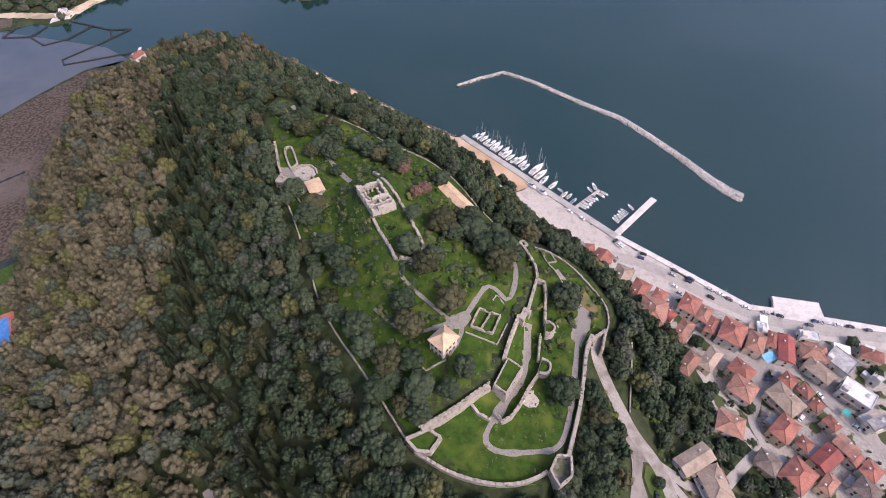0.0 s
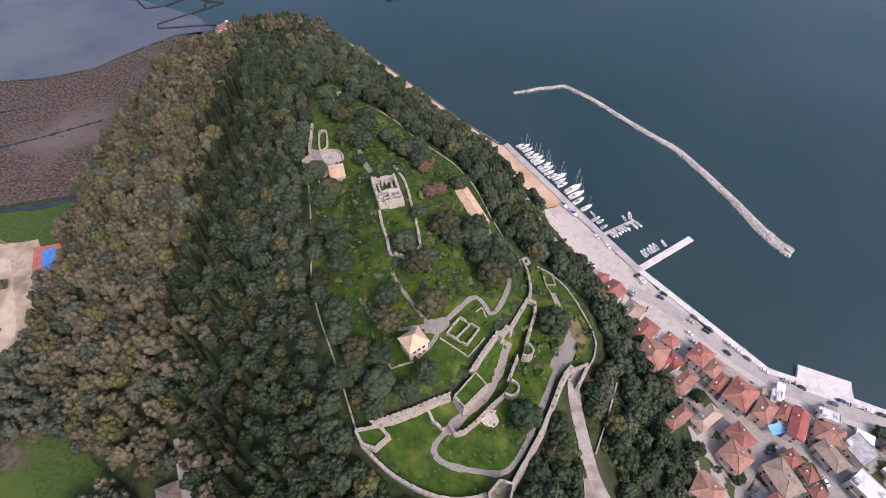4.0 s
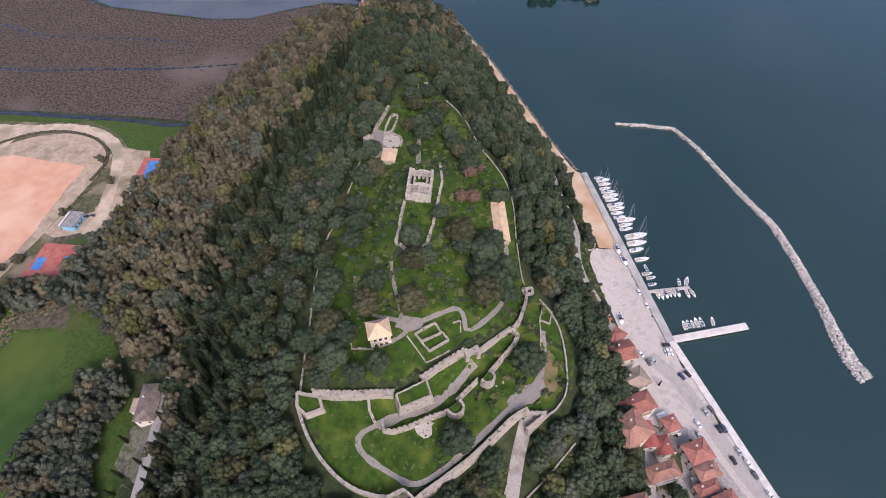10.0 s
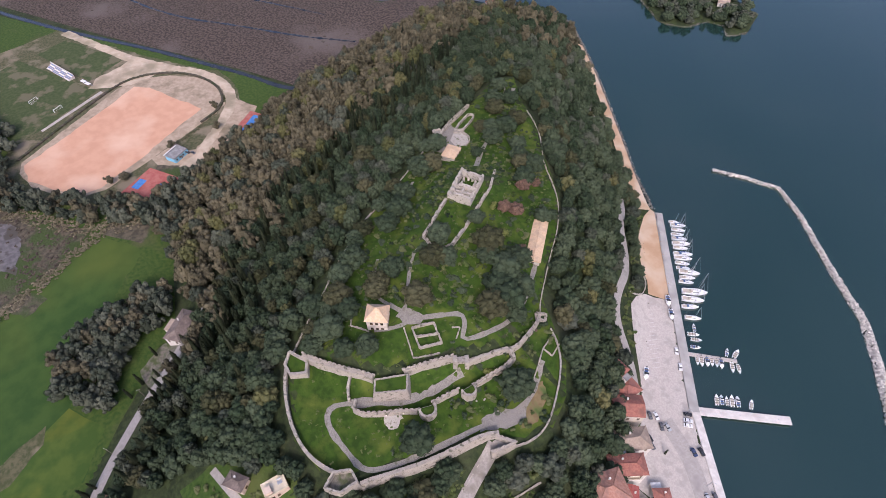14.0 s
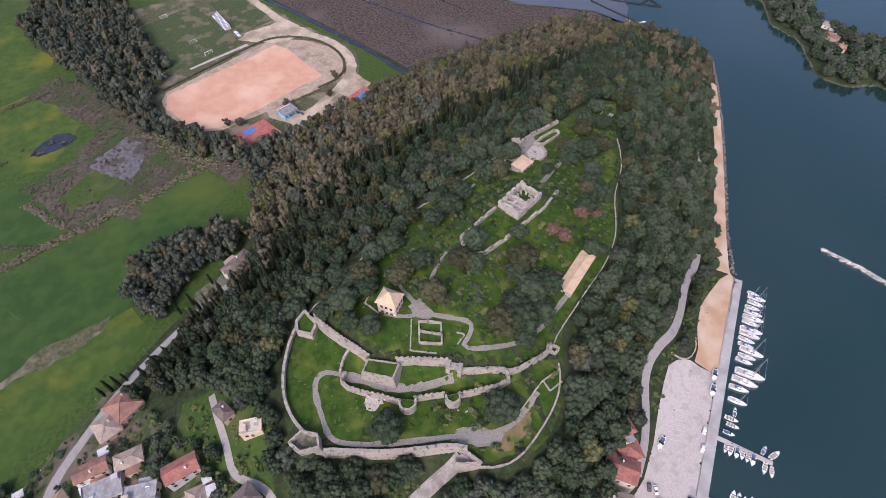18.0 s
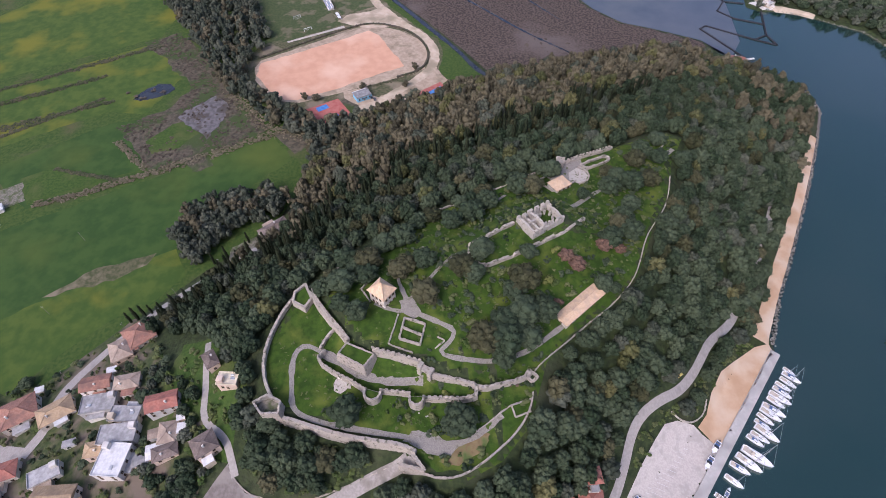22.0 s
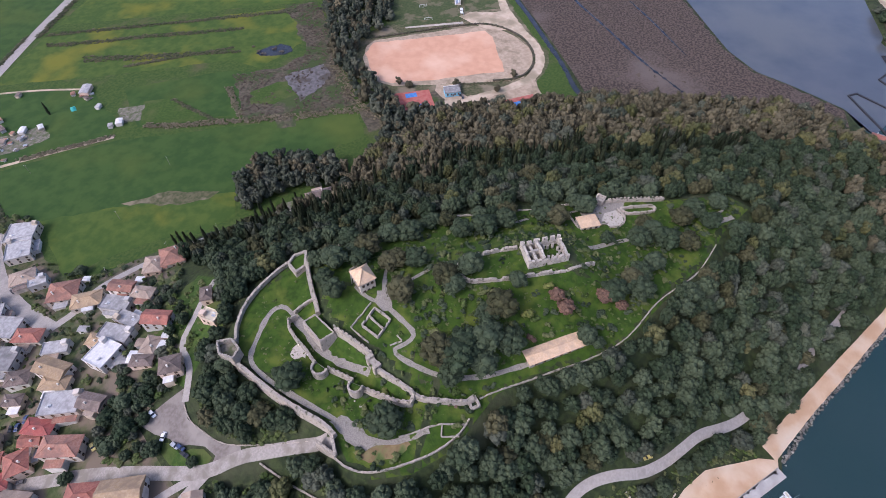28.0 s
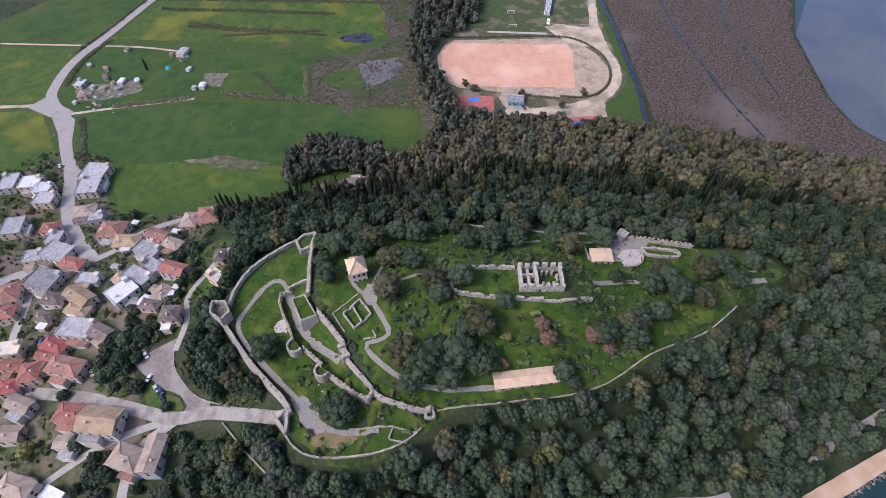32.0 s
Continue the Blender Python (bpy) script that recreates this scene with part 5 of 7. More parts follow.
def shared(name, build, mat, parent, m, label=""):
    """A part whose mesh is shared with its like."""
    if name not in SHARED:
        me = bpy.data.meshes.new(name)
        bm = build()
        bm.to_mesh(me)
        bm.free()
        me.materials.append(mat)
        SHARED[name] = me
    ob = new(name.split(":")[0], SHARED[name])
    ob.parent, ob.matrix_basis = parent, m
    if label:
        ob["label"] = label
    return ob


def window_frame(w=1.0, h=1.4):
    bm = boxes((-w / 2 - 0.1, -0.12, -0.1, -w / 2, 0.06, h + 0.1), (w / 2, -0.12, -0.1, w / 2 + 0.1, 0.06, h + 0.1), (-w / 2, -0.12, h, w / 2, 0.06, h + 0.1), (-w / 2, -0.18, -0.1, w / 2, 0.06, 0), (-0.04, -0.08, 0, 0.04, 0.05, h))
    return bm


def add_window(parent, m, frame_mat=None, big=False):
    w, h = (1.5, 2.0) if big else (1.0, 1.4)
    ob = shared("window:big" if big else "window:small", lambda: window_frame(w, h), frame_mat or FRAME, parent, m)
    shared("pane:big" if big else "pane:small", lambda: boxes((-w / 2, -0.05, 0, w / 2, 0.02, h)), GLASS, ob, Matrix())
    return ob


def pavilion():
    ob = thing("pavilion", "square pale two-storey house with a pyramid roof of light tiles", "house", pose(0.8, 104.8, 58.3, 0, 0, 49))
    w, d, eaves = 8.6, 7.4, 8.2
    part("wall", boxes((-w / 2, -d / 2, -2.0, w / 2, d / 2, eaves)), PLASTER_WARM, ob)
    part("roof", hip_roof(w, d, eaves, 4.6, 0.7, 0.0), TILE_PALE, ob, "pyramid roof of pale tiles")
    part("roof_hip", ridge_tiles(w, d, eaves, 4.6, 0.7), TILE_PALE, ob)
    part("plinth", boxes((-w / 2 - 0.4, -d / 2 - 0.4, -2.2, w / 2 + 0.4, d / 2 + 0.4, 0.5)), PALE_STONE, ob)
    for side, turn in ((d / 2, 0), (w / 2, 90), (d / 2, 180), (w / 2, 270)):
        for x in (-2.2, 0, 2.2):
            for z in (1.2, 5.2):
                if turn == 180 and x == 0 and z == 1.2:
                    continue
                add_window(ob, pose(0, 0, 0, 0, 0, turn) @ pose(x, -side - 0.02, z), FRAME_DARK)
    part("door", boxes((-0.6, d / 2, 0.5, 0.6, d / 2 + 0.08, 2.7)), WOOD_DARK, ob)
    part("stair", boxes(*[(-1.4 + 0.0, -d / 2 - 0.6 - 0.45 * k, -2.0, 1.4, -d / 2 - 0.3 - 0.45 * k, 0.4 - 0.35 * k) for k in range(5)]), PALE_STONE, ob)
    return ob


def longhouse():
    ob = thing("long_house", "long low stone house with a light tiled gable roof", "house", pose(6.8, 193.4, 51.0, 0, 0, 127.3))
    w, d, eaves = 26.0, 6.6, 3.4
    part("wall", boxes((-w / 2, -d / 2, -2.5, w / 2, d / 2, eaves)), PALE_STONE, ob)
    part("gable", gable_roof(w - 0.9, d - 0.9, eaves - 0.1, 0.9, 0.4), PALE_STONE, ob)
    part("roof", gable_roof(w, d, eaves + 0.05, 1.2, 0.5), TILE_PALE, ob, "light weathered tile roof")
    bm = bmesh.new()
    bmesh.ops.create_cone(bm, cap_ends=True, segments=6, radius1=0.2, radius2=0.2, depth=w + 0.9, matrix=Matrix.Translation((0, 0, eaves + 1.26)) @ pose(0, 0, 0, 0, 90, 0))
    part("ridge", bm, TILE_PALE, ob)
    for x in (-10, -6, -2, 2, 6, 10):
        for turn in (0, 180):
            add_window(ob, pose(0, 0, 0, 0, 0, turn) @ pose(x, -d / 2 - 0.02, 1.3), FRAME_DARK)
    for turn in (90, 270):
        add_window(ob, pose(0, 0, 0, 0, 0, turn) @ pose(0, -w / 2 - 0.02, 1.4), FRAME_DARK)
    part("door", boxes((3.2, d / 2, 0.0, 4.4, d / 2 + 0.07, 2.2)), WOOD_DARK, ob)
    return ob


pavilion()
longhouse()


def far_hut():
    ob = thing("stone_hut", "low stone hut with a flat pale roof beside the far ward", "hut", pose(-69, 198.7, 54.0, 0, 0, 119))
    part("wall", boxes((-5.0, -3.8, -2.5, 5.0, 3.8, 3.2), bevel=0.1), PALE_STONE, ob)
    part("roof", hip_roof(10.0, 7.6, 3.2, 0.9, 0.35), TILE_PALE, ob, "shallow pale tiled roof")
    for x in (-3, 0, 3):
        add_window(ob, pose(x, -3.82, 1.2), FRAME_DARK)
    part("door", boxes((5.0, -0.6, 0.0, 5.07, 0.6, 2.1)), WOOD_DARK, ob)
    masonry("yard_wall", [(-78, 193), (-74.5, 188), (-64.5, 194.5), (-68, 202), (-73, 209)], 0.6, 1.0, "", None, seed=33)


far_hut()


def vault_ruin(label, line_a, line_b):
    ob = thing("vaulted_ruin", label, "ruin")
    masonry("wall", line_a, 0.65, 1.7, "", ob, seed=41, gaps=[(0.33, 0.4), (0.8, 0.86)])
    masonry("wall", line_b, 0.6, 1.5, "", ob, seed=42)


vault_ruin("sunken ruin of a vaulted cistern in the grass", [(12.2, 114.2), (15.9, 123), (25, 120.4), (21.4, 111.6), (12.2, 114.2)], [(16.4, 113), (20.8, 121.4)])
patch("terrace_floor", [(-84, 212), (-81, 215.6), (-76.5, 216.6), (-72.5, 214), (-70.5, 209.5), (-74, 205.5), (-80, 206.5)], PALE_STONE, "pale paved half round terrace beside the hut", "paving", lift=0.34, step=1.6)
castle_wall("half round stone parapet of the paved terrace", [(-84.5, 212.5), (-81.2, 216.4), (-76.5, 217.4), (-71.8, 214.8), (-69.8, 210)], 0.7, 1.3, seed=51, round_off=True)


tagged(masonry("garden_wall", [(10, 111.5), (16.5, 109.4), (23.2, 107), (28, 117.2)], 0.5, 0.8, "", None, seed=61), "low stone garden wall round the sunken ruin", "wall")
tagged(masonry("garden_wall", [(-9, 97), (-6, 94.5), (2, 99)], 0.5, 0.9, "", None, seed=62), "low garden wall before the pavilion", "wall")
tagged(masonry("garden_wall", [(22, 128), (24, 131), (27, 126.5)], 0.5, 0.6, "", None, seed=63), "low stone kerb wall inside the path bend", "wall")
tagged(masonry("boundary_wall", [(81, 88), (85, 104), (88, 121)], 0.6, 1.1, "", None, seed=64), "straight stone boundary wall on the wooded slope", "wall")
tagged(masonry("lot_wall", [(42.9, 236.3), (46.2, 242.0), (45.6, 249.3), (41.4, 256.5), (34.8, 259.2)], 0.5, 1.0, "", None, seed=67, mat=PALE_STONE, round_off=True), "curved pale concrete wall round the end of the quay lot", "wall")
tagged(masonry("road_wall", [(65, 42), (73, 49), (76, 58), (78.3, 68), (77.3, 76), (72, 95), (68.5, 106)], 0.4, 0.5, "", None, seed=65, round_off=True), "low pale stone kerb wall round the wooded bank", "wall")
# ---------------------------------------------------------------- town
def flat_roof(w, d, eaves):
    """A flat slab with a low parapet round it."""
    a, b = w / 2 + 0.15, d / 2 + 0.15
    return boxes((-a, -b, eaves, a, b, eaves + 0.25), (-a, -b, eaves + 0.25, a, -b + 0.2, eaves + 0.75), (-a, b - 0.2, eaves + 0.25, a, b, eaves + 0.75),
                 (-a, -b + 0.2, eaves + 0.25, -a + 0.2, b - 0.2, eaves + 0.75), (a - 0.2, -b + 0.2, eaves + 0.25, a, b - 0.2, eaves + 0.75))


ROOF_WORDS = {"red": "red tiled hip roof", "rust": "weathered rust tiled roof", "bright": "crimson tiled roof", "tan": "pale tan tiled roof", "ochre": "ochre tiled roof",
              "brown": "brown tiled roof", "white": "flat white roof", "cream": "cream coloured roof", "grey": "flat grey cement roof"}
HOUSES = [0]
FOOTPRINTS = []


def house(x, y, w, d, turn, eaves, roof):
    """A village house: walls, roof, windows with panes, door, chimney or roof gear."""
    k = HOUSES[0] = HOUSES[0] + 1
    rnd = random.Random(k * 13 + 5)
    FOOTPRINTS.append((x, y, max(w, d) * 0.62))
    c, s = math.cos(radians(turn)), math.sin(radians(turn))
    corners = [(x + c * a - s * b, y + s * a + c * b) for a in (-w / 2, w / 2) for b in (-d / 2, d / 2)]
    levels = [float(lie(*q)) for q in corners]
    base = 0.5 * (sum(levels) / 4 + max(levels))
    deep = base - min(levels) + 0.6
    eaves = eaves * 0.86 + 0.07 * (k % 6)
    storeys = 1 if eaves < 4.6 else 2 if eaves < 7.6 else 3
    colour = rnd.randrange(len(PLASTERS))
    words = ("pale plastered", "white plastered", "ochre plastered", "cream plastered", "grey rendered", "peach plastered")[colour]
    ob = thing("house", "%s %s-storey house under a %s" % (words, ("one", "two", "three")[storeys - 1], ROOF_WORDS[roof]), "house", pose(x, y, base, 0, 0, turn), group="houses of the town")
    part("wall", boxes((-w / 2, -d / 2, -deep, w / 2, d / 2, eaves)), PLASTERS[colour], ob)
    if roof in ("white", "grey", "cream"):
        part("roof", flat_roof(w, d, eaves), ROOFS[roof], ob, ROOF_WORDS[roof])
        if rnd.random() < 0.75:
            part("stair_head", boxes((-w / 2 + 0.4, -d / 2 + 0.5, eaves + 0.25, -w / 2 + 3.0, -d / 2 + 3.0, eaves + 2.5), bevel=0.05), PLASTERS[colour], ob)
        if rnd.random() < 0.7:
            bm = bmesh.new()
            bmesh.ops.create_cone(bm, cap_ends=True, segments=10, radius1=0.3, radius2=0.3, depth=1.3, matrix=Matrix.Translation((w / 4, d / 5, eaves + 1.25)) @ pose(0, 0, 0, 0, 90, 0))
            box(bm, w / 4 - 0.9, d / 5 - 1.6, eaves + 0.25, w / 4 + 0.9, d / 5 - 0.3, eaves + 0.45)
            part("solar_heater", bm, METAL, ob)
    else:
        rise = min(w, d) * (0.22 + 0.05 * rnd.random())
        if w > d * 1.35 and rnd.random() < 0.35:
            part("gable", gable_roof(w - 1.0, d - 1.0, eaves - 0.1, rise - 0.3, 0.5), PLASTERS[colour], ob)
            part("roof", gable_roof(w, d, eaves, rise), ROOFS[roof], ob, ROOF_WORDS[roof])
        else:
            part("roof", hip_roof(w, d, eaves, rise, 0.45), ROOFS[roof], ob, ROOF_WORDS[roof])
            part("roof_hip", ridge_tiles(w, d, eaves, rise, 0.45), ROOFS[roof], ob)
        cx, cy = w * rnd.uniform(-0.25, 0.25), d * 0.22
        part("chimney", boxes((cx - 0.3, cy - 0.3, eaves, cx + 0.3, cy + 0.3, eaves + rise + 0.5), (cx - 0.38, cy - 0.38, eaves + rise + 0.5, cx + 0.38, cy + 0.38, eaves + rise + 0.66)), PLASTERS[1], ob)
    shutters = FRAME_DARK if rnd.random() < 0.4 else FRAME
    for side, span, spin in ((d / 2, w, 0), (w / 2, d, 90), (d / 2, w, 180), (w / 2, d, 270)):
        count = max(1, int(span / 4.2))
        for level in range(storeys):
            for n in range(count):
                if level == 0 and spin == 0 and n == count // 2:
                    continue
                add_window(ob, pose(0, 0, 0, 0, 0, spin) @ pose((n + 0.5) * span / count - span / 2, -side - 0.02, 1.0 + level * (eaves - 0.4) / storeys), shutters)
    at = (count // 2 + 0.5) * w / max(1, int(w / 4.2)) - w / 2
    part("door", boxes((-0.55 + at * 0, -d / 2 - 0.07, 0.05, 0.55, -d / 2, 2.15)), WOOD_DARK, ob)
    if rnd.random() < 0.7:
        wide, deep_out, tip, off = w * rnd.uniform(0.35, 0.6), rnd.uniform(2.2, 3.8), rnd.uniform(2.5, 3.2), w * rnd.uniform(-0.18, 0.18)
        part("annex", boxes((off - wide / 2, d / 2, -deep, off + wide / 2, d / 2 + deep_out, tip)), PLASTERS[(colour + 3) % 6], ob)
        part("annex_roof", boxes((off - wide / 2 - 0.2, d / 2, tip, off + wide / 2 + 0.2, d / 2 + deep_out + 0.3, tip + 0.2)), ROOFS[rnd.choice(("grey", "rust", "tan", "brown", "grey", "white"))], ob)
    if storeys > 1 and rnd.random() < 0.5:
        z = eaves / storeys
        part("balcony", boxes((-w * 0.3, -d / 2 - 1.3, z, w * 0.3, -d / 2, z + 0.15), (-w * 0.3, -d / 2 - 1.3, z + 0.15, w * 0.3, -d / 2 - 1.22, z + 1.0),
                              (-w * 0.3, -d / 2 - 1.22, z + 0.15, -w * 0.3 + 0.08, -d / 2, z + 1.0), (w * 0.3 - 0.08, -d / 2 - 1.22, z + 0.15, w * 0.3, -d / 2, z + 1.0)), PLASTERS[(colour + 1) % 6], ob)
    return ob


# harbour side
house(103.5, 159.7, 15.6, 8.6, 55, 6, "red")
house(121.5, 167.7, 7.0, 6.8, 54, 6, "red")
house(105.2, 142.7, 15.6, 12.2, 69, 6, "rust")
house(121.7, 155.2, 8.3, 7.1, -50, 6, "bright")
house(136.1, 161.5, 11.7, 9.1, 54, 7, "red")
house(125.0, 140.8, 14.3, 6.5, 51, 6, "rust")
house(142.8, 155.8, 10.5, 6.2, 53, 6, "rust")
house(145.0, 148.7, 10.9, 4.8, 53, 6, "red")
house(153.9, 144.0, 14.5, 11.5, 56, 8, "red")
house(164.7, 138.5, 12.0, 7.9, 58, 7, "rust")
house(174.3, 140.6, 9.4, 4.6, 65, 6, "red")
house(179.4, 134.9, 15.6, 7.5, 70, 7, "bright")
house(172.4, 148.5, 7.3, 4.6, 74, 4, "white")
house(134.9, 125.3, 14.3, 6.5, 47, 6, "tan")
house(118.3, 117.4, 13.1, 5.9, 47, 5, "rust")
house(152.0, 122.4, 10.7, 9.1, -49, 7, "red")
house(147.5, 111.0, 11.3, 10.8, -42, 7, "rust")
house(130.1, 89.0, 11.4, 9.8, -25, 6, "rust")
house(168.7, 107.4, 15.0, 10.9, -58, 7, "tan")
house(174.3, 117.8, 7.5, 6.4, 38, 6, "red")
house(180.7, 112.1, 6.1, 6.1, 30, 6, "red")
house(194.0, 134.1, 12.9, 9.0, -13, 5, "rust")
house(196.1, 144.4, 9.6, 5.1, -12, 4, "white")
house(192.1, 123.4, 13.2, 8.1, -53, 6, "tan")
house(205.1, 111.0, 14.6, 9.4, -44, 8, "white")
house(206.5, 129.9, 12.3, 10.9, -52, 5, "grey")
house(224.0, 133.5, 10.3, 6.3, -25, 5, "red")
house(161.9, 92.3, 13.3, 8.5, 40, 7, "red")
house(170.2, 86.2, 6.0, 5.5, 40, 5, "red")
house(183.2, 104.8, 6.8, 4.7, 31, 6, "red")
house(186.8, 96.0, 6.3, 5.1, -62, 6, "red")
house(177.3, 79.6, 13.2, 8.1, 34, 6, "bright")
house(188.7, 85.2, 9.8, 6.8, -56, 6, "rust")
house(190.9, 79.9, 6.5, 4.6, 35, 5, "red")
house(157.8, 70.2, 14.3, 10.7, 38, 7, "red")
house(144.8, 74.7, 9.1, 8.4, -42, 5, "brown")
house(195.3, 74.4, 8.1, 6.9, 36, 6, "red")
house(220.1, 120.1, 5.1, 4.6, 35, 5, "white")
house(208.4, 96.4, 10.2, 5.1, 19, 7, "grey")
house(189.3, 66.2, 9.0, 9.0, 37, 6, "brown")
house(173.2, 68.2, 9.6, 5.2, 40, 6, "rust")
house(71.8, 189.3, 7.2, 7.1, -88, 4, "red")
house(80.0, 187.8, 9.6, 9.1, 84, 4, "red")
house(86.3, 180.2, 13.7, 10.0, 49, 5, "red")
house(97.4, 171.0, 15.6, 9.3, 60, 4, "tan")
house(113.7, 153.6, 11.3, 6.1, -49, 5, "bright")
# western side
house(56.0, -8.4, 13.3, 11.4, -7, 6, "white")
house(44.8, -10.0, 15.4, 8.1, -87, 6, "grey")
house(49.6, -18.5, 10.0, 6.1, -82, 5, "ochre")
house(67.7, -30.4, 16.0, 8.4, -90, 7, "ochre")
house(73.3, -25.0, 12.7, 6.7, -73, 5, "ochre")
house(81.1, -13.3, 17.0, 10.7, -67, 6, "grey")
house(77.2, 0.9, 10.9, 7.3, -85, 4, "brown")
house(92.4, -17.6, 13.1, 6.9, -79, 6, "bright")
house(97.7, -18.8, 8.9, 5.9, -68, 5, "red")
house(97.2, 0.2, 16.7, 8.8, -72, 7, "rust")
house(110.7, 22.0, 14.3, 9.0, -69, 6, "red")
house(106.4, 38.6, 17.0, 11.5, -66, 7, "ochre")
house(111.3, 61.1, 13.5, 9.5, -76, 7, "tan")
house(104.9, 70.0, 15.4, 7.7, 28, 6, "tan")
house(120.1, 28.3, 10.4, 5.5, -62, 4, "tan")
house(143.5, 21.4, 15.4, 8.1, -76, 7, "tan")
house(137.8, 38.7, 9.4, 5.5, -82, 5, "white")
house(120.0, -9.0, 12.5, 6.6, -78, 6, "tan")
house(131.0, -2.9, 10.0, 7.3, -60, 5, "tan")
house(117.1, -23.0, 9.5, 7.5, -50, 6, "bright")
house(109.8, -33.5, 10.4, 5.5, -62, 6, "red")
house(107.6, -18.4, 10.2, 9.3, 43, 6, "red")
house(105.2, -42.8, 12.5, 7.8, -51, 8, "cream")
house(84.1, -82.4, 13.9, 12.3, 49, 7, "rust")
house(92.3, -69.8, 8.9, 8.1, -50, 6, "red")
house(84.5, -43.5, 8.7, 5.5, -70, 5, "brown")
house(74.8, -49.6, 10.6, 7.5, -63, 5, "brown")
house(68.3, -69.7, 17.0, 13.0, -75, 7, "grey")
house(53.1, -65.8, 14.2, 7.8, -73, 5, "red")
house(50.9, -88.4, 17.0, 12.7, -79, 6, "grey")
house(59.2, -102.4, 10.7, 9.1, -52, 6, "grey")
house(42.9, -106.0, 9.5, 8.9, 30, 6, "grey")
house(39.3, -116.1, 10.2, 8.3, -57, 6, "red")
house(50.3, -137.9, 14.7, 12.5, 41, 6, "grey")
house(24.4, -143.4, 12.5, 11.0, -59, 6, "grey")
house(18.9, -153.6, 11.7, 9.3, -65, 6, "white")
house(19.6, -166.0, 13.2, 11.2, -55, 6, "white")
house(26.7, -179.9, 15.3, 10.8, 39, 6, "grey")
house(1.2, -128.9, 17.0, 14.2, 37, 6, "grey")
house(-9.8, -137.3, 17.0, 15.5, -65, 6, "grey")
house(18.3, -110.5, 13.5, 10.0, -47, 5, "tan")
house(18.2, -99.9, 9.6, 7.1, -47, 5, "grey")
house(22.7, -73.5, 15.7, 13.1, -61, 5, "rust")
house(26.3, -51.5, 15.0, 9.5, -58, 4, "ochre")
house(27.4, -27.2, 15.0, 8.3, -83, 5, "grey")
house(15.9, -33.9, 13.1, 6.9, -80, 6, "rust")
house(36.3, -9.7, 12.7, 6.7, 85, 6, "grey")
house(34.1, 7.8, 12.9, 7.6, -77, 6, "red")
house(55.6, 32.3, 9.0, 8.2, -58, 6, "brown")
house(30.1, 38.3, 8.5, 5.5, 84, 5, "cream")
house(18.0, 26.9, 7.8, 5.0, 32, 5, "brown")
house(-4.2, -30.9, 11.4, 9.8, 26, 4, "tan")
house(-12.7, -24.2, 13.2, 13.1, 38, 4, "rust")
house(56.7, -41.4, 12.3, 6.8, -64, 4, "grey")
house(55.3, 14.0, 9.7, 5.5, -72, 3, "brown")
house(47.0, 13.0, 8.7, 7.3, 7, 3, "tan")
house(18.0, -17.1, 10.9, 6.9, -81, 4, "tan")
# farm sheds in the plain and the sports pavilion
for x, y, w, d, turn, eaves, roof in ((-77, -247, 9, 7, 20, 3.2, "white"), (-68, -231, 9, 7, 40, 3.4, "tan"), (-88.5, 32, 18, 9, 128, 4.2, "brown"), (-263, 400, 11, 7, 68, 4, "red"), (-360, 472, 7, 5, 20, 3, "white"), (-200, 568, 12, 8, 30, 4, "tan"), (-183, 554, 10, 7, 10, 4, "rust"), (-167, 546, 10, 8, 40, 4, "rust"), (-124, 572, 10, 8, 30, 4, "tan")):
    house(x, y, w, d, turn, eaves, roof)
SHED_WORDS = {"white": "white metal", "grey": "grey cement sheet", "brown": "brown rusty", "rust": "rusty red", "tan": "pale tan"}


def shed(x, y, w, d, turn, high, roof):
    """A low farm shed: plank walls, a lean-to roof with battens, a door."""
    ob = thing("shed", "low farm shed with a %s roof" % SHED_WORDS[roof], "shed", pose(x, y, float(lie(x, y)), 0, 0, turn), group="farm sheds")
    part("wall", boxes((-w / 2, -d / 2, -0.4, w / 2, d / 2, high)), PLASTERS[int(abs(x)) % 6], ob)
    part("roof", gable_roof(w, d, high, d * 0.14, 0.3), ROOFS[roof], ob)
    part("door", boxes((-0.5, -d / 2 - 0.06, 0, 0.5, -d / 2, min(2.0, high - 0.2))), WOOD_DARK, ob)
    part("batten", boxes(*[(-w / 2 + k * w / 4 - 0.05, -d / 2 - 0.25, high + 0.17, -w / 2 + k * w / 4 + 0.05, -d / 2 - 0.05, high + 0.3) for k in range(1, 4)]), FRAME_DARK, ob)
    return ob


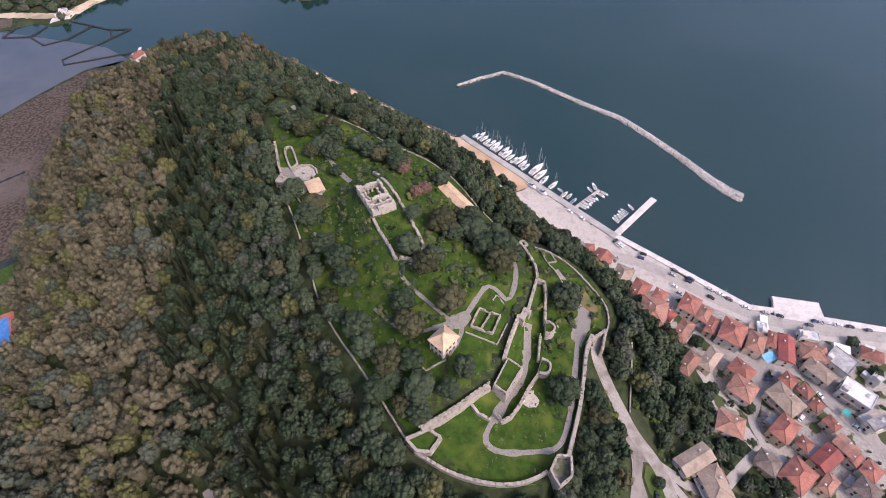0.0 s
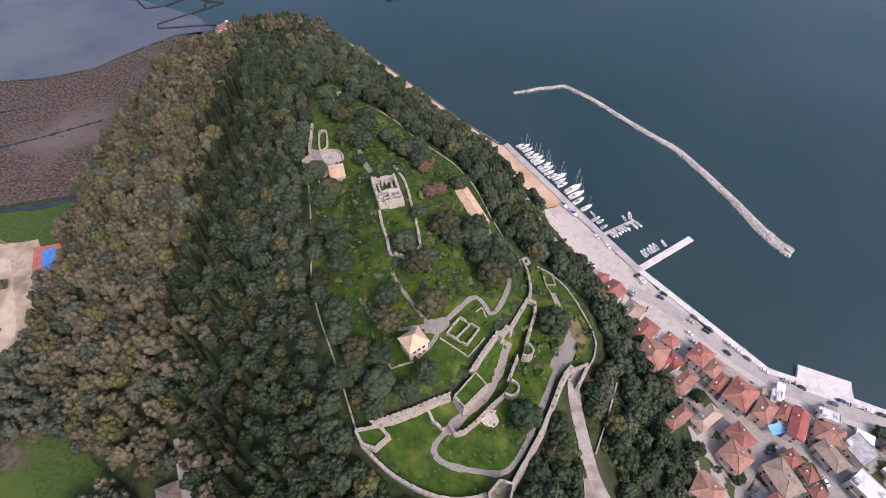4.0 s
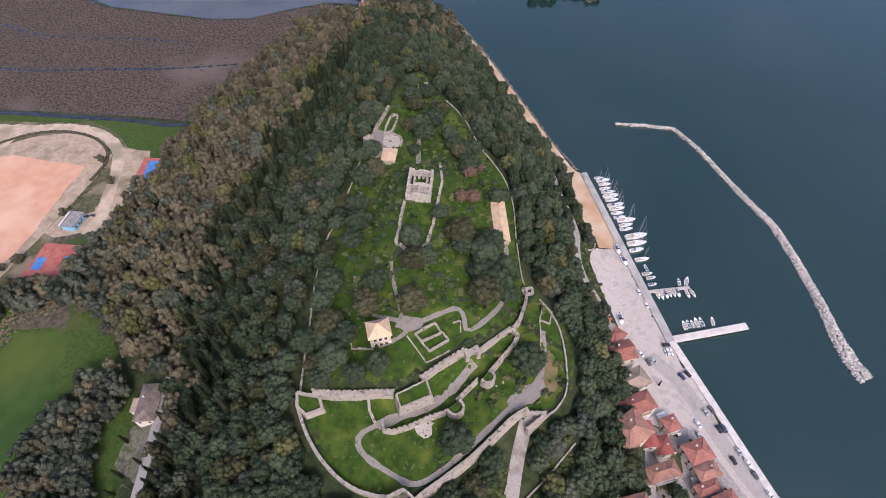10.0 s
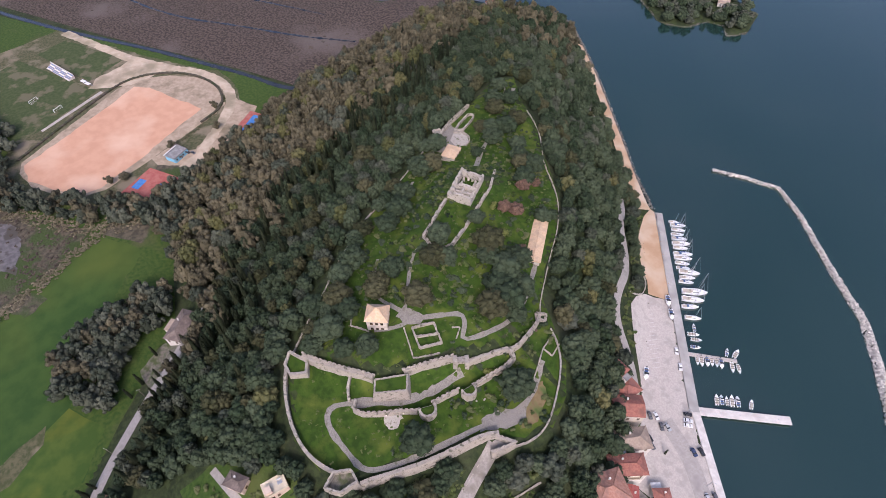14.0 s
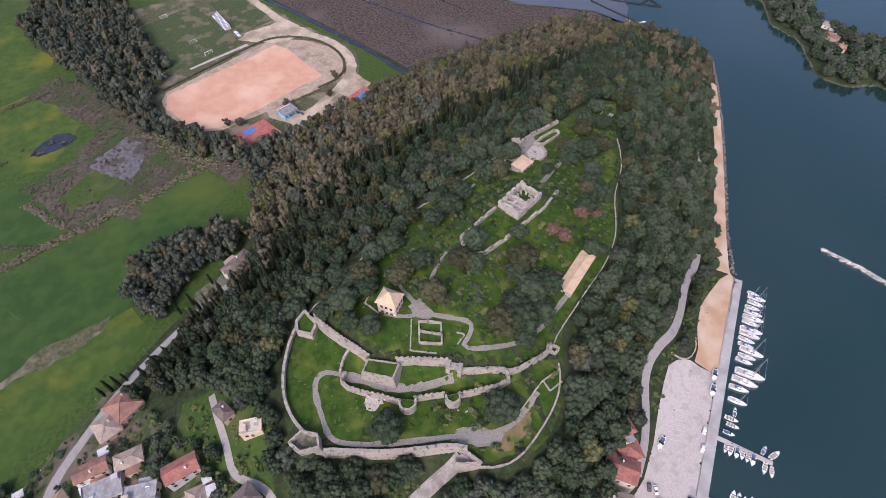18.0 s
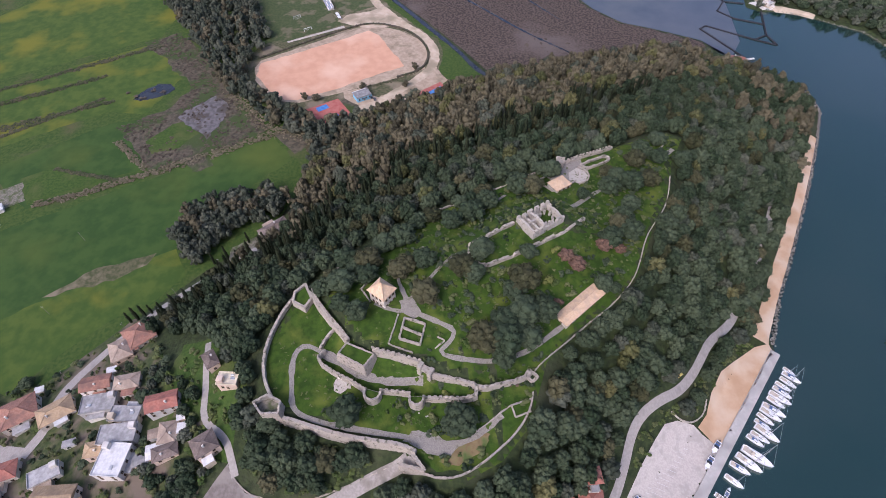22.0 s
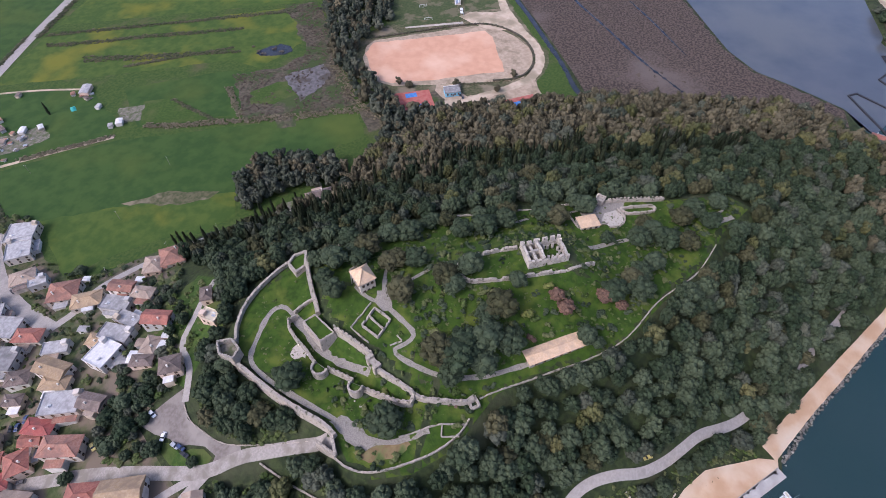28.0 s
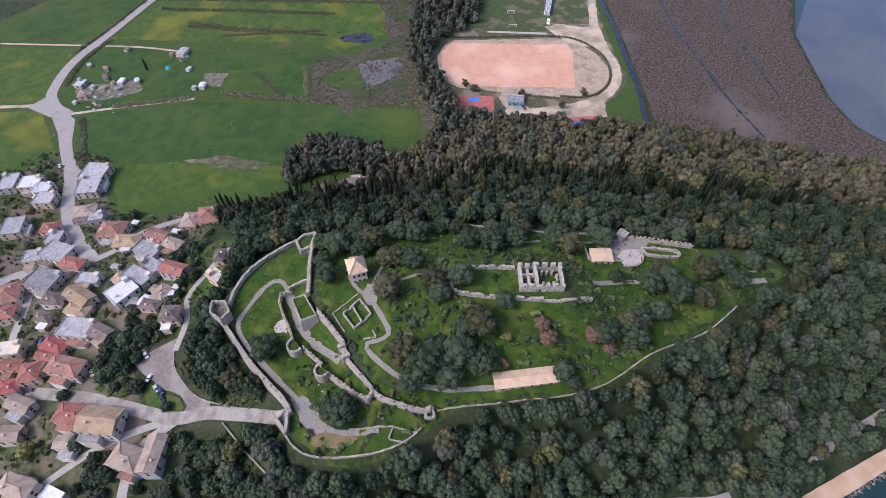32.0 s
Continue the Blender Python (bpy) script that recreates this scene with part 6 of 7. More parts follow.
for x, y, w, d, turn, high, roof in ((-126, -156, 6.5, 4.5, 30, 2.8, "white"), (-120.5, -160, 4, 3, 30, 2.4, "grey"), (-155, -211, 12, 7, 22, 3.0, "grey"), (-139, -186, 5, 3, 10, 2.2, "grey"), (-134, -260, 5, 3, 20, 2.2, "brown"), (-79, -235, 4, 3, 20, 2.3, "grey"),
                                     (-94, -238, 8, 3.5, 65, 2.3, "brown"), (-103, -249, 7, 3, 65, 2.3, "rust"), (-97, -221, 7, 4, 25, 2.4, "white"), (-104, -210, 6, 3.5, 55, 2.4, "white"), (-81, -225, 5, 4, 35, 2.4, "tan"), (-100, -267, 5, 3, 70, 2.0, "grey"),
                                     (-92, -226, 3, 2.4, 10, 2.0, "rust"), (-58, -229, 3, 2.5, 30, 2.0, "white"), (-88, -215, 3.5, 2.5, 80, 2.2, "grey"), (-73, -222, 4, 3, 15, 2.2, "brown"), (-148, -218, 4, 3, 40, 2.0, "rust"), (-146, -203, 4, 3, 70, 2.0, "brown"), (-246, 82, 4, 4, 29, 2.6, "brown")):
    shed(x, y, w, d, turn, high, roof)


for x, y, w, d, turn, high, roof in ((46.0, 8.6, 9, 4, -75, 2.6, 'tan'), (53.9, 8.9, 7, 6, -75, 2.6, 'white'), (6.7, -31.8, 4, 3, -75, 2.6, 'white'), (20.9, -36.6, 6, 4, -75, 2.6, 'white'), (43.4, -36.8, 5, 3, -75, 2.6, 'grey'), (41.0, 17.1, 3, 2.4, -75, 2.6, 'white'), (9.0, -72.4, 4, 3, -75, 2.6, 'white'), (56.9, 3.4, 6, 4, -75, 2.6, 'grey')):
    tagged(shed(x, y, w, d, turn, high, roof), "small yard shed with a %s roof" % SHED_WORDS[roof], "shed", "yard sheds")


def tarpaulin(x, y, turn):
    """A turquoise sheet thrown over a heap, sagging between its high points."""
    n = 7
    verts = [(-3.5 + k * 7 / (n - 1), -2 + j * 4 / (n - 1), 0.1 + 1.5 * math.exp(-((k - 3) / 2.2) ** 2 - ((j - 3) / 2.0) ** 2) + 0.15 * math.sin(k * 2.1 + j * 1.7)) for k in range(n) for j in range(n)]
    faces = [(k * n + j, (k + 1) * n + j, (k + 1) * n + j + 1, k * n + j + 1) for k in range(n - 1) for j in range(n - 1)]
    ob = arrays("tarpaulin", verts, faces, TARP, flat=False)
    ob.matrix_basis = pose(x, y, float(lie(x, y)), 0, 0, turn)
    return tagged(ob, "turquoise tarpaulin over a heap in the farm yard", "tarpaulin")


tarpaulin(-132, -205, 50)


def junk(seed, x, y, count, spread):
    """Crates, boards and drums lying about a yard."""
    rnd = random.Random(seed)
    for _ in range(count):
        px, py = x + rnd.uniform(-spread, spread), y + rnd.uniform(-spread, spread)
        ob = thing("crate", "old wooden crate lying in the farm yard", "crate", pose(px, py, float(lie(px, py)) + 0.2, 0, 0, rnd.uniform(0, 180)), group="yard crates")
        w, d, h = rnd.uniform(0.6, 1.8), rnd.uniform(0.5, 1.2), rnd.uniform(0.4, 1.2)
        part("box", boxes((-w, -d, 0, w, d, h), bevel=0.05), rnd.choice((WOOD_DARK, TIMBER, METAL, ROOFS["white"], PLASTERS[4])), ob)
        part("lid", boxes((-w - 0.06, -d - 0.06, h, w + 0.06, d + 0.06, h + 0.08)), rnd.choice((TIMBER, METAL, ROOFS["rust"])), ob)


junk(1, -84, -216, 16, 11)
junk(2, -66, -214, 8, 7)
junk(3, -150, -206, 8, 6)


def sports_pavilion():
    ob = thing("sports_pavilion", "low sky blue changing rooms with a grey roof", "building", pose(-237, 80, 2.0, 0, 0, 117))
    part("wall", boxes((-6.3, -4.4, -0.5, 6.3, 4.4, 3.3)), BLUE_WALL, ob)
    part("roof", flat_roof(12.6, 8.8, 3.3), ROOFS["grey"], ob)
    part("canopy", boxes((-6.3, 4.4, 2.9, 6.3, 6.6, 3.1)), ROOFS["white"], ob, "white canopy along the pitch side")
    for x in (-4.5, -1.5, 1.5, 4.5):
        add_window(ob, pose(x, -4.42, 1.2), FRAME)
    part("door", boxes((-0.5, -4.47, 0.0, 0.5, -4.4, 2.1)), WOOD_DARK, ob)


sports_pavilion()


def goal(x, y, turn):
    ob = thing("football_goal", "white football goal frame with a net", "goal", pose(x, y, float(lie(x, y)) + 0.2, 0, 0, turn))
    for sx in (-3.66, 3.66):
        part("post", boxes((sx - 0.1, -0.1, 0, sx + 0.1, 0.1, 2.5)), WHITE_PAINT, ob)
    part("crossbar", boxes((-3.56, -0.1, 2.38, 3.56, 0.1, 2.56)), WHITE_PAINT, ob)
    part("net", boxes(*[(x0, 0.1, 0.0, x0 + 0.05, 1.6, 0.05) for x0 in np.linspace(-3.6, 3.55, 9)], *[(x0, 1.55, 0.05, x0 + 0.05, 1.6, 1.9) for x0 in np.linspace(-3.6, 3.55, 9)], (-3.6, 1.55, 1.9, 3.6, 1.62, 2.0)), FRAME, ob)


goal(-348, 25, 119)
goal(-372, 12, 299)
goal(-429, -13, 299)


def terrace(x, y, length, rows, turn, label):
    ob = thing("spectator_stand", label, "stand", pose(x, y, float(lie(x, y)), 0, 0, turn))
    for k in range(rows):
        part("step", boxes((-length / 2, k * 0.9, -0.3, length / 2, k * 0.9 + 0.9, 0.5 + 0.42 * k)), CONCRETE, ob)


terrace(-339, 34, 56, 2, 116, "long grey concrete spectator steps beside the pitch")


def grandstand(x, y, turn, length):
    """Concrete steps with rows of blue and white seats, and a low back wall."""
    ob = thing("grandstand", "small grandstand with rows of blue and white seats", "stand", pose(x, y, float(lie(x, y)), 0, 0, turn))
    for k in range(5):
        part("step", boxes((-length / 2, k * 1.1 - 3, -0.3, length / 2, k * 1.1 - 1.9, 0.5 + 0.45 * k)), CONCRETE, ob)
        for n in range(4):
            x0 = -length / 2 + 0.8 + n * length / 4
            part("seat_row", boxes((x0, k * 1.1 - 2.6, 0.5 + 0.45 * k, x0 + length / 4 - 1.4, k * 1.1 - 2.1, 0.95 + 0.45 * k)), SEAT_BLUE if (n + k) % 3 else WHITE_PAINT, ob)
    part("back_wall", boxes((-length / 2, 2.5, -0.3, length / 2, 2.75, 4.0)), PLASTERS[1], ob)
    return ob


grandstand(-402, 39, 18, 34)
for x, y in ((-374, 51), (-368, 53)):
    ob = thing("dugout", "small white roofed shelter beside the pitch", "shelter", pose(x, y, 1.8, 0, 0, 24))
    part("roof", boxes((-2.5, -1.4, 2.3, 2.5, 1.4, 2.45)), WHITE_PAINT, ob)
    part("back", boxes((-2.5, 1.25, 0, 2.5, 1.4, 2.3)), METAL, ob)

CAR_PAINTS = ["white", "silver", "black", "grey", "navy", "silver", "white", "black", "grey"]
CARS = {}


def car_body(bm):
    """Side profile drawn out across the car, the cabin drawn in."""
    side = [(-2.1, 0.35), (-2.12, 0.75), (-1.95, 0.92), (2.0, 0.85), (2.1, 0.6), (2.08, 0.35)]
    left = [bm.verts.new((px, -0.86, pz)) for px, pz in side]
    right = [bm.verts.new((px, 0.86, pz)) for px, pz in side]
    for k in range(6):
        bm.faces.new((left[k], left[(k + 1) % 6], right[(k + 1) % 6], right[k]))
    bm.faces.new(left[::-1])
    bm.faces.new(right)
    bmesh.ops.recalc_face_normals(bm, faces=bm.faces[:])
    bmesh.ops.bevel(bm, geom=bm.edges[:], offset=0.08, segments=1, affect="EDGES")
    return bm


def cabin(bm, low, high, shrink, x0=-1.6, x1=0.95, t0=-1.15, t1=0.3):
    a = [bm.verts.new(q) for q in ((x0, -0.80, low), (x1, -0.80, low), (x1, 0.80, low), (x0, 0.80, low))]
    b = [bm.verts.new(q) for q in ((t0, -0.80 + shrink, high), (t1, -0.80 + shrink, high), (t1, 0.80 - shrink, high), (t0, 0.80 - shrink, high))]
    for k in range(4):
        bm.faces.new((a[k], a[(k + 1) % 4], b[(k + 1) % 4], b[k]))
    bm.faces.new(b)
    bm.faces.new(a[::-1])
    return bm


def car(x, y, turn, paint, long=1.0, lift=0.4):
    z = float(lie(x, y)) + lift
    key = paint
    words = {"white": "white", "silver": "silver grey", "black": "black", "grey": "dark grey", "navy": "navy blue", "red": "red", "yellow": "pale yellow"}[paint]
    m = pose(x, y, z, 0, 0, turn)
    if key in CARS:
        ob = copy_thing(CARS[key], m)
    else:
        ob = CARS[key] = thing("car", "%s parked hatchback car on the road" % words, "car", m, group="parked cars")
        part("body", car_body(bmesh.new()), PAINTS[paint], ob)
        part("glasshouse", cabin(bmesh.new(), 0.86, 1.36, 0.16), GLASS, ob, "dark tinted windows")
        part("roof", cabin(bmesh.new(), 1.34, 1.46, 0.12, -1.22, 0.36, -1.1, 0.25), PAINTS[paint], ob)
        for wx in (-1.3, 1.3):
            for wy in (-0.78, 0.78):
                shared("wheel", lambda: bmesh.ops.create_cone(w := bmesh.new(), cap_ends=True, segments=12, radius1=0.32, radius2=0.32, depth=0.2) and w, RUBBER, ob, pose(wx, wy, 0.32, 90, 0, 0))
    return ob


def pole(bm, p, q, r):
    p, q = Vector(p), Vector(q)
    bmesh.ops.create_cone(bm, cap_ends=True, segments=6, radius1=r, radius2=r * 0.7, depth=(q - p).length, matrix=Matrix.Translation((p + q) / 2) @ (q - p).to_track_quat("Z", "Y").to_matrix().to_4x4())
    return bm


def canopy(x, y, turn, w, d, high, mat, label):
    """A sheet stretched over four posts, sagging a little in the middle."""
    ob = thing("canopy", label, "canopy", pose(x, y, float(lie(x, y)) + 0.3, 0, 0, turn))
    n = 5
    verts = [(-w / 2 + k * w / (n - 1), -d / 2 + j * d / (n - 1), high - 0.25 * math.sin(math.pi * k / (n - 1)) * math.sin(math.pi * j / (n - 1)) - t) for t in (0, 0.06) for k in range(n) for j in range(n)]
    faces = [(q + k * n + j, q + (k + 1) * n + j, q + (k + 1) * n + j + 1, q + k * n + j + 1) for q in (0, n * n) for k in range(n - 1) for j in range(n - 1)]
    arrays("sheet", verts, faces, mat, ob)
    for sx in (-1, 1):
        for sy in (-1, 1):
            part("post", pole(bmesh.new(), (sx * (w / 2 - 0.15), sy * (d / 2 - 0.15), -0.4), (sx * (w / 2 - 0.15), sy * (d / 2 - 0.15), high), 0.06), METAL, ob)
    return ob


def heading(x, y, line):
    p = np.asarray(line, float)
    mid = (p[1:] + p[:-1]) / 2
    d = p[1:] - p[:-1]
    a = p[:-1]
    k = np.clip(((np.array((x, y)) - a) * d).sum(1) / (d * d).sum(1), 0, 1)
    j = np.argmin(np.hypot(*(a + k[:, None] * d - (x, y)).T))
    return math.degrees(math.atan2(d[j][1], d[j][0]))


QUAY_CARS = [(96, 197), (103, 197), (120, 200), (136, 188), (144, 182), (153, 175), (158, 172), (152, 169.5), (162, 168.5), (170, 163.5), (180, 160), (187, 158), (201, 152.5), (205, 155), (210, 154), (217, 153),
             (223, 152), (232, 150), (133, 177), (135, 172), (101, 186), (104, 184), (118, 197), (134, 185), (126, 168), (142, 180.5)]
for k, (x, y) in enumerate(QUAY_CARS):
    car(x, y, heading(x, y, QUAY_ROAD) + (k * 7) % 11 - 5, CAR_PAINTS[k % 9], lift=0.55)
for x, y, turn, paint in ((105, 210, 40, "black"), (107, 207.5, 40, "white"), (108.5, 205.5, 40, "white"), (80, 234, -46, "white"), (87, 228, -46, "white"), (94, 195, -30, "grey"), (101, 195, -35, "grey"),
                          (170, 122, 5, "black"), (167, 120, 5, "navy"), (160, 99, 60, "silver"), (157, 98, 60, "silver"), (75, 32, 70, "white"), (82, 42, 10, "white"), (84, 52, 75, "navy"), (86, 55, 75, "black"), (84, 49, 75, "silver"),
                          (93, 11, 60, "yellow"), (113, -15, -62, "grey"), (94, -35, 20, "navy"), (90, -33, 20, "navy"), (95, -38, 20, "black"), (-3, -170, 60, "white"), (27, -112, 70, "black"), (28, 243, -58, "yellow"), (-236, 87, 30, "black"), (-233, 90, 20, "grey"),
                          (190, 112, -60, "white"), (201, 96, -55, "silver"), (176, 100, 40, "white"), (62, -88, 40, "grey"), (110, 60, 30, "red")):
    car(x, y, turn, paint)
# ---------------------------------------------------------------- harbour
canopy(175.3, 152.5, -15, 4, 9, 3.0, WHITE_PAINT, "long white canopy before the harbour houses")
canopy(169.9, 131.0, 25, 7, 5, 4.2, BLUE_WALL, "blue sheet stretched over a yard between houses")
canopy(211, 137.5, -20, 8, 5, 3.0, WHITE_PAINT, "white canopy over a terrace on the quay")
canopy(198, 102.5, 40, 4, 3, 2.8, TARP, "turquoise awning beside a village street")
BOULDER = bmesh.new()
bmesh.ops.create_icosphere(BOULDER, subdivisions=1, radius=1.0)
BOULDER_V = np.array([tuple(v.co) for v in BOULDER.verts])
BOULDER_F = np.array([[v.index for v in f.verts] for f in BOULDER.faces])
BOULDER.free()


def rock_heap(name, line, widths, high, label, spacing, size, seed, mat):
    """A rubble mound of many boulders along a line."""
    p = even(line, spacing)
    n = sides(p)
    wide = np.interp(np.linspace(0, 1, len(p)), np.linspace(0, 1, len(widths)), widths)
    rnd = np.random.RandomState(seed)
    verts, faces, first = [], [], 0
    for q, m, w in zip(p, n, wide):
        for _ in range(max(2, int(w / spacing * 1.5))):
            u = rnd.uniform(-1, 1)
            s = size * rnd.uniform(0.6, 1.35)
            c = np.array((*(q + m * u * w / 2 + rnd.uniform(-1, 1, 2) * spacing * 0.6), high * (1 - abs(u) ** 1.5) + rnd.uniform(-0.4, 0.4)))
            v = BOULDER_V * rnd.uniform(0.75, 1.25, (len(BOULDER_V), 1)) * s * rnd.uniform(0.7, 1.2, 3) + c
            verts.append(v)
            faces.append(BOULDER_F + first)
            first += len(v)
    return tagged(arrays(name, np.vstack(verts), np.vstack(faces), mat), label, "breakwater" if "break" in name else "rocks", kind="stuff")


rock_heap("breakwater", [(7, 371), (26, 382), (45, 390.5), (67, 379), (100, 354), (132, 332), (149, 312), (165, 291), (181, 267), (191, 255), (197, 251)], (2.0, 2.3, 2.7, 3.1, 3.6, 4.3, 4.8, 5.2, 5.6, 7.0, 9.5), 1.4, "long curved breakwater of pale boulders", 0.62, 0.56, 4, ROCK)
rock_heap("shore_rocks", [(5, 309), (-26, 327), (-46, 342), (-96, 377), (-121, 394), (-160, 419), (-192, 438), (-214, 441), (-240, 426)], (2, 2, 2, 2.4, 2.2, 2, 2, 2), 0.7, "dark boulders along the shore under the hill", 0.9, 0.52, 6, DARK_ROCK)
rock_heap("shore_rocks", [(-350, 479), (-338, 502), (-305, 539), (-264, 549), (-226, 527), (-196, 531), (-184, 526), (-148, 507), (-138, 507), (-123, 517), (-118, 541), (-103, 546), (-91, 532), (-83, 552)], (2, 2, 2), 0.5, "grey stones along the far shore", 1.1, 0.5, 7, DARK_ROCK)


rock_heap("rubble", [(33, 86), (35.5, 88.5), (37.5, 92)], (4, 7, 4), 50.2, "heap of pale fallen stones below the middle wall", 0.8, 0.5, 8, ROCK)
rock_heap("rubble", [(50, 119), (52, 122)], (3, 4), 48.6, "pale fallen stones below the round tower", 0.9, 0.45, 9, ROCK)


def slab_pier(label, a, b, wide, top, legs=True):
    a, b = Vector((*a, 0)), Vector((*b, 0))
    way = b - a
    ob = thing("pier", label, "pier", pose(a.x, a.y, 0, 0, 0, math.degrees(math.atan2(way.y, way.x))))
    part("deck", boxes((0, -wide / 2, top - 0.5, way.length, wide / 2, top), bevel=0.05), PALE_CONCRETE if wide > 3 else CONCRETE, ob)
    for k in range(int(way.length / 5)):
        for s in (-1, 1):
            part("pile", boxes((2 + k * 5 - 0.3, s * (wide / 2 - 0.6) - 0.3, -4, 2 + k * 5 + 0.3, s * (wide / 2 - 0.6) + 0.3, top - 0.5)), CONCRETE, ob)
    for k in range(int(way.length / 9)):
        part("bollard", boxes((4 + k * 9 - 0.2, -0.2, top, 4 + k * 9 + 0.2, 0.2, top + 0.5), bevel=0.05), METAL, ob)
    return ob


slab_pier("long pale concrete pier reaching into the bay", (105.5, 214.5), (137.5, 247.5), 4.2, 1.7)
slab_pier("narrow grey floating pontoon for small boats", (83.5, 238), (103, 255.5), 2.2, 0.8)


def hull(bm, length, beam, deck, keel=-0.6):
    """A boat's shell, lofted from ribs, its deck level with the gunwale."""
    ribs = []
    for k in range(9):
        t = k / 8
        half = beam / 2 * (0.78 + 0.22 * min(1, t * 3)) * (1 - max(0, (t - 0.45) / 0.55) ** 2.2)
        x = -length / 2 + t * length
        sheer = deck * (1 + 0.25 * t * t)
        ribs.append([bm.verts.new((x, -max(half, 0.02), sheer)), bm.verts.new((x - 0.02 * length * t, -max(half, 0.02) * 0.8, 0.1)), bm.verts.new((x - 0.03 * length * t, 0, keel * (1 - t ** 3))),
                     bm.verts.new((x - 0.02 * length * t, max(half, 0.02) * 0.8, 0.1)), bm.verts.new((x, max(half, 0.02), sheer))])
    for a, b in zip(ribs, ribs[1:]):
        for j in range(4):
            bm.faces.new((a[j], a[j + 1], b[j + 1], b[j]))
        bm.faces.new((a[0], b[0], b[4], a[4]))
    bm.faces.new(ribs[0])
    bmesh.ops.recalc_face_normals(bm, faces=bm.faces[:])
    return bm


BOATS = {}


def yacht(x, y, turn, length, cover):
    key = (cover, length > 10)
    m = pose(x, y, 0, 0, 0, turn)
    if key in BOATS:
        ob = copy_thing(BOATS[key], m)
    else:
        ob = BOATS[key] = thing("sailing_yacht", "white moored sailing yacht with a bare mast and %s sail cover" % ("blue" if cover else "white"), "yacht", m, group="moored yachts")
        part("hull", hull(bmesh.new(), 10, 3.2, 1.1), WHITE_PAINT, ob)
        part("deck", boxes((-4.6, -1.1, 1.16, -1.6, 1.1, 1.24)), TEAK, ob, "teak cockpit floor")
        part("cabin", cabin(bmesh.new(), 1.1, 1.75, 0.35, -1.5, 2.6, -1.2, 1.6), WHITE_PAINT, ob)
        part("cabin_window", boxes((-1.0, -0.72, 1.35, 1.2, 0.72, 1.55)), GLASS, ob)
        part("coaming", boxes((-4.4, -1.25, 1.15, -1.5, -1.05, 1.5), (-4.4, 1.05, 1.15, -1.5, 1.25, 1.5)), WHITE_PAINT, ob)
        part("mast", pole(bmesh.new(), (0.6, 0, 1.2), (0.6, 0, 13.5), 0.11), METAL, ob, "bare aluminium mast")
        part("boom", pole(bmesh.new(), (0.6, 0, 2.6), (-3.6, 0, 2.5), 0.08), METAL, ob)
        part("sail_cover", pole(bmesh.new(), (0.4, 0, 2.8), (-3.4, 0, 2.7), 0.2), CANVAS_BLUE if cover else WHITE_PAINT, ob)
        part("spreader", boxes((0.55, -0.9, 8.2, 0.65, 0.9, 8.28)), METAL, ob)
        part("sprayhood", cabin(bmesh.new(), 1.6, 2.3, 0.3, -2.2, -1.0, -2.0, -1.3), CANVAS_BLUE if cover else TEAK, ob, "canvas sprayhood")
        for sy in (-1, 1):
            part("shroud", pole(bmesh.new(), (0.5, sy * 1.5, 1.2), (0.6, 0, 13.3), 0.025), METAL, ob)
        part("forestay", pole(bmesh.new(), (4.8, 0, 1.4), (0.6, 0, 13.3), 0.04), METAL, ob)
    ob.scale = (length / 10,) * 3
    return ob


def motorboat(x, y, turn, length, open_boat):
    key = "open" if open_boat else "cabin"
    m = pose(x, y, 0, 0, 0, turn)
    if key in BOATS:
        ob = copy_thing(BOATS[key], m)
    else:
        ob = BOATS[key] = thing("small_boat", "small white open fishing boat" if open_boat else "white motorboat with a low cabin", "boat", m, group="small moored boats")
        part("hull", hull(bmesh.new(), 5, 1.9, 0.6, -0.3), WHITE_PAINT, ob)
        part("floor", boxes((-2.1, -0.6, 0.60, 0.9, 0.6, 0.68)), TEAK if open_boat else CANVAS_BLUE, ob)
        for bx in (-1.5, -0.4, 0.6):
            part("thwart", boxes((bx - 0.15, -0.75, 0.68, bx + 0.15, 0.75, 0.78)), TIMBER, ob)
        part("outboard_motor", boxes((-2.75, -0.2, 0.2, -2.4, 0.2, 1.0), bevel=0.05), RUBBER, ob)
        if not open_boat:
            part("cabin", cabin(bmesh.new(), 0.62, 1.3, 0.5, -0.3, 1.6, 0.0, 1.0), WHITE_PAINT, ob)
            part("windscreen", cabin(bmesh.new(), 1.28, 1.5, 0.55, -0.1, 0.6, 0.0, 0.4), GLASS, ob)
    ob.scale = (length / 5,) * 3
    return ob


YACHTS = [(21, 310, 6.5), (24.5, 309.5, 9.5), (27, 306.5, 8.5), (29, 303, 8), (32, 301, 9.5), (35, 298.5, 11), (37, 295.5, 9), (41, 292.5, 11.5), (43, 290, 10.5), (45, 286.5, 8.5),
          (47.5, 284, 8), (52, 284, 12), (53.5, 280, 9), (55, 277, 8.5), (62.5, 274.5, 14.5), (65, 269.5, 12.5), (67, 264.5, 9.5), (72.5, 259.5, 9)]
for k, (x, y, length) in enumerate(YACHTS):
    yacht(x, y, 44 + (k * 5) % 9 - 4, length, k % 3 == 1)
SMALL = [(76.5, 255, 136), (79, 251, 44), (82, 249.5, 44), (84.5, 245.5, 44), (90, 239.5, -47), (91.5, 241, -47), (93.5, 243, -47), (95, 245, -47), (97, 246.3, -47), (98.6, 248, -47), (103.5, 250.5, -47), (106, 252.5, -40),
         (96.5, 256, 120), (100, 259, 100), (109, 229, 130), (110.5, 231, 133), (112.5, 232.5, 133), (114, 234.5, 130), (116, 236.5, 133), (121, 240.5, 120)]
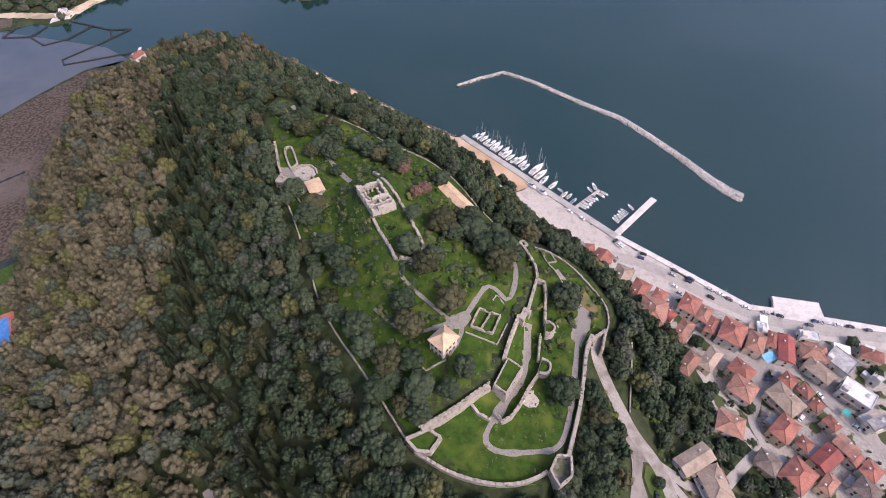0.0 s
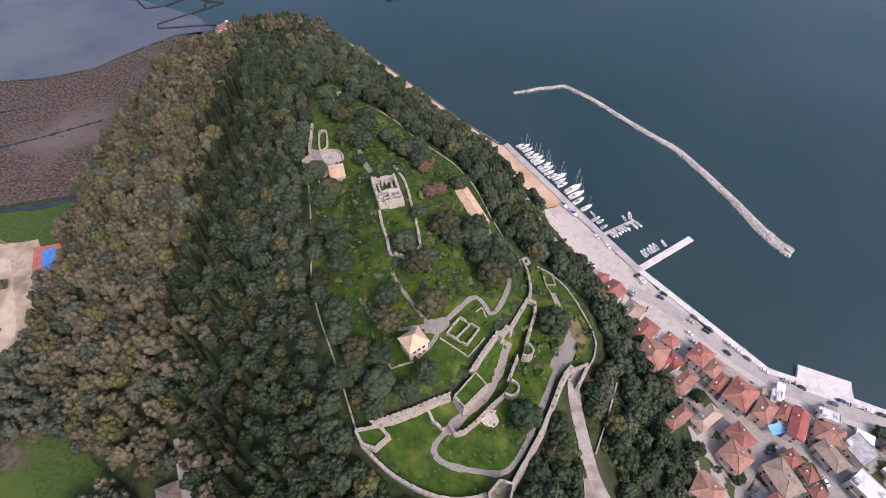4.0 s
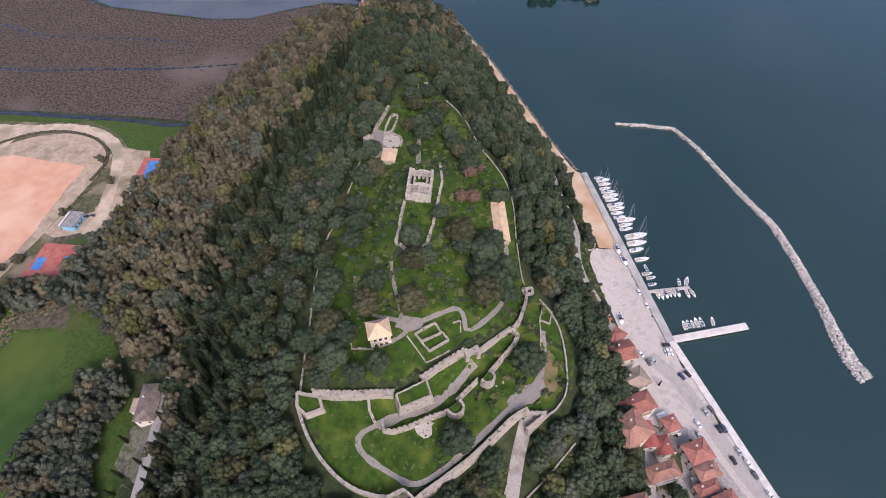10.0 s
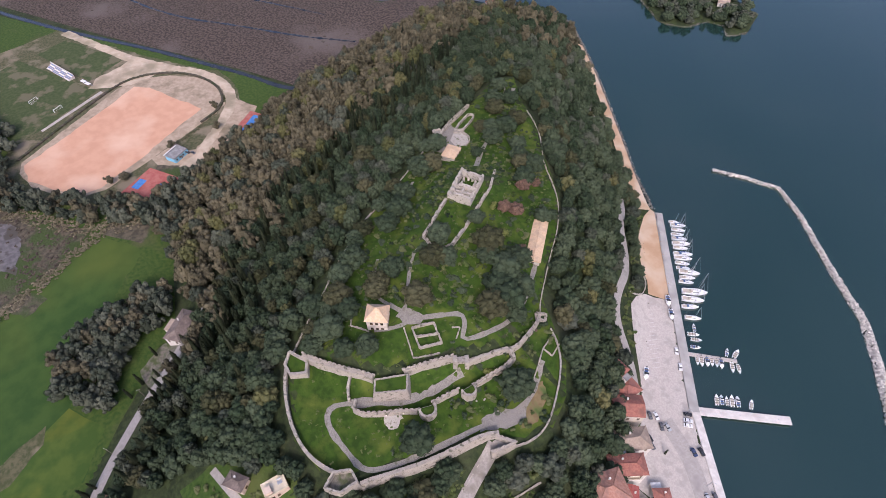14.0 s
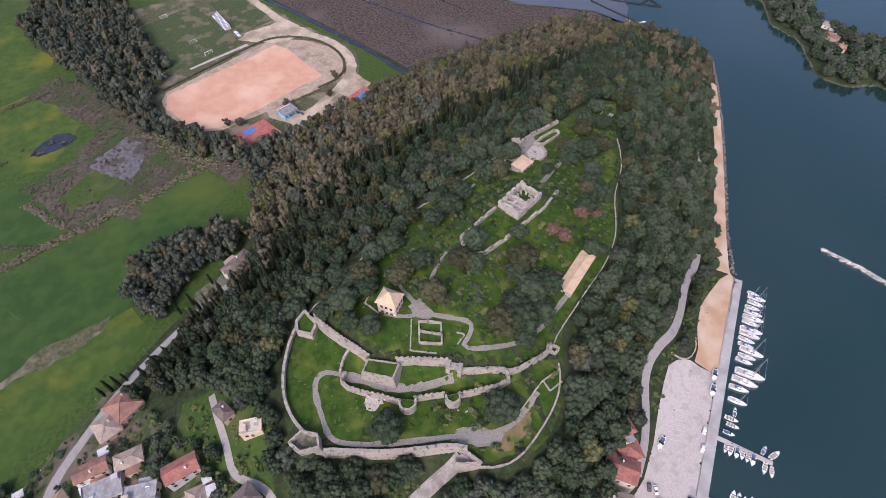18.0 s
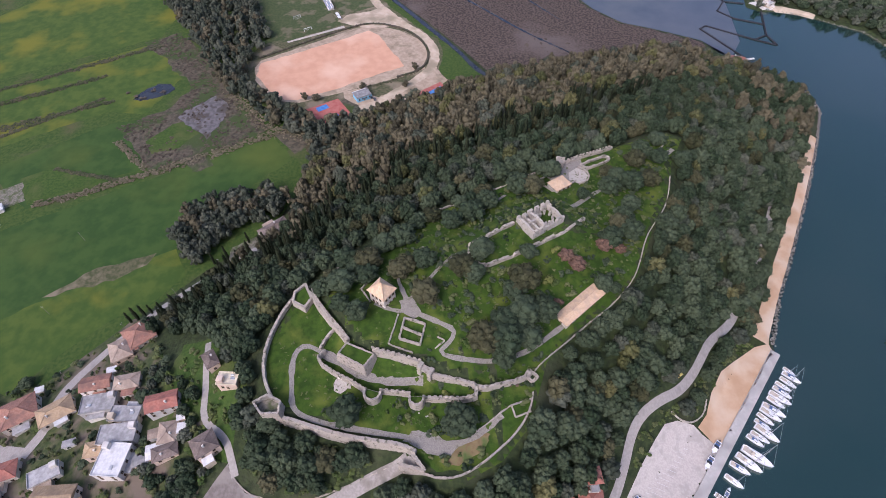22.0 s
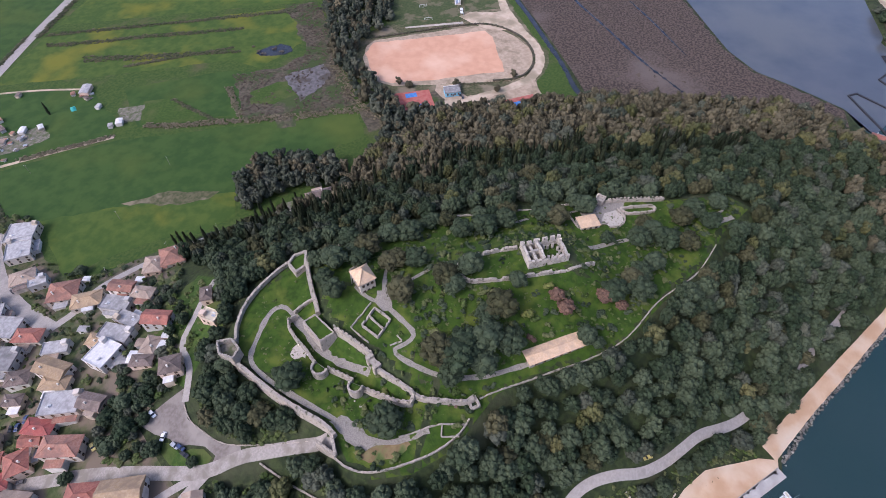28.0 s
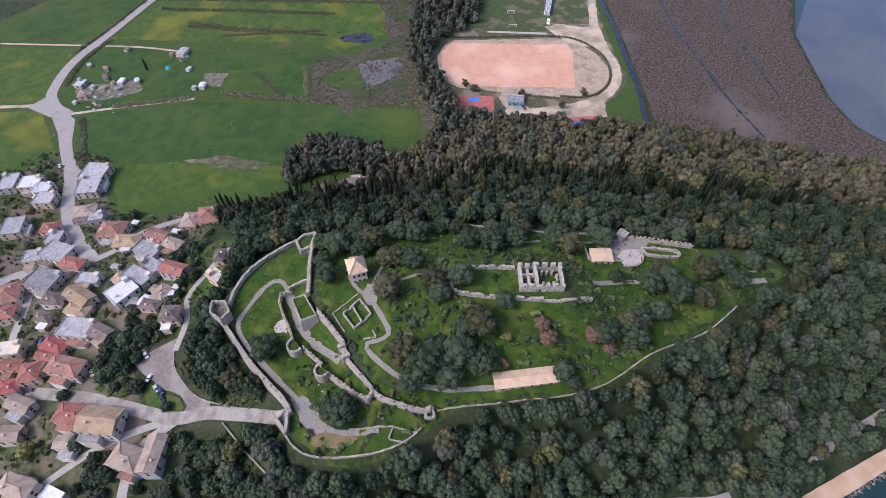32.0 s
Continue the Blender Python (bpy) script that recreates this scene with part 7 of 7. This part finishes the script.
for k, (x, y, turn) in enumerate(SMALL):
    motorboat(x, y, turn, 5.0 + (k * 3) % 4 * 0.5, k % 3 != 0)
for x, y, turn, lift in ((78.7, 210.7, -55, 1.9), (57.4, 256, -46, 1.9), (64.2, 250, -46, 1.9)):
    motorboat(x, y, turn, 7.5, False).location.z = float(lie(x, y)) + 0.75


def weir(label, line):
    """A fish weir: posts in the shallows with netting between them."""
    ob = thing("fish_weir", label, "fish trap")
    p = even(line, 4)
    for a, b in zip(line, line[1:]):
        way = Vector((*b, 0)) - Vector((*a, 0))
        net = part("net", boxes((0, -0.75, -1.5, way.length, 0.75, 0.7)), DARK_NET, ob)
        net.matrix_basis = pose(*a, 0, 0, 0, math.degrees(math.atan2(way.y, way.x)))
    for q in p:
        shared("post:weir", lambda: boxes((-0.22, -0.22, -2.5, 0.22, 0.22, 1.3), bevel=0.05), DARK_NET, ob, pose(q[0], q[1], 0))


weir("dark fish weir of posts and nets", [(-268, 414), (-324, 392), (-329, 399), (-301, 434), (-290, 450), (-308, 448), (-353, 463)])
weir("short dark fish weir across the gap", [(-301, 434), (-308, 448)])
weir("far dark fish weir beside the spit", [(-386, 459), (-395, 448), (-398, 432), (-374, 434), (-356, 421), (-340, 431), (-327, 454)])
weir("short dark fish weir beside the landing", [(-374, 434), (-368, 452)])
ob = thing("jetty", "short white landing stage at the fish house", "jetty", pose(-268, 408, 0, 0, 0, 100))
part("deck", boxes((0, -1.2, 0.5, 12, 1.2, 0.8)), PALE_CONCRETE, ob)
for x in (1, 6, 11):
    part("pile", boxes((x - 0.2, -0.2, -4, x + 0.2, 0.2, 0.5)), TIMBER, ob)


def pole_at(name, label, category, x, y, high, lamp):
    ob = thing(name, label, category, pose(x, y, float(lie(x, y)), 0, 0, (x * 7) % 180), group=label)
    part("post", pole(bmesh.new(), (0, 0, -0.3), (0, 0, high), 0.11), METAL if lamp else TIMBER, ob)
    if lamp:
        part("arm", pole(bmesh.new(), (0, 0, high - 0.1), (1.3, 0, high + 0.2), 0.06), METAL, ob)
        part("lamp_head", boxes((1.1, -0.15, high + 0.1, 1.8, 0.15, high + 0.28), bevel=0.03), METAL, ob)
    else:
        part("crossarm", boxes((-0.9, -0.06, high - 0.6, 0.9, 0.06, high - 0.45)), TIMBER, ob)
        for k in (-0.7, 0, 0.7):
            part("insulator", boxes((k - 0.06, -0.06, high - 0.45, k + 0.06, 0.06, high - 0.2)), WHITE_PAINT, ob)


for x, y in even([(104, 209), (171, 160), (205, 152.5), (300, 132)], 16):
    pole_at("street_lamp", "grey street lamp along the harbour road", "street lamp", x, y, 7, True)
for x, y in ((-24, -40), (-46, -19), (-66, 2), (4, -60), (-40, -90), (-95, -90), (-60, -180), (-20, -196), (-98, -285), (-160, -308)):
    pole_at("utility_pole", "weathered wooden utility pole beside the road", "utility pole", x, y, 8, False)
# ---------------------------------------------------------------- single trees and bushes
CASTLE_TREES = [(-25, 86, 9), (-21, 97.5, 10), (-8, 86, 10), (3, 86, 7), (-8, 77, 7.5), (-12.6, 112, 8), (-17, 124, 8.5), (-36, 114, 10), (-32, 105, 9), (-8, 141, 9.5), (12, 175, 10), (14, 165, 11), (26, 156, 12), (26, 147.5, 11),
                (24, 166, 10), (19, 157, 10), (33, 155, 8), (3.3, 123.8, 10), (49.8, 89.6, 10), (56.7, 134.6, 11), (-16, 150.5, 9), (-1, 167.5, 11), (4, 163, 8), (-15, 172, 6.5), (-12, 97.5, 8), (-15, 115, 8),
                (-4.5, 146, 8), (-26.7, 215, 9), (-32, 226, 10), (-37, 222, 8), (-66, 237, 10), (-63, 224, 9), (-71, 230, 8), (-68, 247, 9), (-43, 226, 8), (-2.4, 206, 7), (-59, 209, 5.5), (-75, 226, 7), (-79, 196, 9), (-44, 139, 9),
                (-68, 176.5, 11), (-66, 182.5, 10), (-49, 149.5, 10), (-57, 158, 9), (-50, 232, 8), (-84, 244, 9), (-92, 250, 9), (-101, 262, 8), (-86, 258, 8)]
for k, (x, y, wide) in enumerate(CASTLE_TREES):
    tree("oak", x, y, wide * 1.46, wide * 1.12, LEAF_WARM if k % 4 == 1 else LEAF_OAK, "dark green evergreen tree on the castle grass", 0.2 + 0.2 * (k % 3), "castle trees", k)
tree("grand", 9.6, 94, 11, 12, LEAF_OAK, "tall dark evergreen tree behind the upper ward wall", 0.4, "castle trees", 2)
k = 0
for px, py in zip(*scatter(np.array([(-14, 76), (-34, 98), (-54, 130), (-77, 178), (-92, 205), (-84, 200), (-72, 174), (-54, 140), (-34, 112), (-10, 88)], float), 8.0, 59, [([(-90, 204), (-99, 236)], 6), ([(-74, 196), (-84, 216)], 9)])):
    k += 1
    if k % 5 and all((px - q[0]) ** 2 + (py - q[1]) ** 2 > 30 for q in CASTLE_TREES):
        tree("oak", px, py, 8.5 + (k * 7) % 4, 7.2 + (k * 3) % 3, LEAF_WARM if k % 4 == 1 else LEAF_OAK, "dark green evergreen tree on the castle brow", 0.3 * (k % 3), "trees on the brow", k)
rnd = np.random.RandomState(20)
tufts = [(px, py, float(lie(px, py)) - 0.2, rnd.uniform(0.6, 1.2) * rnd.uniform(0.8, 2.2), rnd.uniform(0.4, 1.3), rnd.uniform(0, 1)) for px, py in zip(*scatter(RING, 2.7, 61, [(PATH_MAIN, 2.5), (PATH_IN, 2.5)], margin=4)) if rnd.uniform() < 0.42 + 0.25 * math.sin(px * 0.2) * math.sin(py * 0.17)]
thickets = [(px, py, float(lie(px, py)) - 0.3, 1.6 + 3.4 * rnd.uniform() ** 1.6, 1.2 + 2.0 * rnd.uniform(), rnd.uniform(0, 1)) for px, py in zip(*scatter(RING, 3.4, 67, [(PATH_MAIN, 3), (PATH_IN, 3), ([(14, 184), (0, 203)], 6), ([(-20, 172), (-32, 190)], 9), ([(-10, 146), (-14, 164)], 4), ([(-23, 147), (-31, 165)], 4), ([(-70, 198), (-92, 230)], 9), ([(16, 112), (20, 121)], 8), ([(0, 105), (3, 108)], 7)], margin=3))
            if (py > 108 + 0.4 * px or px > 44) and rnd.uniform() < 0.50 + 0.4 * math.sin(px * 0.16 + 2) * math.sin(py * 0.13)]
wood("castle_thickets", thickets[::2], "bush", LEAF_OAK, "dark green bushes spread over the castle slope", "scrub")
wood("castle_thickets", thickets[1::2], "bush", LEAF_SCRUB, "fresh green bushes and brambles on the castle slope", "scrub")
wood("castle_scrub", tufts, "tuft", LEAF_SCRUB, "low green weeds and small bushes in the castle grass", "scrub")
wood("wall_ivy", [(41.8 + rnd.uniform(-1, 1), 157.5 + rnd.uniform(-3, 3), 49.6 + rnd.uniform(0, 1.2), rnd.uniform(1.4, 2.4), rnd.uniform(1.0, 1.8), rnd.uniform(0, 1)) for _ in range(12)], "bush", LEAF_RUST, "red brown ivy hanging over the eastern wall", "ivy")
for x, y, wide, mat, label in ((-18, 186, 3.5, LEAF_LIGHT, "small yellow green tree on the slope"), (-11, 195, 6.2, LEAF_RUST, "russet tree with thin leaves"), (-15, 190, 5.5, LEAF_RUST, "russet tree on the slope above the long house"), (-23, 211, 6.4, LEAF_RUST, "bare purple brown tree on the slope"),
                               (-22, 219, 4.5, LEAF_RUST, "low russet bush on the slope"), (-3, 179, 4, LEAF_LIGHT, "yellow green bush on the slope"), (-1, 211, 5, LEAF_OAK, "dark tree beside the long house"),
                               (6, 183, 3.4, LEAF_RUST, "low russet bush behind the long house"), (42, 100, 2.6, LEAF_OAK, "bush growing in the round tower"), (45, 130, 3.5, LEAF_LIGHT, "light bush inside the wall"), (10, 138, 2.5, LEAF_OAK, "small round bush beside the path")):
    tree("bush" if wide < 4.2 else "oak", x, y, wide * 1.4, wide * 1.1, mat, label, 0.3, seed=int(wide))
for x, y, high in ((-31, -41, 9), (-32, -37, 11), (-33, -33, 10), (-34, -29, 8), (-71, -4, 9), (-75, 3, 10), (-87, 14, 9), (-66, 18, 9), (-70, 12, 8), (-121, -218, 10), (110, 186, 5)):
    tree("cypress", x, y, high * 0.26, high, LEAF_CYPRESS, "slender dark cypress standing alone", 0.2, "lone cypresses", 1)
TOWN_TREES = [(135, 140, 6), (150, 104, 6), (219, 142, 5), (151, 66, 7), (129, 108, 6), (94, 105, 7), (131, 80, 7), (222, 124, 6), (74, 17, 7), (84, 25, 8), (88, 41, 6), (92, 20, 6), (81, 13, 7), (88, 60, 4), (28, -5, 6), (67, 25, 6), (59, -76, 5),
              (118, 32, 6), (121, 54, 7), (107, 7, 5), (4, -82, 6), (78, 30, 5)]
for k, (x, y, wide) in enumerate(TOWN_TREES):
    tree("oak", x, y, wide * 1.35, wide * 1.15, LEAF_OAK, "green tree in a village garden", 0.3 * (k % 3), "garden trees", k)
tree("oak", 132, 10, 9, 8, LEAF_LIGHT, "broad yellow green tree in a garden", 0.6)
rnd = np.random.RandomState(21)
gardens = []
for outline in (np.array([(112, 164), (118, 140), (128, 115), (128, 98), (142, 82), (112, 60), (92, 70), (90, 92), (100, 130)], float),
                np.array([(100, 62), (130, 80), (160, 60), (160, 10), (130, 36), (112, 46)], float), np.array([(26, 20), (60, 34), (80, 24), (92, 8), (64, 6), (40, -2), (10, -6)], float), np.array([(62, 38), (80, 26), (84, 34), (90, 42), (95, 30), (94, 14), (70, 18)], float)):
    gx, gy = scatter(outline, 5.5, len(gardens) + 9, [(CASTLE_ROAD, 4.5), (LANE_A, 3), (LANE_B, 3), (STREET_F, 4)])
    for px, py in zip(gx, gy):
        if all((px - fx) ** 2 + (py - fy) ** 2 > (fr + 2) ** 2 for fx, fy, fr in FOOTPRINTS) and polygon_distance(np.array([(80, 27), (68, 36), (62, 41), (66, 43), (73, 49), (76, 58), (78, 68), (77, 77), (80, 79), (90, 62), (88, 50), (82, 45), (82, 37)], float), np.array([px]), np.array([py]))[0] < -4:
            gardens.append((px, py, float(lie(px, py)) - 0.8, rnd.uniform(4, 7), rnd.uniform(4.5, 7), rnd.uniform(0, 1) ** 2))
wood("garden_wood", gardens[::3], "oak", LEAF_SILVER, "grey green olive trees between gardens and castle slope", "woodland")
wood("garden_wood", [q for k, q in enumerate(gardens) if k % 3], "oak", LEAF_OAK, "thick green trees between gardens and castle slope", "woodland")
shrubs = []
for px, py in zip(*scatter(np.array([(150, 168), (170, 152), (240, 140), (230, 40), (150, 60), (128, 98), (118, 140)], float), 8.5, 31, [(STREET_D, 4), (STREET_E, 4), (STREET_F, 4), (QUAY_ROAD, 6)])):
    shrubs.append((px, py))
for px, py in zip(*scatter(np.array([(-12, -190), (-26, -150), (2, -112), (6, -76), (-30, -35), (26, 20), (100, 60), (160, 20), (160, -80), (60, -210)], float), 5.0, 32, [(CASTLE_ROAD, 4.5), (LANE_A, 3), (LANE_B, 3), (STREET_B, 4), (STREET_C, 4), (BIG_ROAD, 5), (WEST_ROAD, 5)])):
    shrubs.append((px, py))
lot = np.array([(80, 26), (60, 41), (66, 44), (73, 49), (77, 58), (79, 68), (78, 80), (90, 68), (93, 50), (86, 36)], float)
shrubs = [(px, py, float(lie(px, py)) - 0.3, 1.6 + 4.2 * rnd.uniform() ** 1.8, rnd.uniform(1.5, 4), rnd.uniform(0, 1)) for px, py in shrubs if polygon_distance(lot, np.array([px]), np.array([py]))[0] < -2 and all((px - fx) ** 2 + (py - fy) ** 2 > (fr + 1.5) ** 2 for fx, fy, fr in FOOTPRINTS)]
wood("garden_shrubs", shrubs[::3], "copse", LEAF_OAK, "dark shrubs and small trees in the village gardens", "shrubs")
wood("garden_shrubs", [q for k, q in enumerate(shrubs) if k % 3], "copse", LEAF_SCRUB, "shrubs and small trees in the village gardens", "shrubs")
# hedges and reeds in the plain
reeds, strips, wet = [], [], []
for line, wide in (([(-129, -136), (-139, -105), (-150, -80), (-158, -61)], 6), ([(-158, -61), (-175, -25), (-194, 14)], 8), ([(-192, -101), (-161, -72)], 5), ([(-69, -199), (-111, -152)], 4), ([(-255, -30), (-203, 10), (-190, 40)], 14)):
    for q in even(line, 0.28):
        px, py = q + rnd.uniform(-wide / 2, wide / 2, 2)
        reeds.append((px, py, float(lie(px, py)) - 0.2, rnd.uniform(1.4, 2.8), rnd.uniform(1.2, 2.6), rnd.uniform(0, 1)))
for line, wide in (([(-206, -296), (-222, -262), (-245, -220), (-268, -170), (-282, -141)], 6), ([(-197, -247), (-211, -204), (-228, -166)], 9), ([(-228, -166), (-245, -122)], 4), ([(-215, -327), (-136, -304), (-112, -300)], 3.5), ([(-303, -338), (-215, -316)], 5),
                   ([(-222, -310), (-330, -104)], 5), ([(-139, -289), (-110, -283), (-90, -273), (-70, -259)], 3), ([(-196, -205), (-250, -130)], 2), ([(-165, -136), (-150, -88)], 2), ([(-48, -206), (-34, -186), (-16, -162)], 3)):
    for q in even(line, 0.4):
        px, py = q + rnd.uniform(-wide / 2, wide / 2, 2)
        strips.append((px, py, float(lie(px, py)) - 0.2, rnd.uniform(1.8, 4.2), rnd.uniform(0.8, 2.0), rnd.uniform(0, 1) ** 1.5))
dry = np.array([(-335, -124), (-350, -94), (-300, -50), (-255, -30), (-199, 12), (-178, -24), (-157, -66), (-211, -108), (-217, -95), (-232, -72), (-260, -62), (-304, -94)], float)
hollow = np.array([(-191, -81), (-211, -65), (-219, -45), (-247, -41), (-236, -28), (-215, -27), (-192, -35), (-182, -54), (-177, -72)], float)
for px, py in zip(*scatter(dry, 3.0, 41)):
    if rnd.uniform() > 0.62 + 0.5 * math.sin(px * 0.11) * math.sin(py * 0.13 + 1):
        continue
    if polygon_distance(hollow, np.array([px]), np.array([py]))[0] < 0 or rnd.uniform() < 0.3:
        wet.append((px, py, float(lie(px, py)) - 0.2, rnd.uniform(1.6, 3.6), rnd.uniform(0.8, 2), rnd.uniform(0, 1)))
for px, py in ((-255, -112), (-250, -104), (-247, -98), (-254, -84), (-258, -93)):
    wet.append((px, py, 3.0, 5, 2.5, 0.6))
wood("rough_strips", strips, "tuft", HEDGE, "rough green and brown hedge strips between meadows", "hedge")
wood("wetland_scrub", wet, "tuft", MARSH_SCRUB, "dark brown scrub of the wetland", "scrub")
wood("hedges", reeds, "tuft", REED, "dry brown hedges, reeds and scrub in the plain", "hedge")
marsh_tufts = []
for px, py in zip(*scatter(np.array([(-302, 172), (-350, 146), (-440, 92), (-610, 0), (-610, 240), (-470, 258), (-417, 279), (-370, 298), (-341, 319), (-303, 380), (-280, 380), (-276, 250), (-262, 195)], float), 7.5, 43)):
    if rnd.uniform() > 0.55 + 0.45 * math.sin(px * 0.035 + py * 0.02) * math.sin(py * 0.04):
        continue
    marsh_tufts.append((px, py, float(lie(px, py)) - 0.3, rnd.uniform(2, 5), rnd.uniform(0.6, 1.4), rnd.uniform(0, 1)))
wood("marsh_scrub", marsh_tufts, "tuft", MARSH_SCRUB, "low brown salt marsh scrub", "scrub")
# gum trees in the plain and on the far shore
plain, grey = [], []
for outline, space in ((np.array([(-121, -19), (-130, 16), (-128, 35), (-103, 33), (-97, 0), (-86, -2), (-70, -14), (-89, -33), (-109, -31)], float), 6.2),
                       (np.array([(-560, -120), (-490, -50), (-439, -42), (-378, -26), (-334, -8), (-302, -18), (-270, -22), (-244, -8), (-228, 26), (-200, 46), (-190, 30), (-244, -26), (-300, -56), (-400, -116), (-450, -140)], float), 8.2),
                       (np.array([(-140, 42), (-164, 46), (-190, 38), (-199, 46), (-200, 54), (-212, 78), (-216, 100), (-228, 122), (-224, 132), (-240, 154), (-256, 180), (-205, 96)], float), 6.8)):
    for px, py in zip(*scatter(outline, space, int(space * 10))):
        if polygon_distance(COURT, np.array([px]), np.array([py]))[0] > -3:
            continue
        (plain if rnd.uniform() < 0.22 else grey).append((px, py, float(lie(px, py)) - 0.5, rnd.uniform(9, 13), rnd.uniform(11, 16), rnd.uniform(0, 1) ** 2))
wood("gum_grove", grey, "gum", LEAF_SILVER, "tall grey green gum trees around the fields", "woodland")
wood("gum_grove", plain, "gum", LEAF_GUM, "tall brownish gum trees around fields and pitches", "woodland")
far = [(px, py, float(lie(px, py)) - 0.5, rnd.uniform(8, 12), rnd.uniform(7, 11), rnd.uniform(0, 1)) for px, py in zip(*scatter(FAR_SHORE, 8.6, 51, [(SPIT_ROAD, 7), ([(-202, 560), (-160, 545)], 7), ([(-440, 446), (-390, 456)], 8), ([(-126, 566), (-122, 577)], 6)], margin=3)) if px > -480]
wood("far_wood", far[::2], "oak", LEAF_OAK, "green wooded far shore of the lagoon", "woodland")
wood("far_wood", far[1::2], "gum", LEAF_SILVER, "grey green trees on the far shore of the lagoon", "woodland")
for x, y in ((-237, 34), (-249, 115), (-248, 80), (-274, 124)):
    tree("gum", x, y, 7, 8, LEAF_GUM, "brownish gum tree beside the sports ground", 0.4, "sports ground trees", 2)

tagged(masonry("oval_bank", [(-302, -13), (-353, 66), (-357, 88), (-348, 110), (-331, 127), (-309, 136), (-289, 136), (-272, 128), (-264, 108)], 1.8, 1.1, "", None, seed=66, mat=DARK_BANK, round_off=True), "dark earth bank round the sports oval", "bank")
bank = []
for outline, space in ((np.array([(1, 300), (3, 284), (14, 268), (27, 256), (38, 242), (42, 232), (52, 218), (64, 213), (66, 216), (48, 230), (44, 240), (44, 250), (37, 258), (22, 271), (9, 293)], float), 2.6), (np.array([(4, 8), (20, 6), (50, 20), (60, 38), (44, 40), (28, 36), (10, 22)], float), 3.2)):
    for px, py in zip(*scatter(outline, space, 71, [(COAST_ROAD, 2.8), (LANE_B, 2.2)])):
        if rnd.uniform() < 0.7 and polygon_distance(SAND_LOT, np.array([px]), np.array([py]))[0] < -0.5 and all((px - fx) ** 2 + (py - fy) ** 2 > (fr + 1) ** 2 for fx, fy, fr in FOOTPRINTS):
            bank.append((px, py, float(lie(px, py)) - 0.2, rnd.uniform(1.6, 4.0), rnd.uniform(1.0, 3.2), rnd.uniform(0, 1)))
for outline in (np.array([(48, 48), (53, 62), (58, 78), (63, 96), (69, 106), (75, 84), (76, 70), (73, 56), (64, 46)], float), np.array([(79, 126), (88, 122), (108, 98), (104, 84), (90, 86), (83, 92), (80, 108)], float),
                np.array([(92, 84), (112, 66), (100, 62), (91, 72)], float)):
    for px, py in zip(*scatter(outline, 3.0, 73, [(CASTLE_ROAD, 3.6), ([(81, 88), (85, 104), (88, 121)], 1.2)], margin=0.5)):
        bank.append((px, py, float(lie(px, py)) - 0.3, rnd.uniform(1.8, 4.6), rnd.uniform(1.2, 3.4), rnd.uniform(0, 0.7)))
bank_trees = [(px, py, float(lie(px, py)) - 0.8, rnd.uniform(5, 8), rnd.uniform(4.5, 7), rnd.uniform(0, 0.6)) for px, py in zip(*scatter(np.array([(46, 46), (52, 60), (57, 78), (62, 94), (66, 104), (71, 92), (75, 80), (76, 70), (73, 58), (64, 46)], float), 4.6, 75, [(CASTLE_ROAD, 4.5), ([(62, 41), (68, 45), (75, 53), (79, 66), (78, 78)], 3.2)], margin=1.5))]
wood("bank_trees", bank_trees, "oak", LEAF_OAK, "dense dark evergreen trees on the bank below the curtain wall", "woodland")
wood("bank_scrub", bank, "bush", LEAF_SCRUB, "green bushes and weeds on the road bank", "scrub")
tree("oak", -8, 297, 13, 10, LEAF_WARM, "broad brownish tree where the coast road enters the wood", 0.6)
tree("oak", -236, 43, 8, 6, LEAF_GUM, "rounded brownish tree beside the clay pitch", 0.3, seed=1)
track_scrub = [(*(q + rnd.uniform(-1.5, 1.5, 2)), 1.5, rnd.uniform(1.5, 3), rnd.uniform(1, 2), rnd.uniform(0, 1)) for q in even([(-252, 84), (-257, 100), (-267, 118), (-281, 134)], 1.1)]
wood("track_scrub", track_scrub, "tuft", HEDGE, "dry scrub along the oval's bank", "scrub")
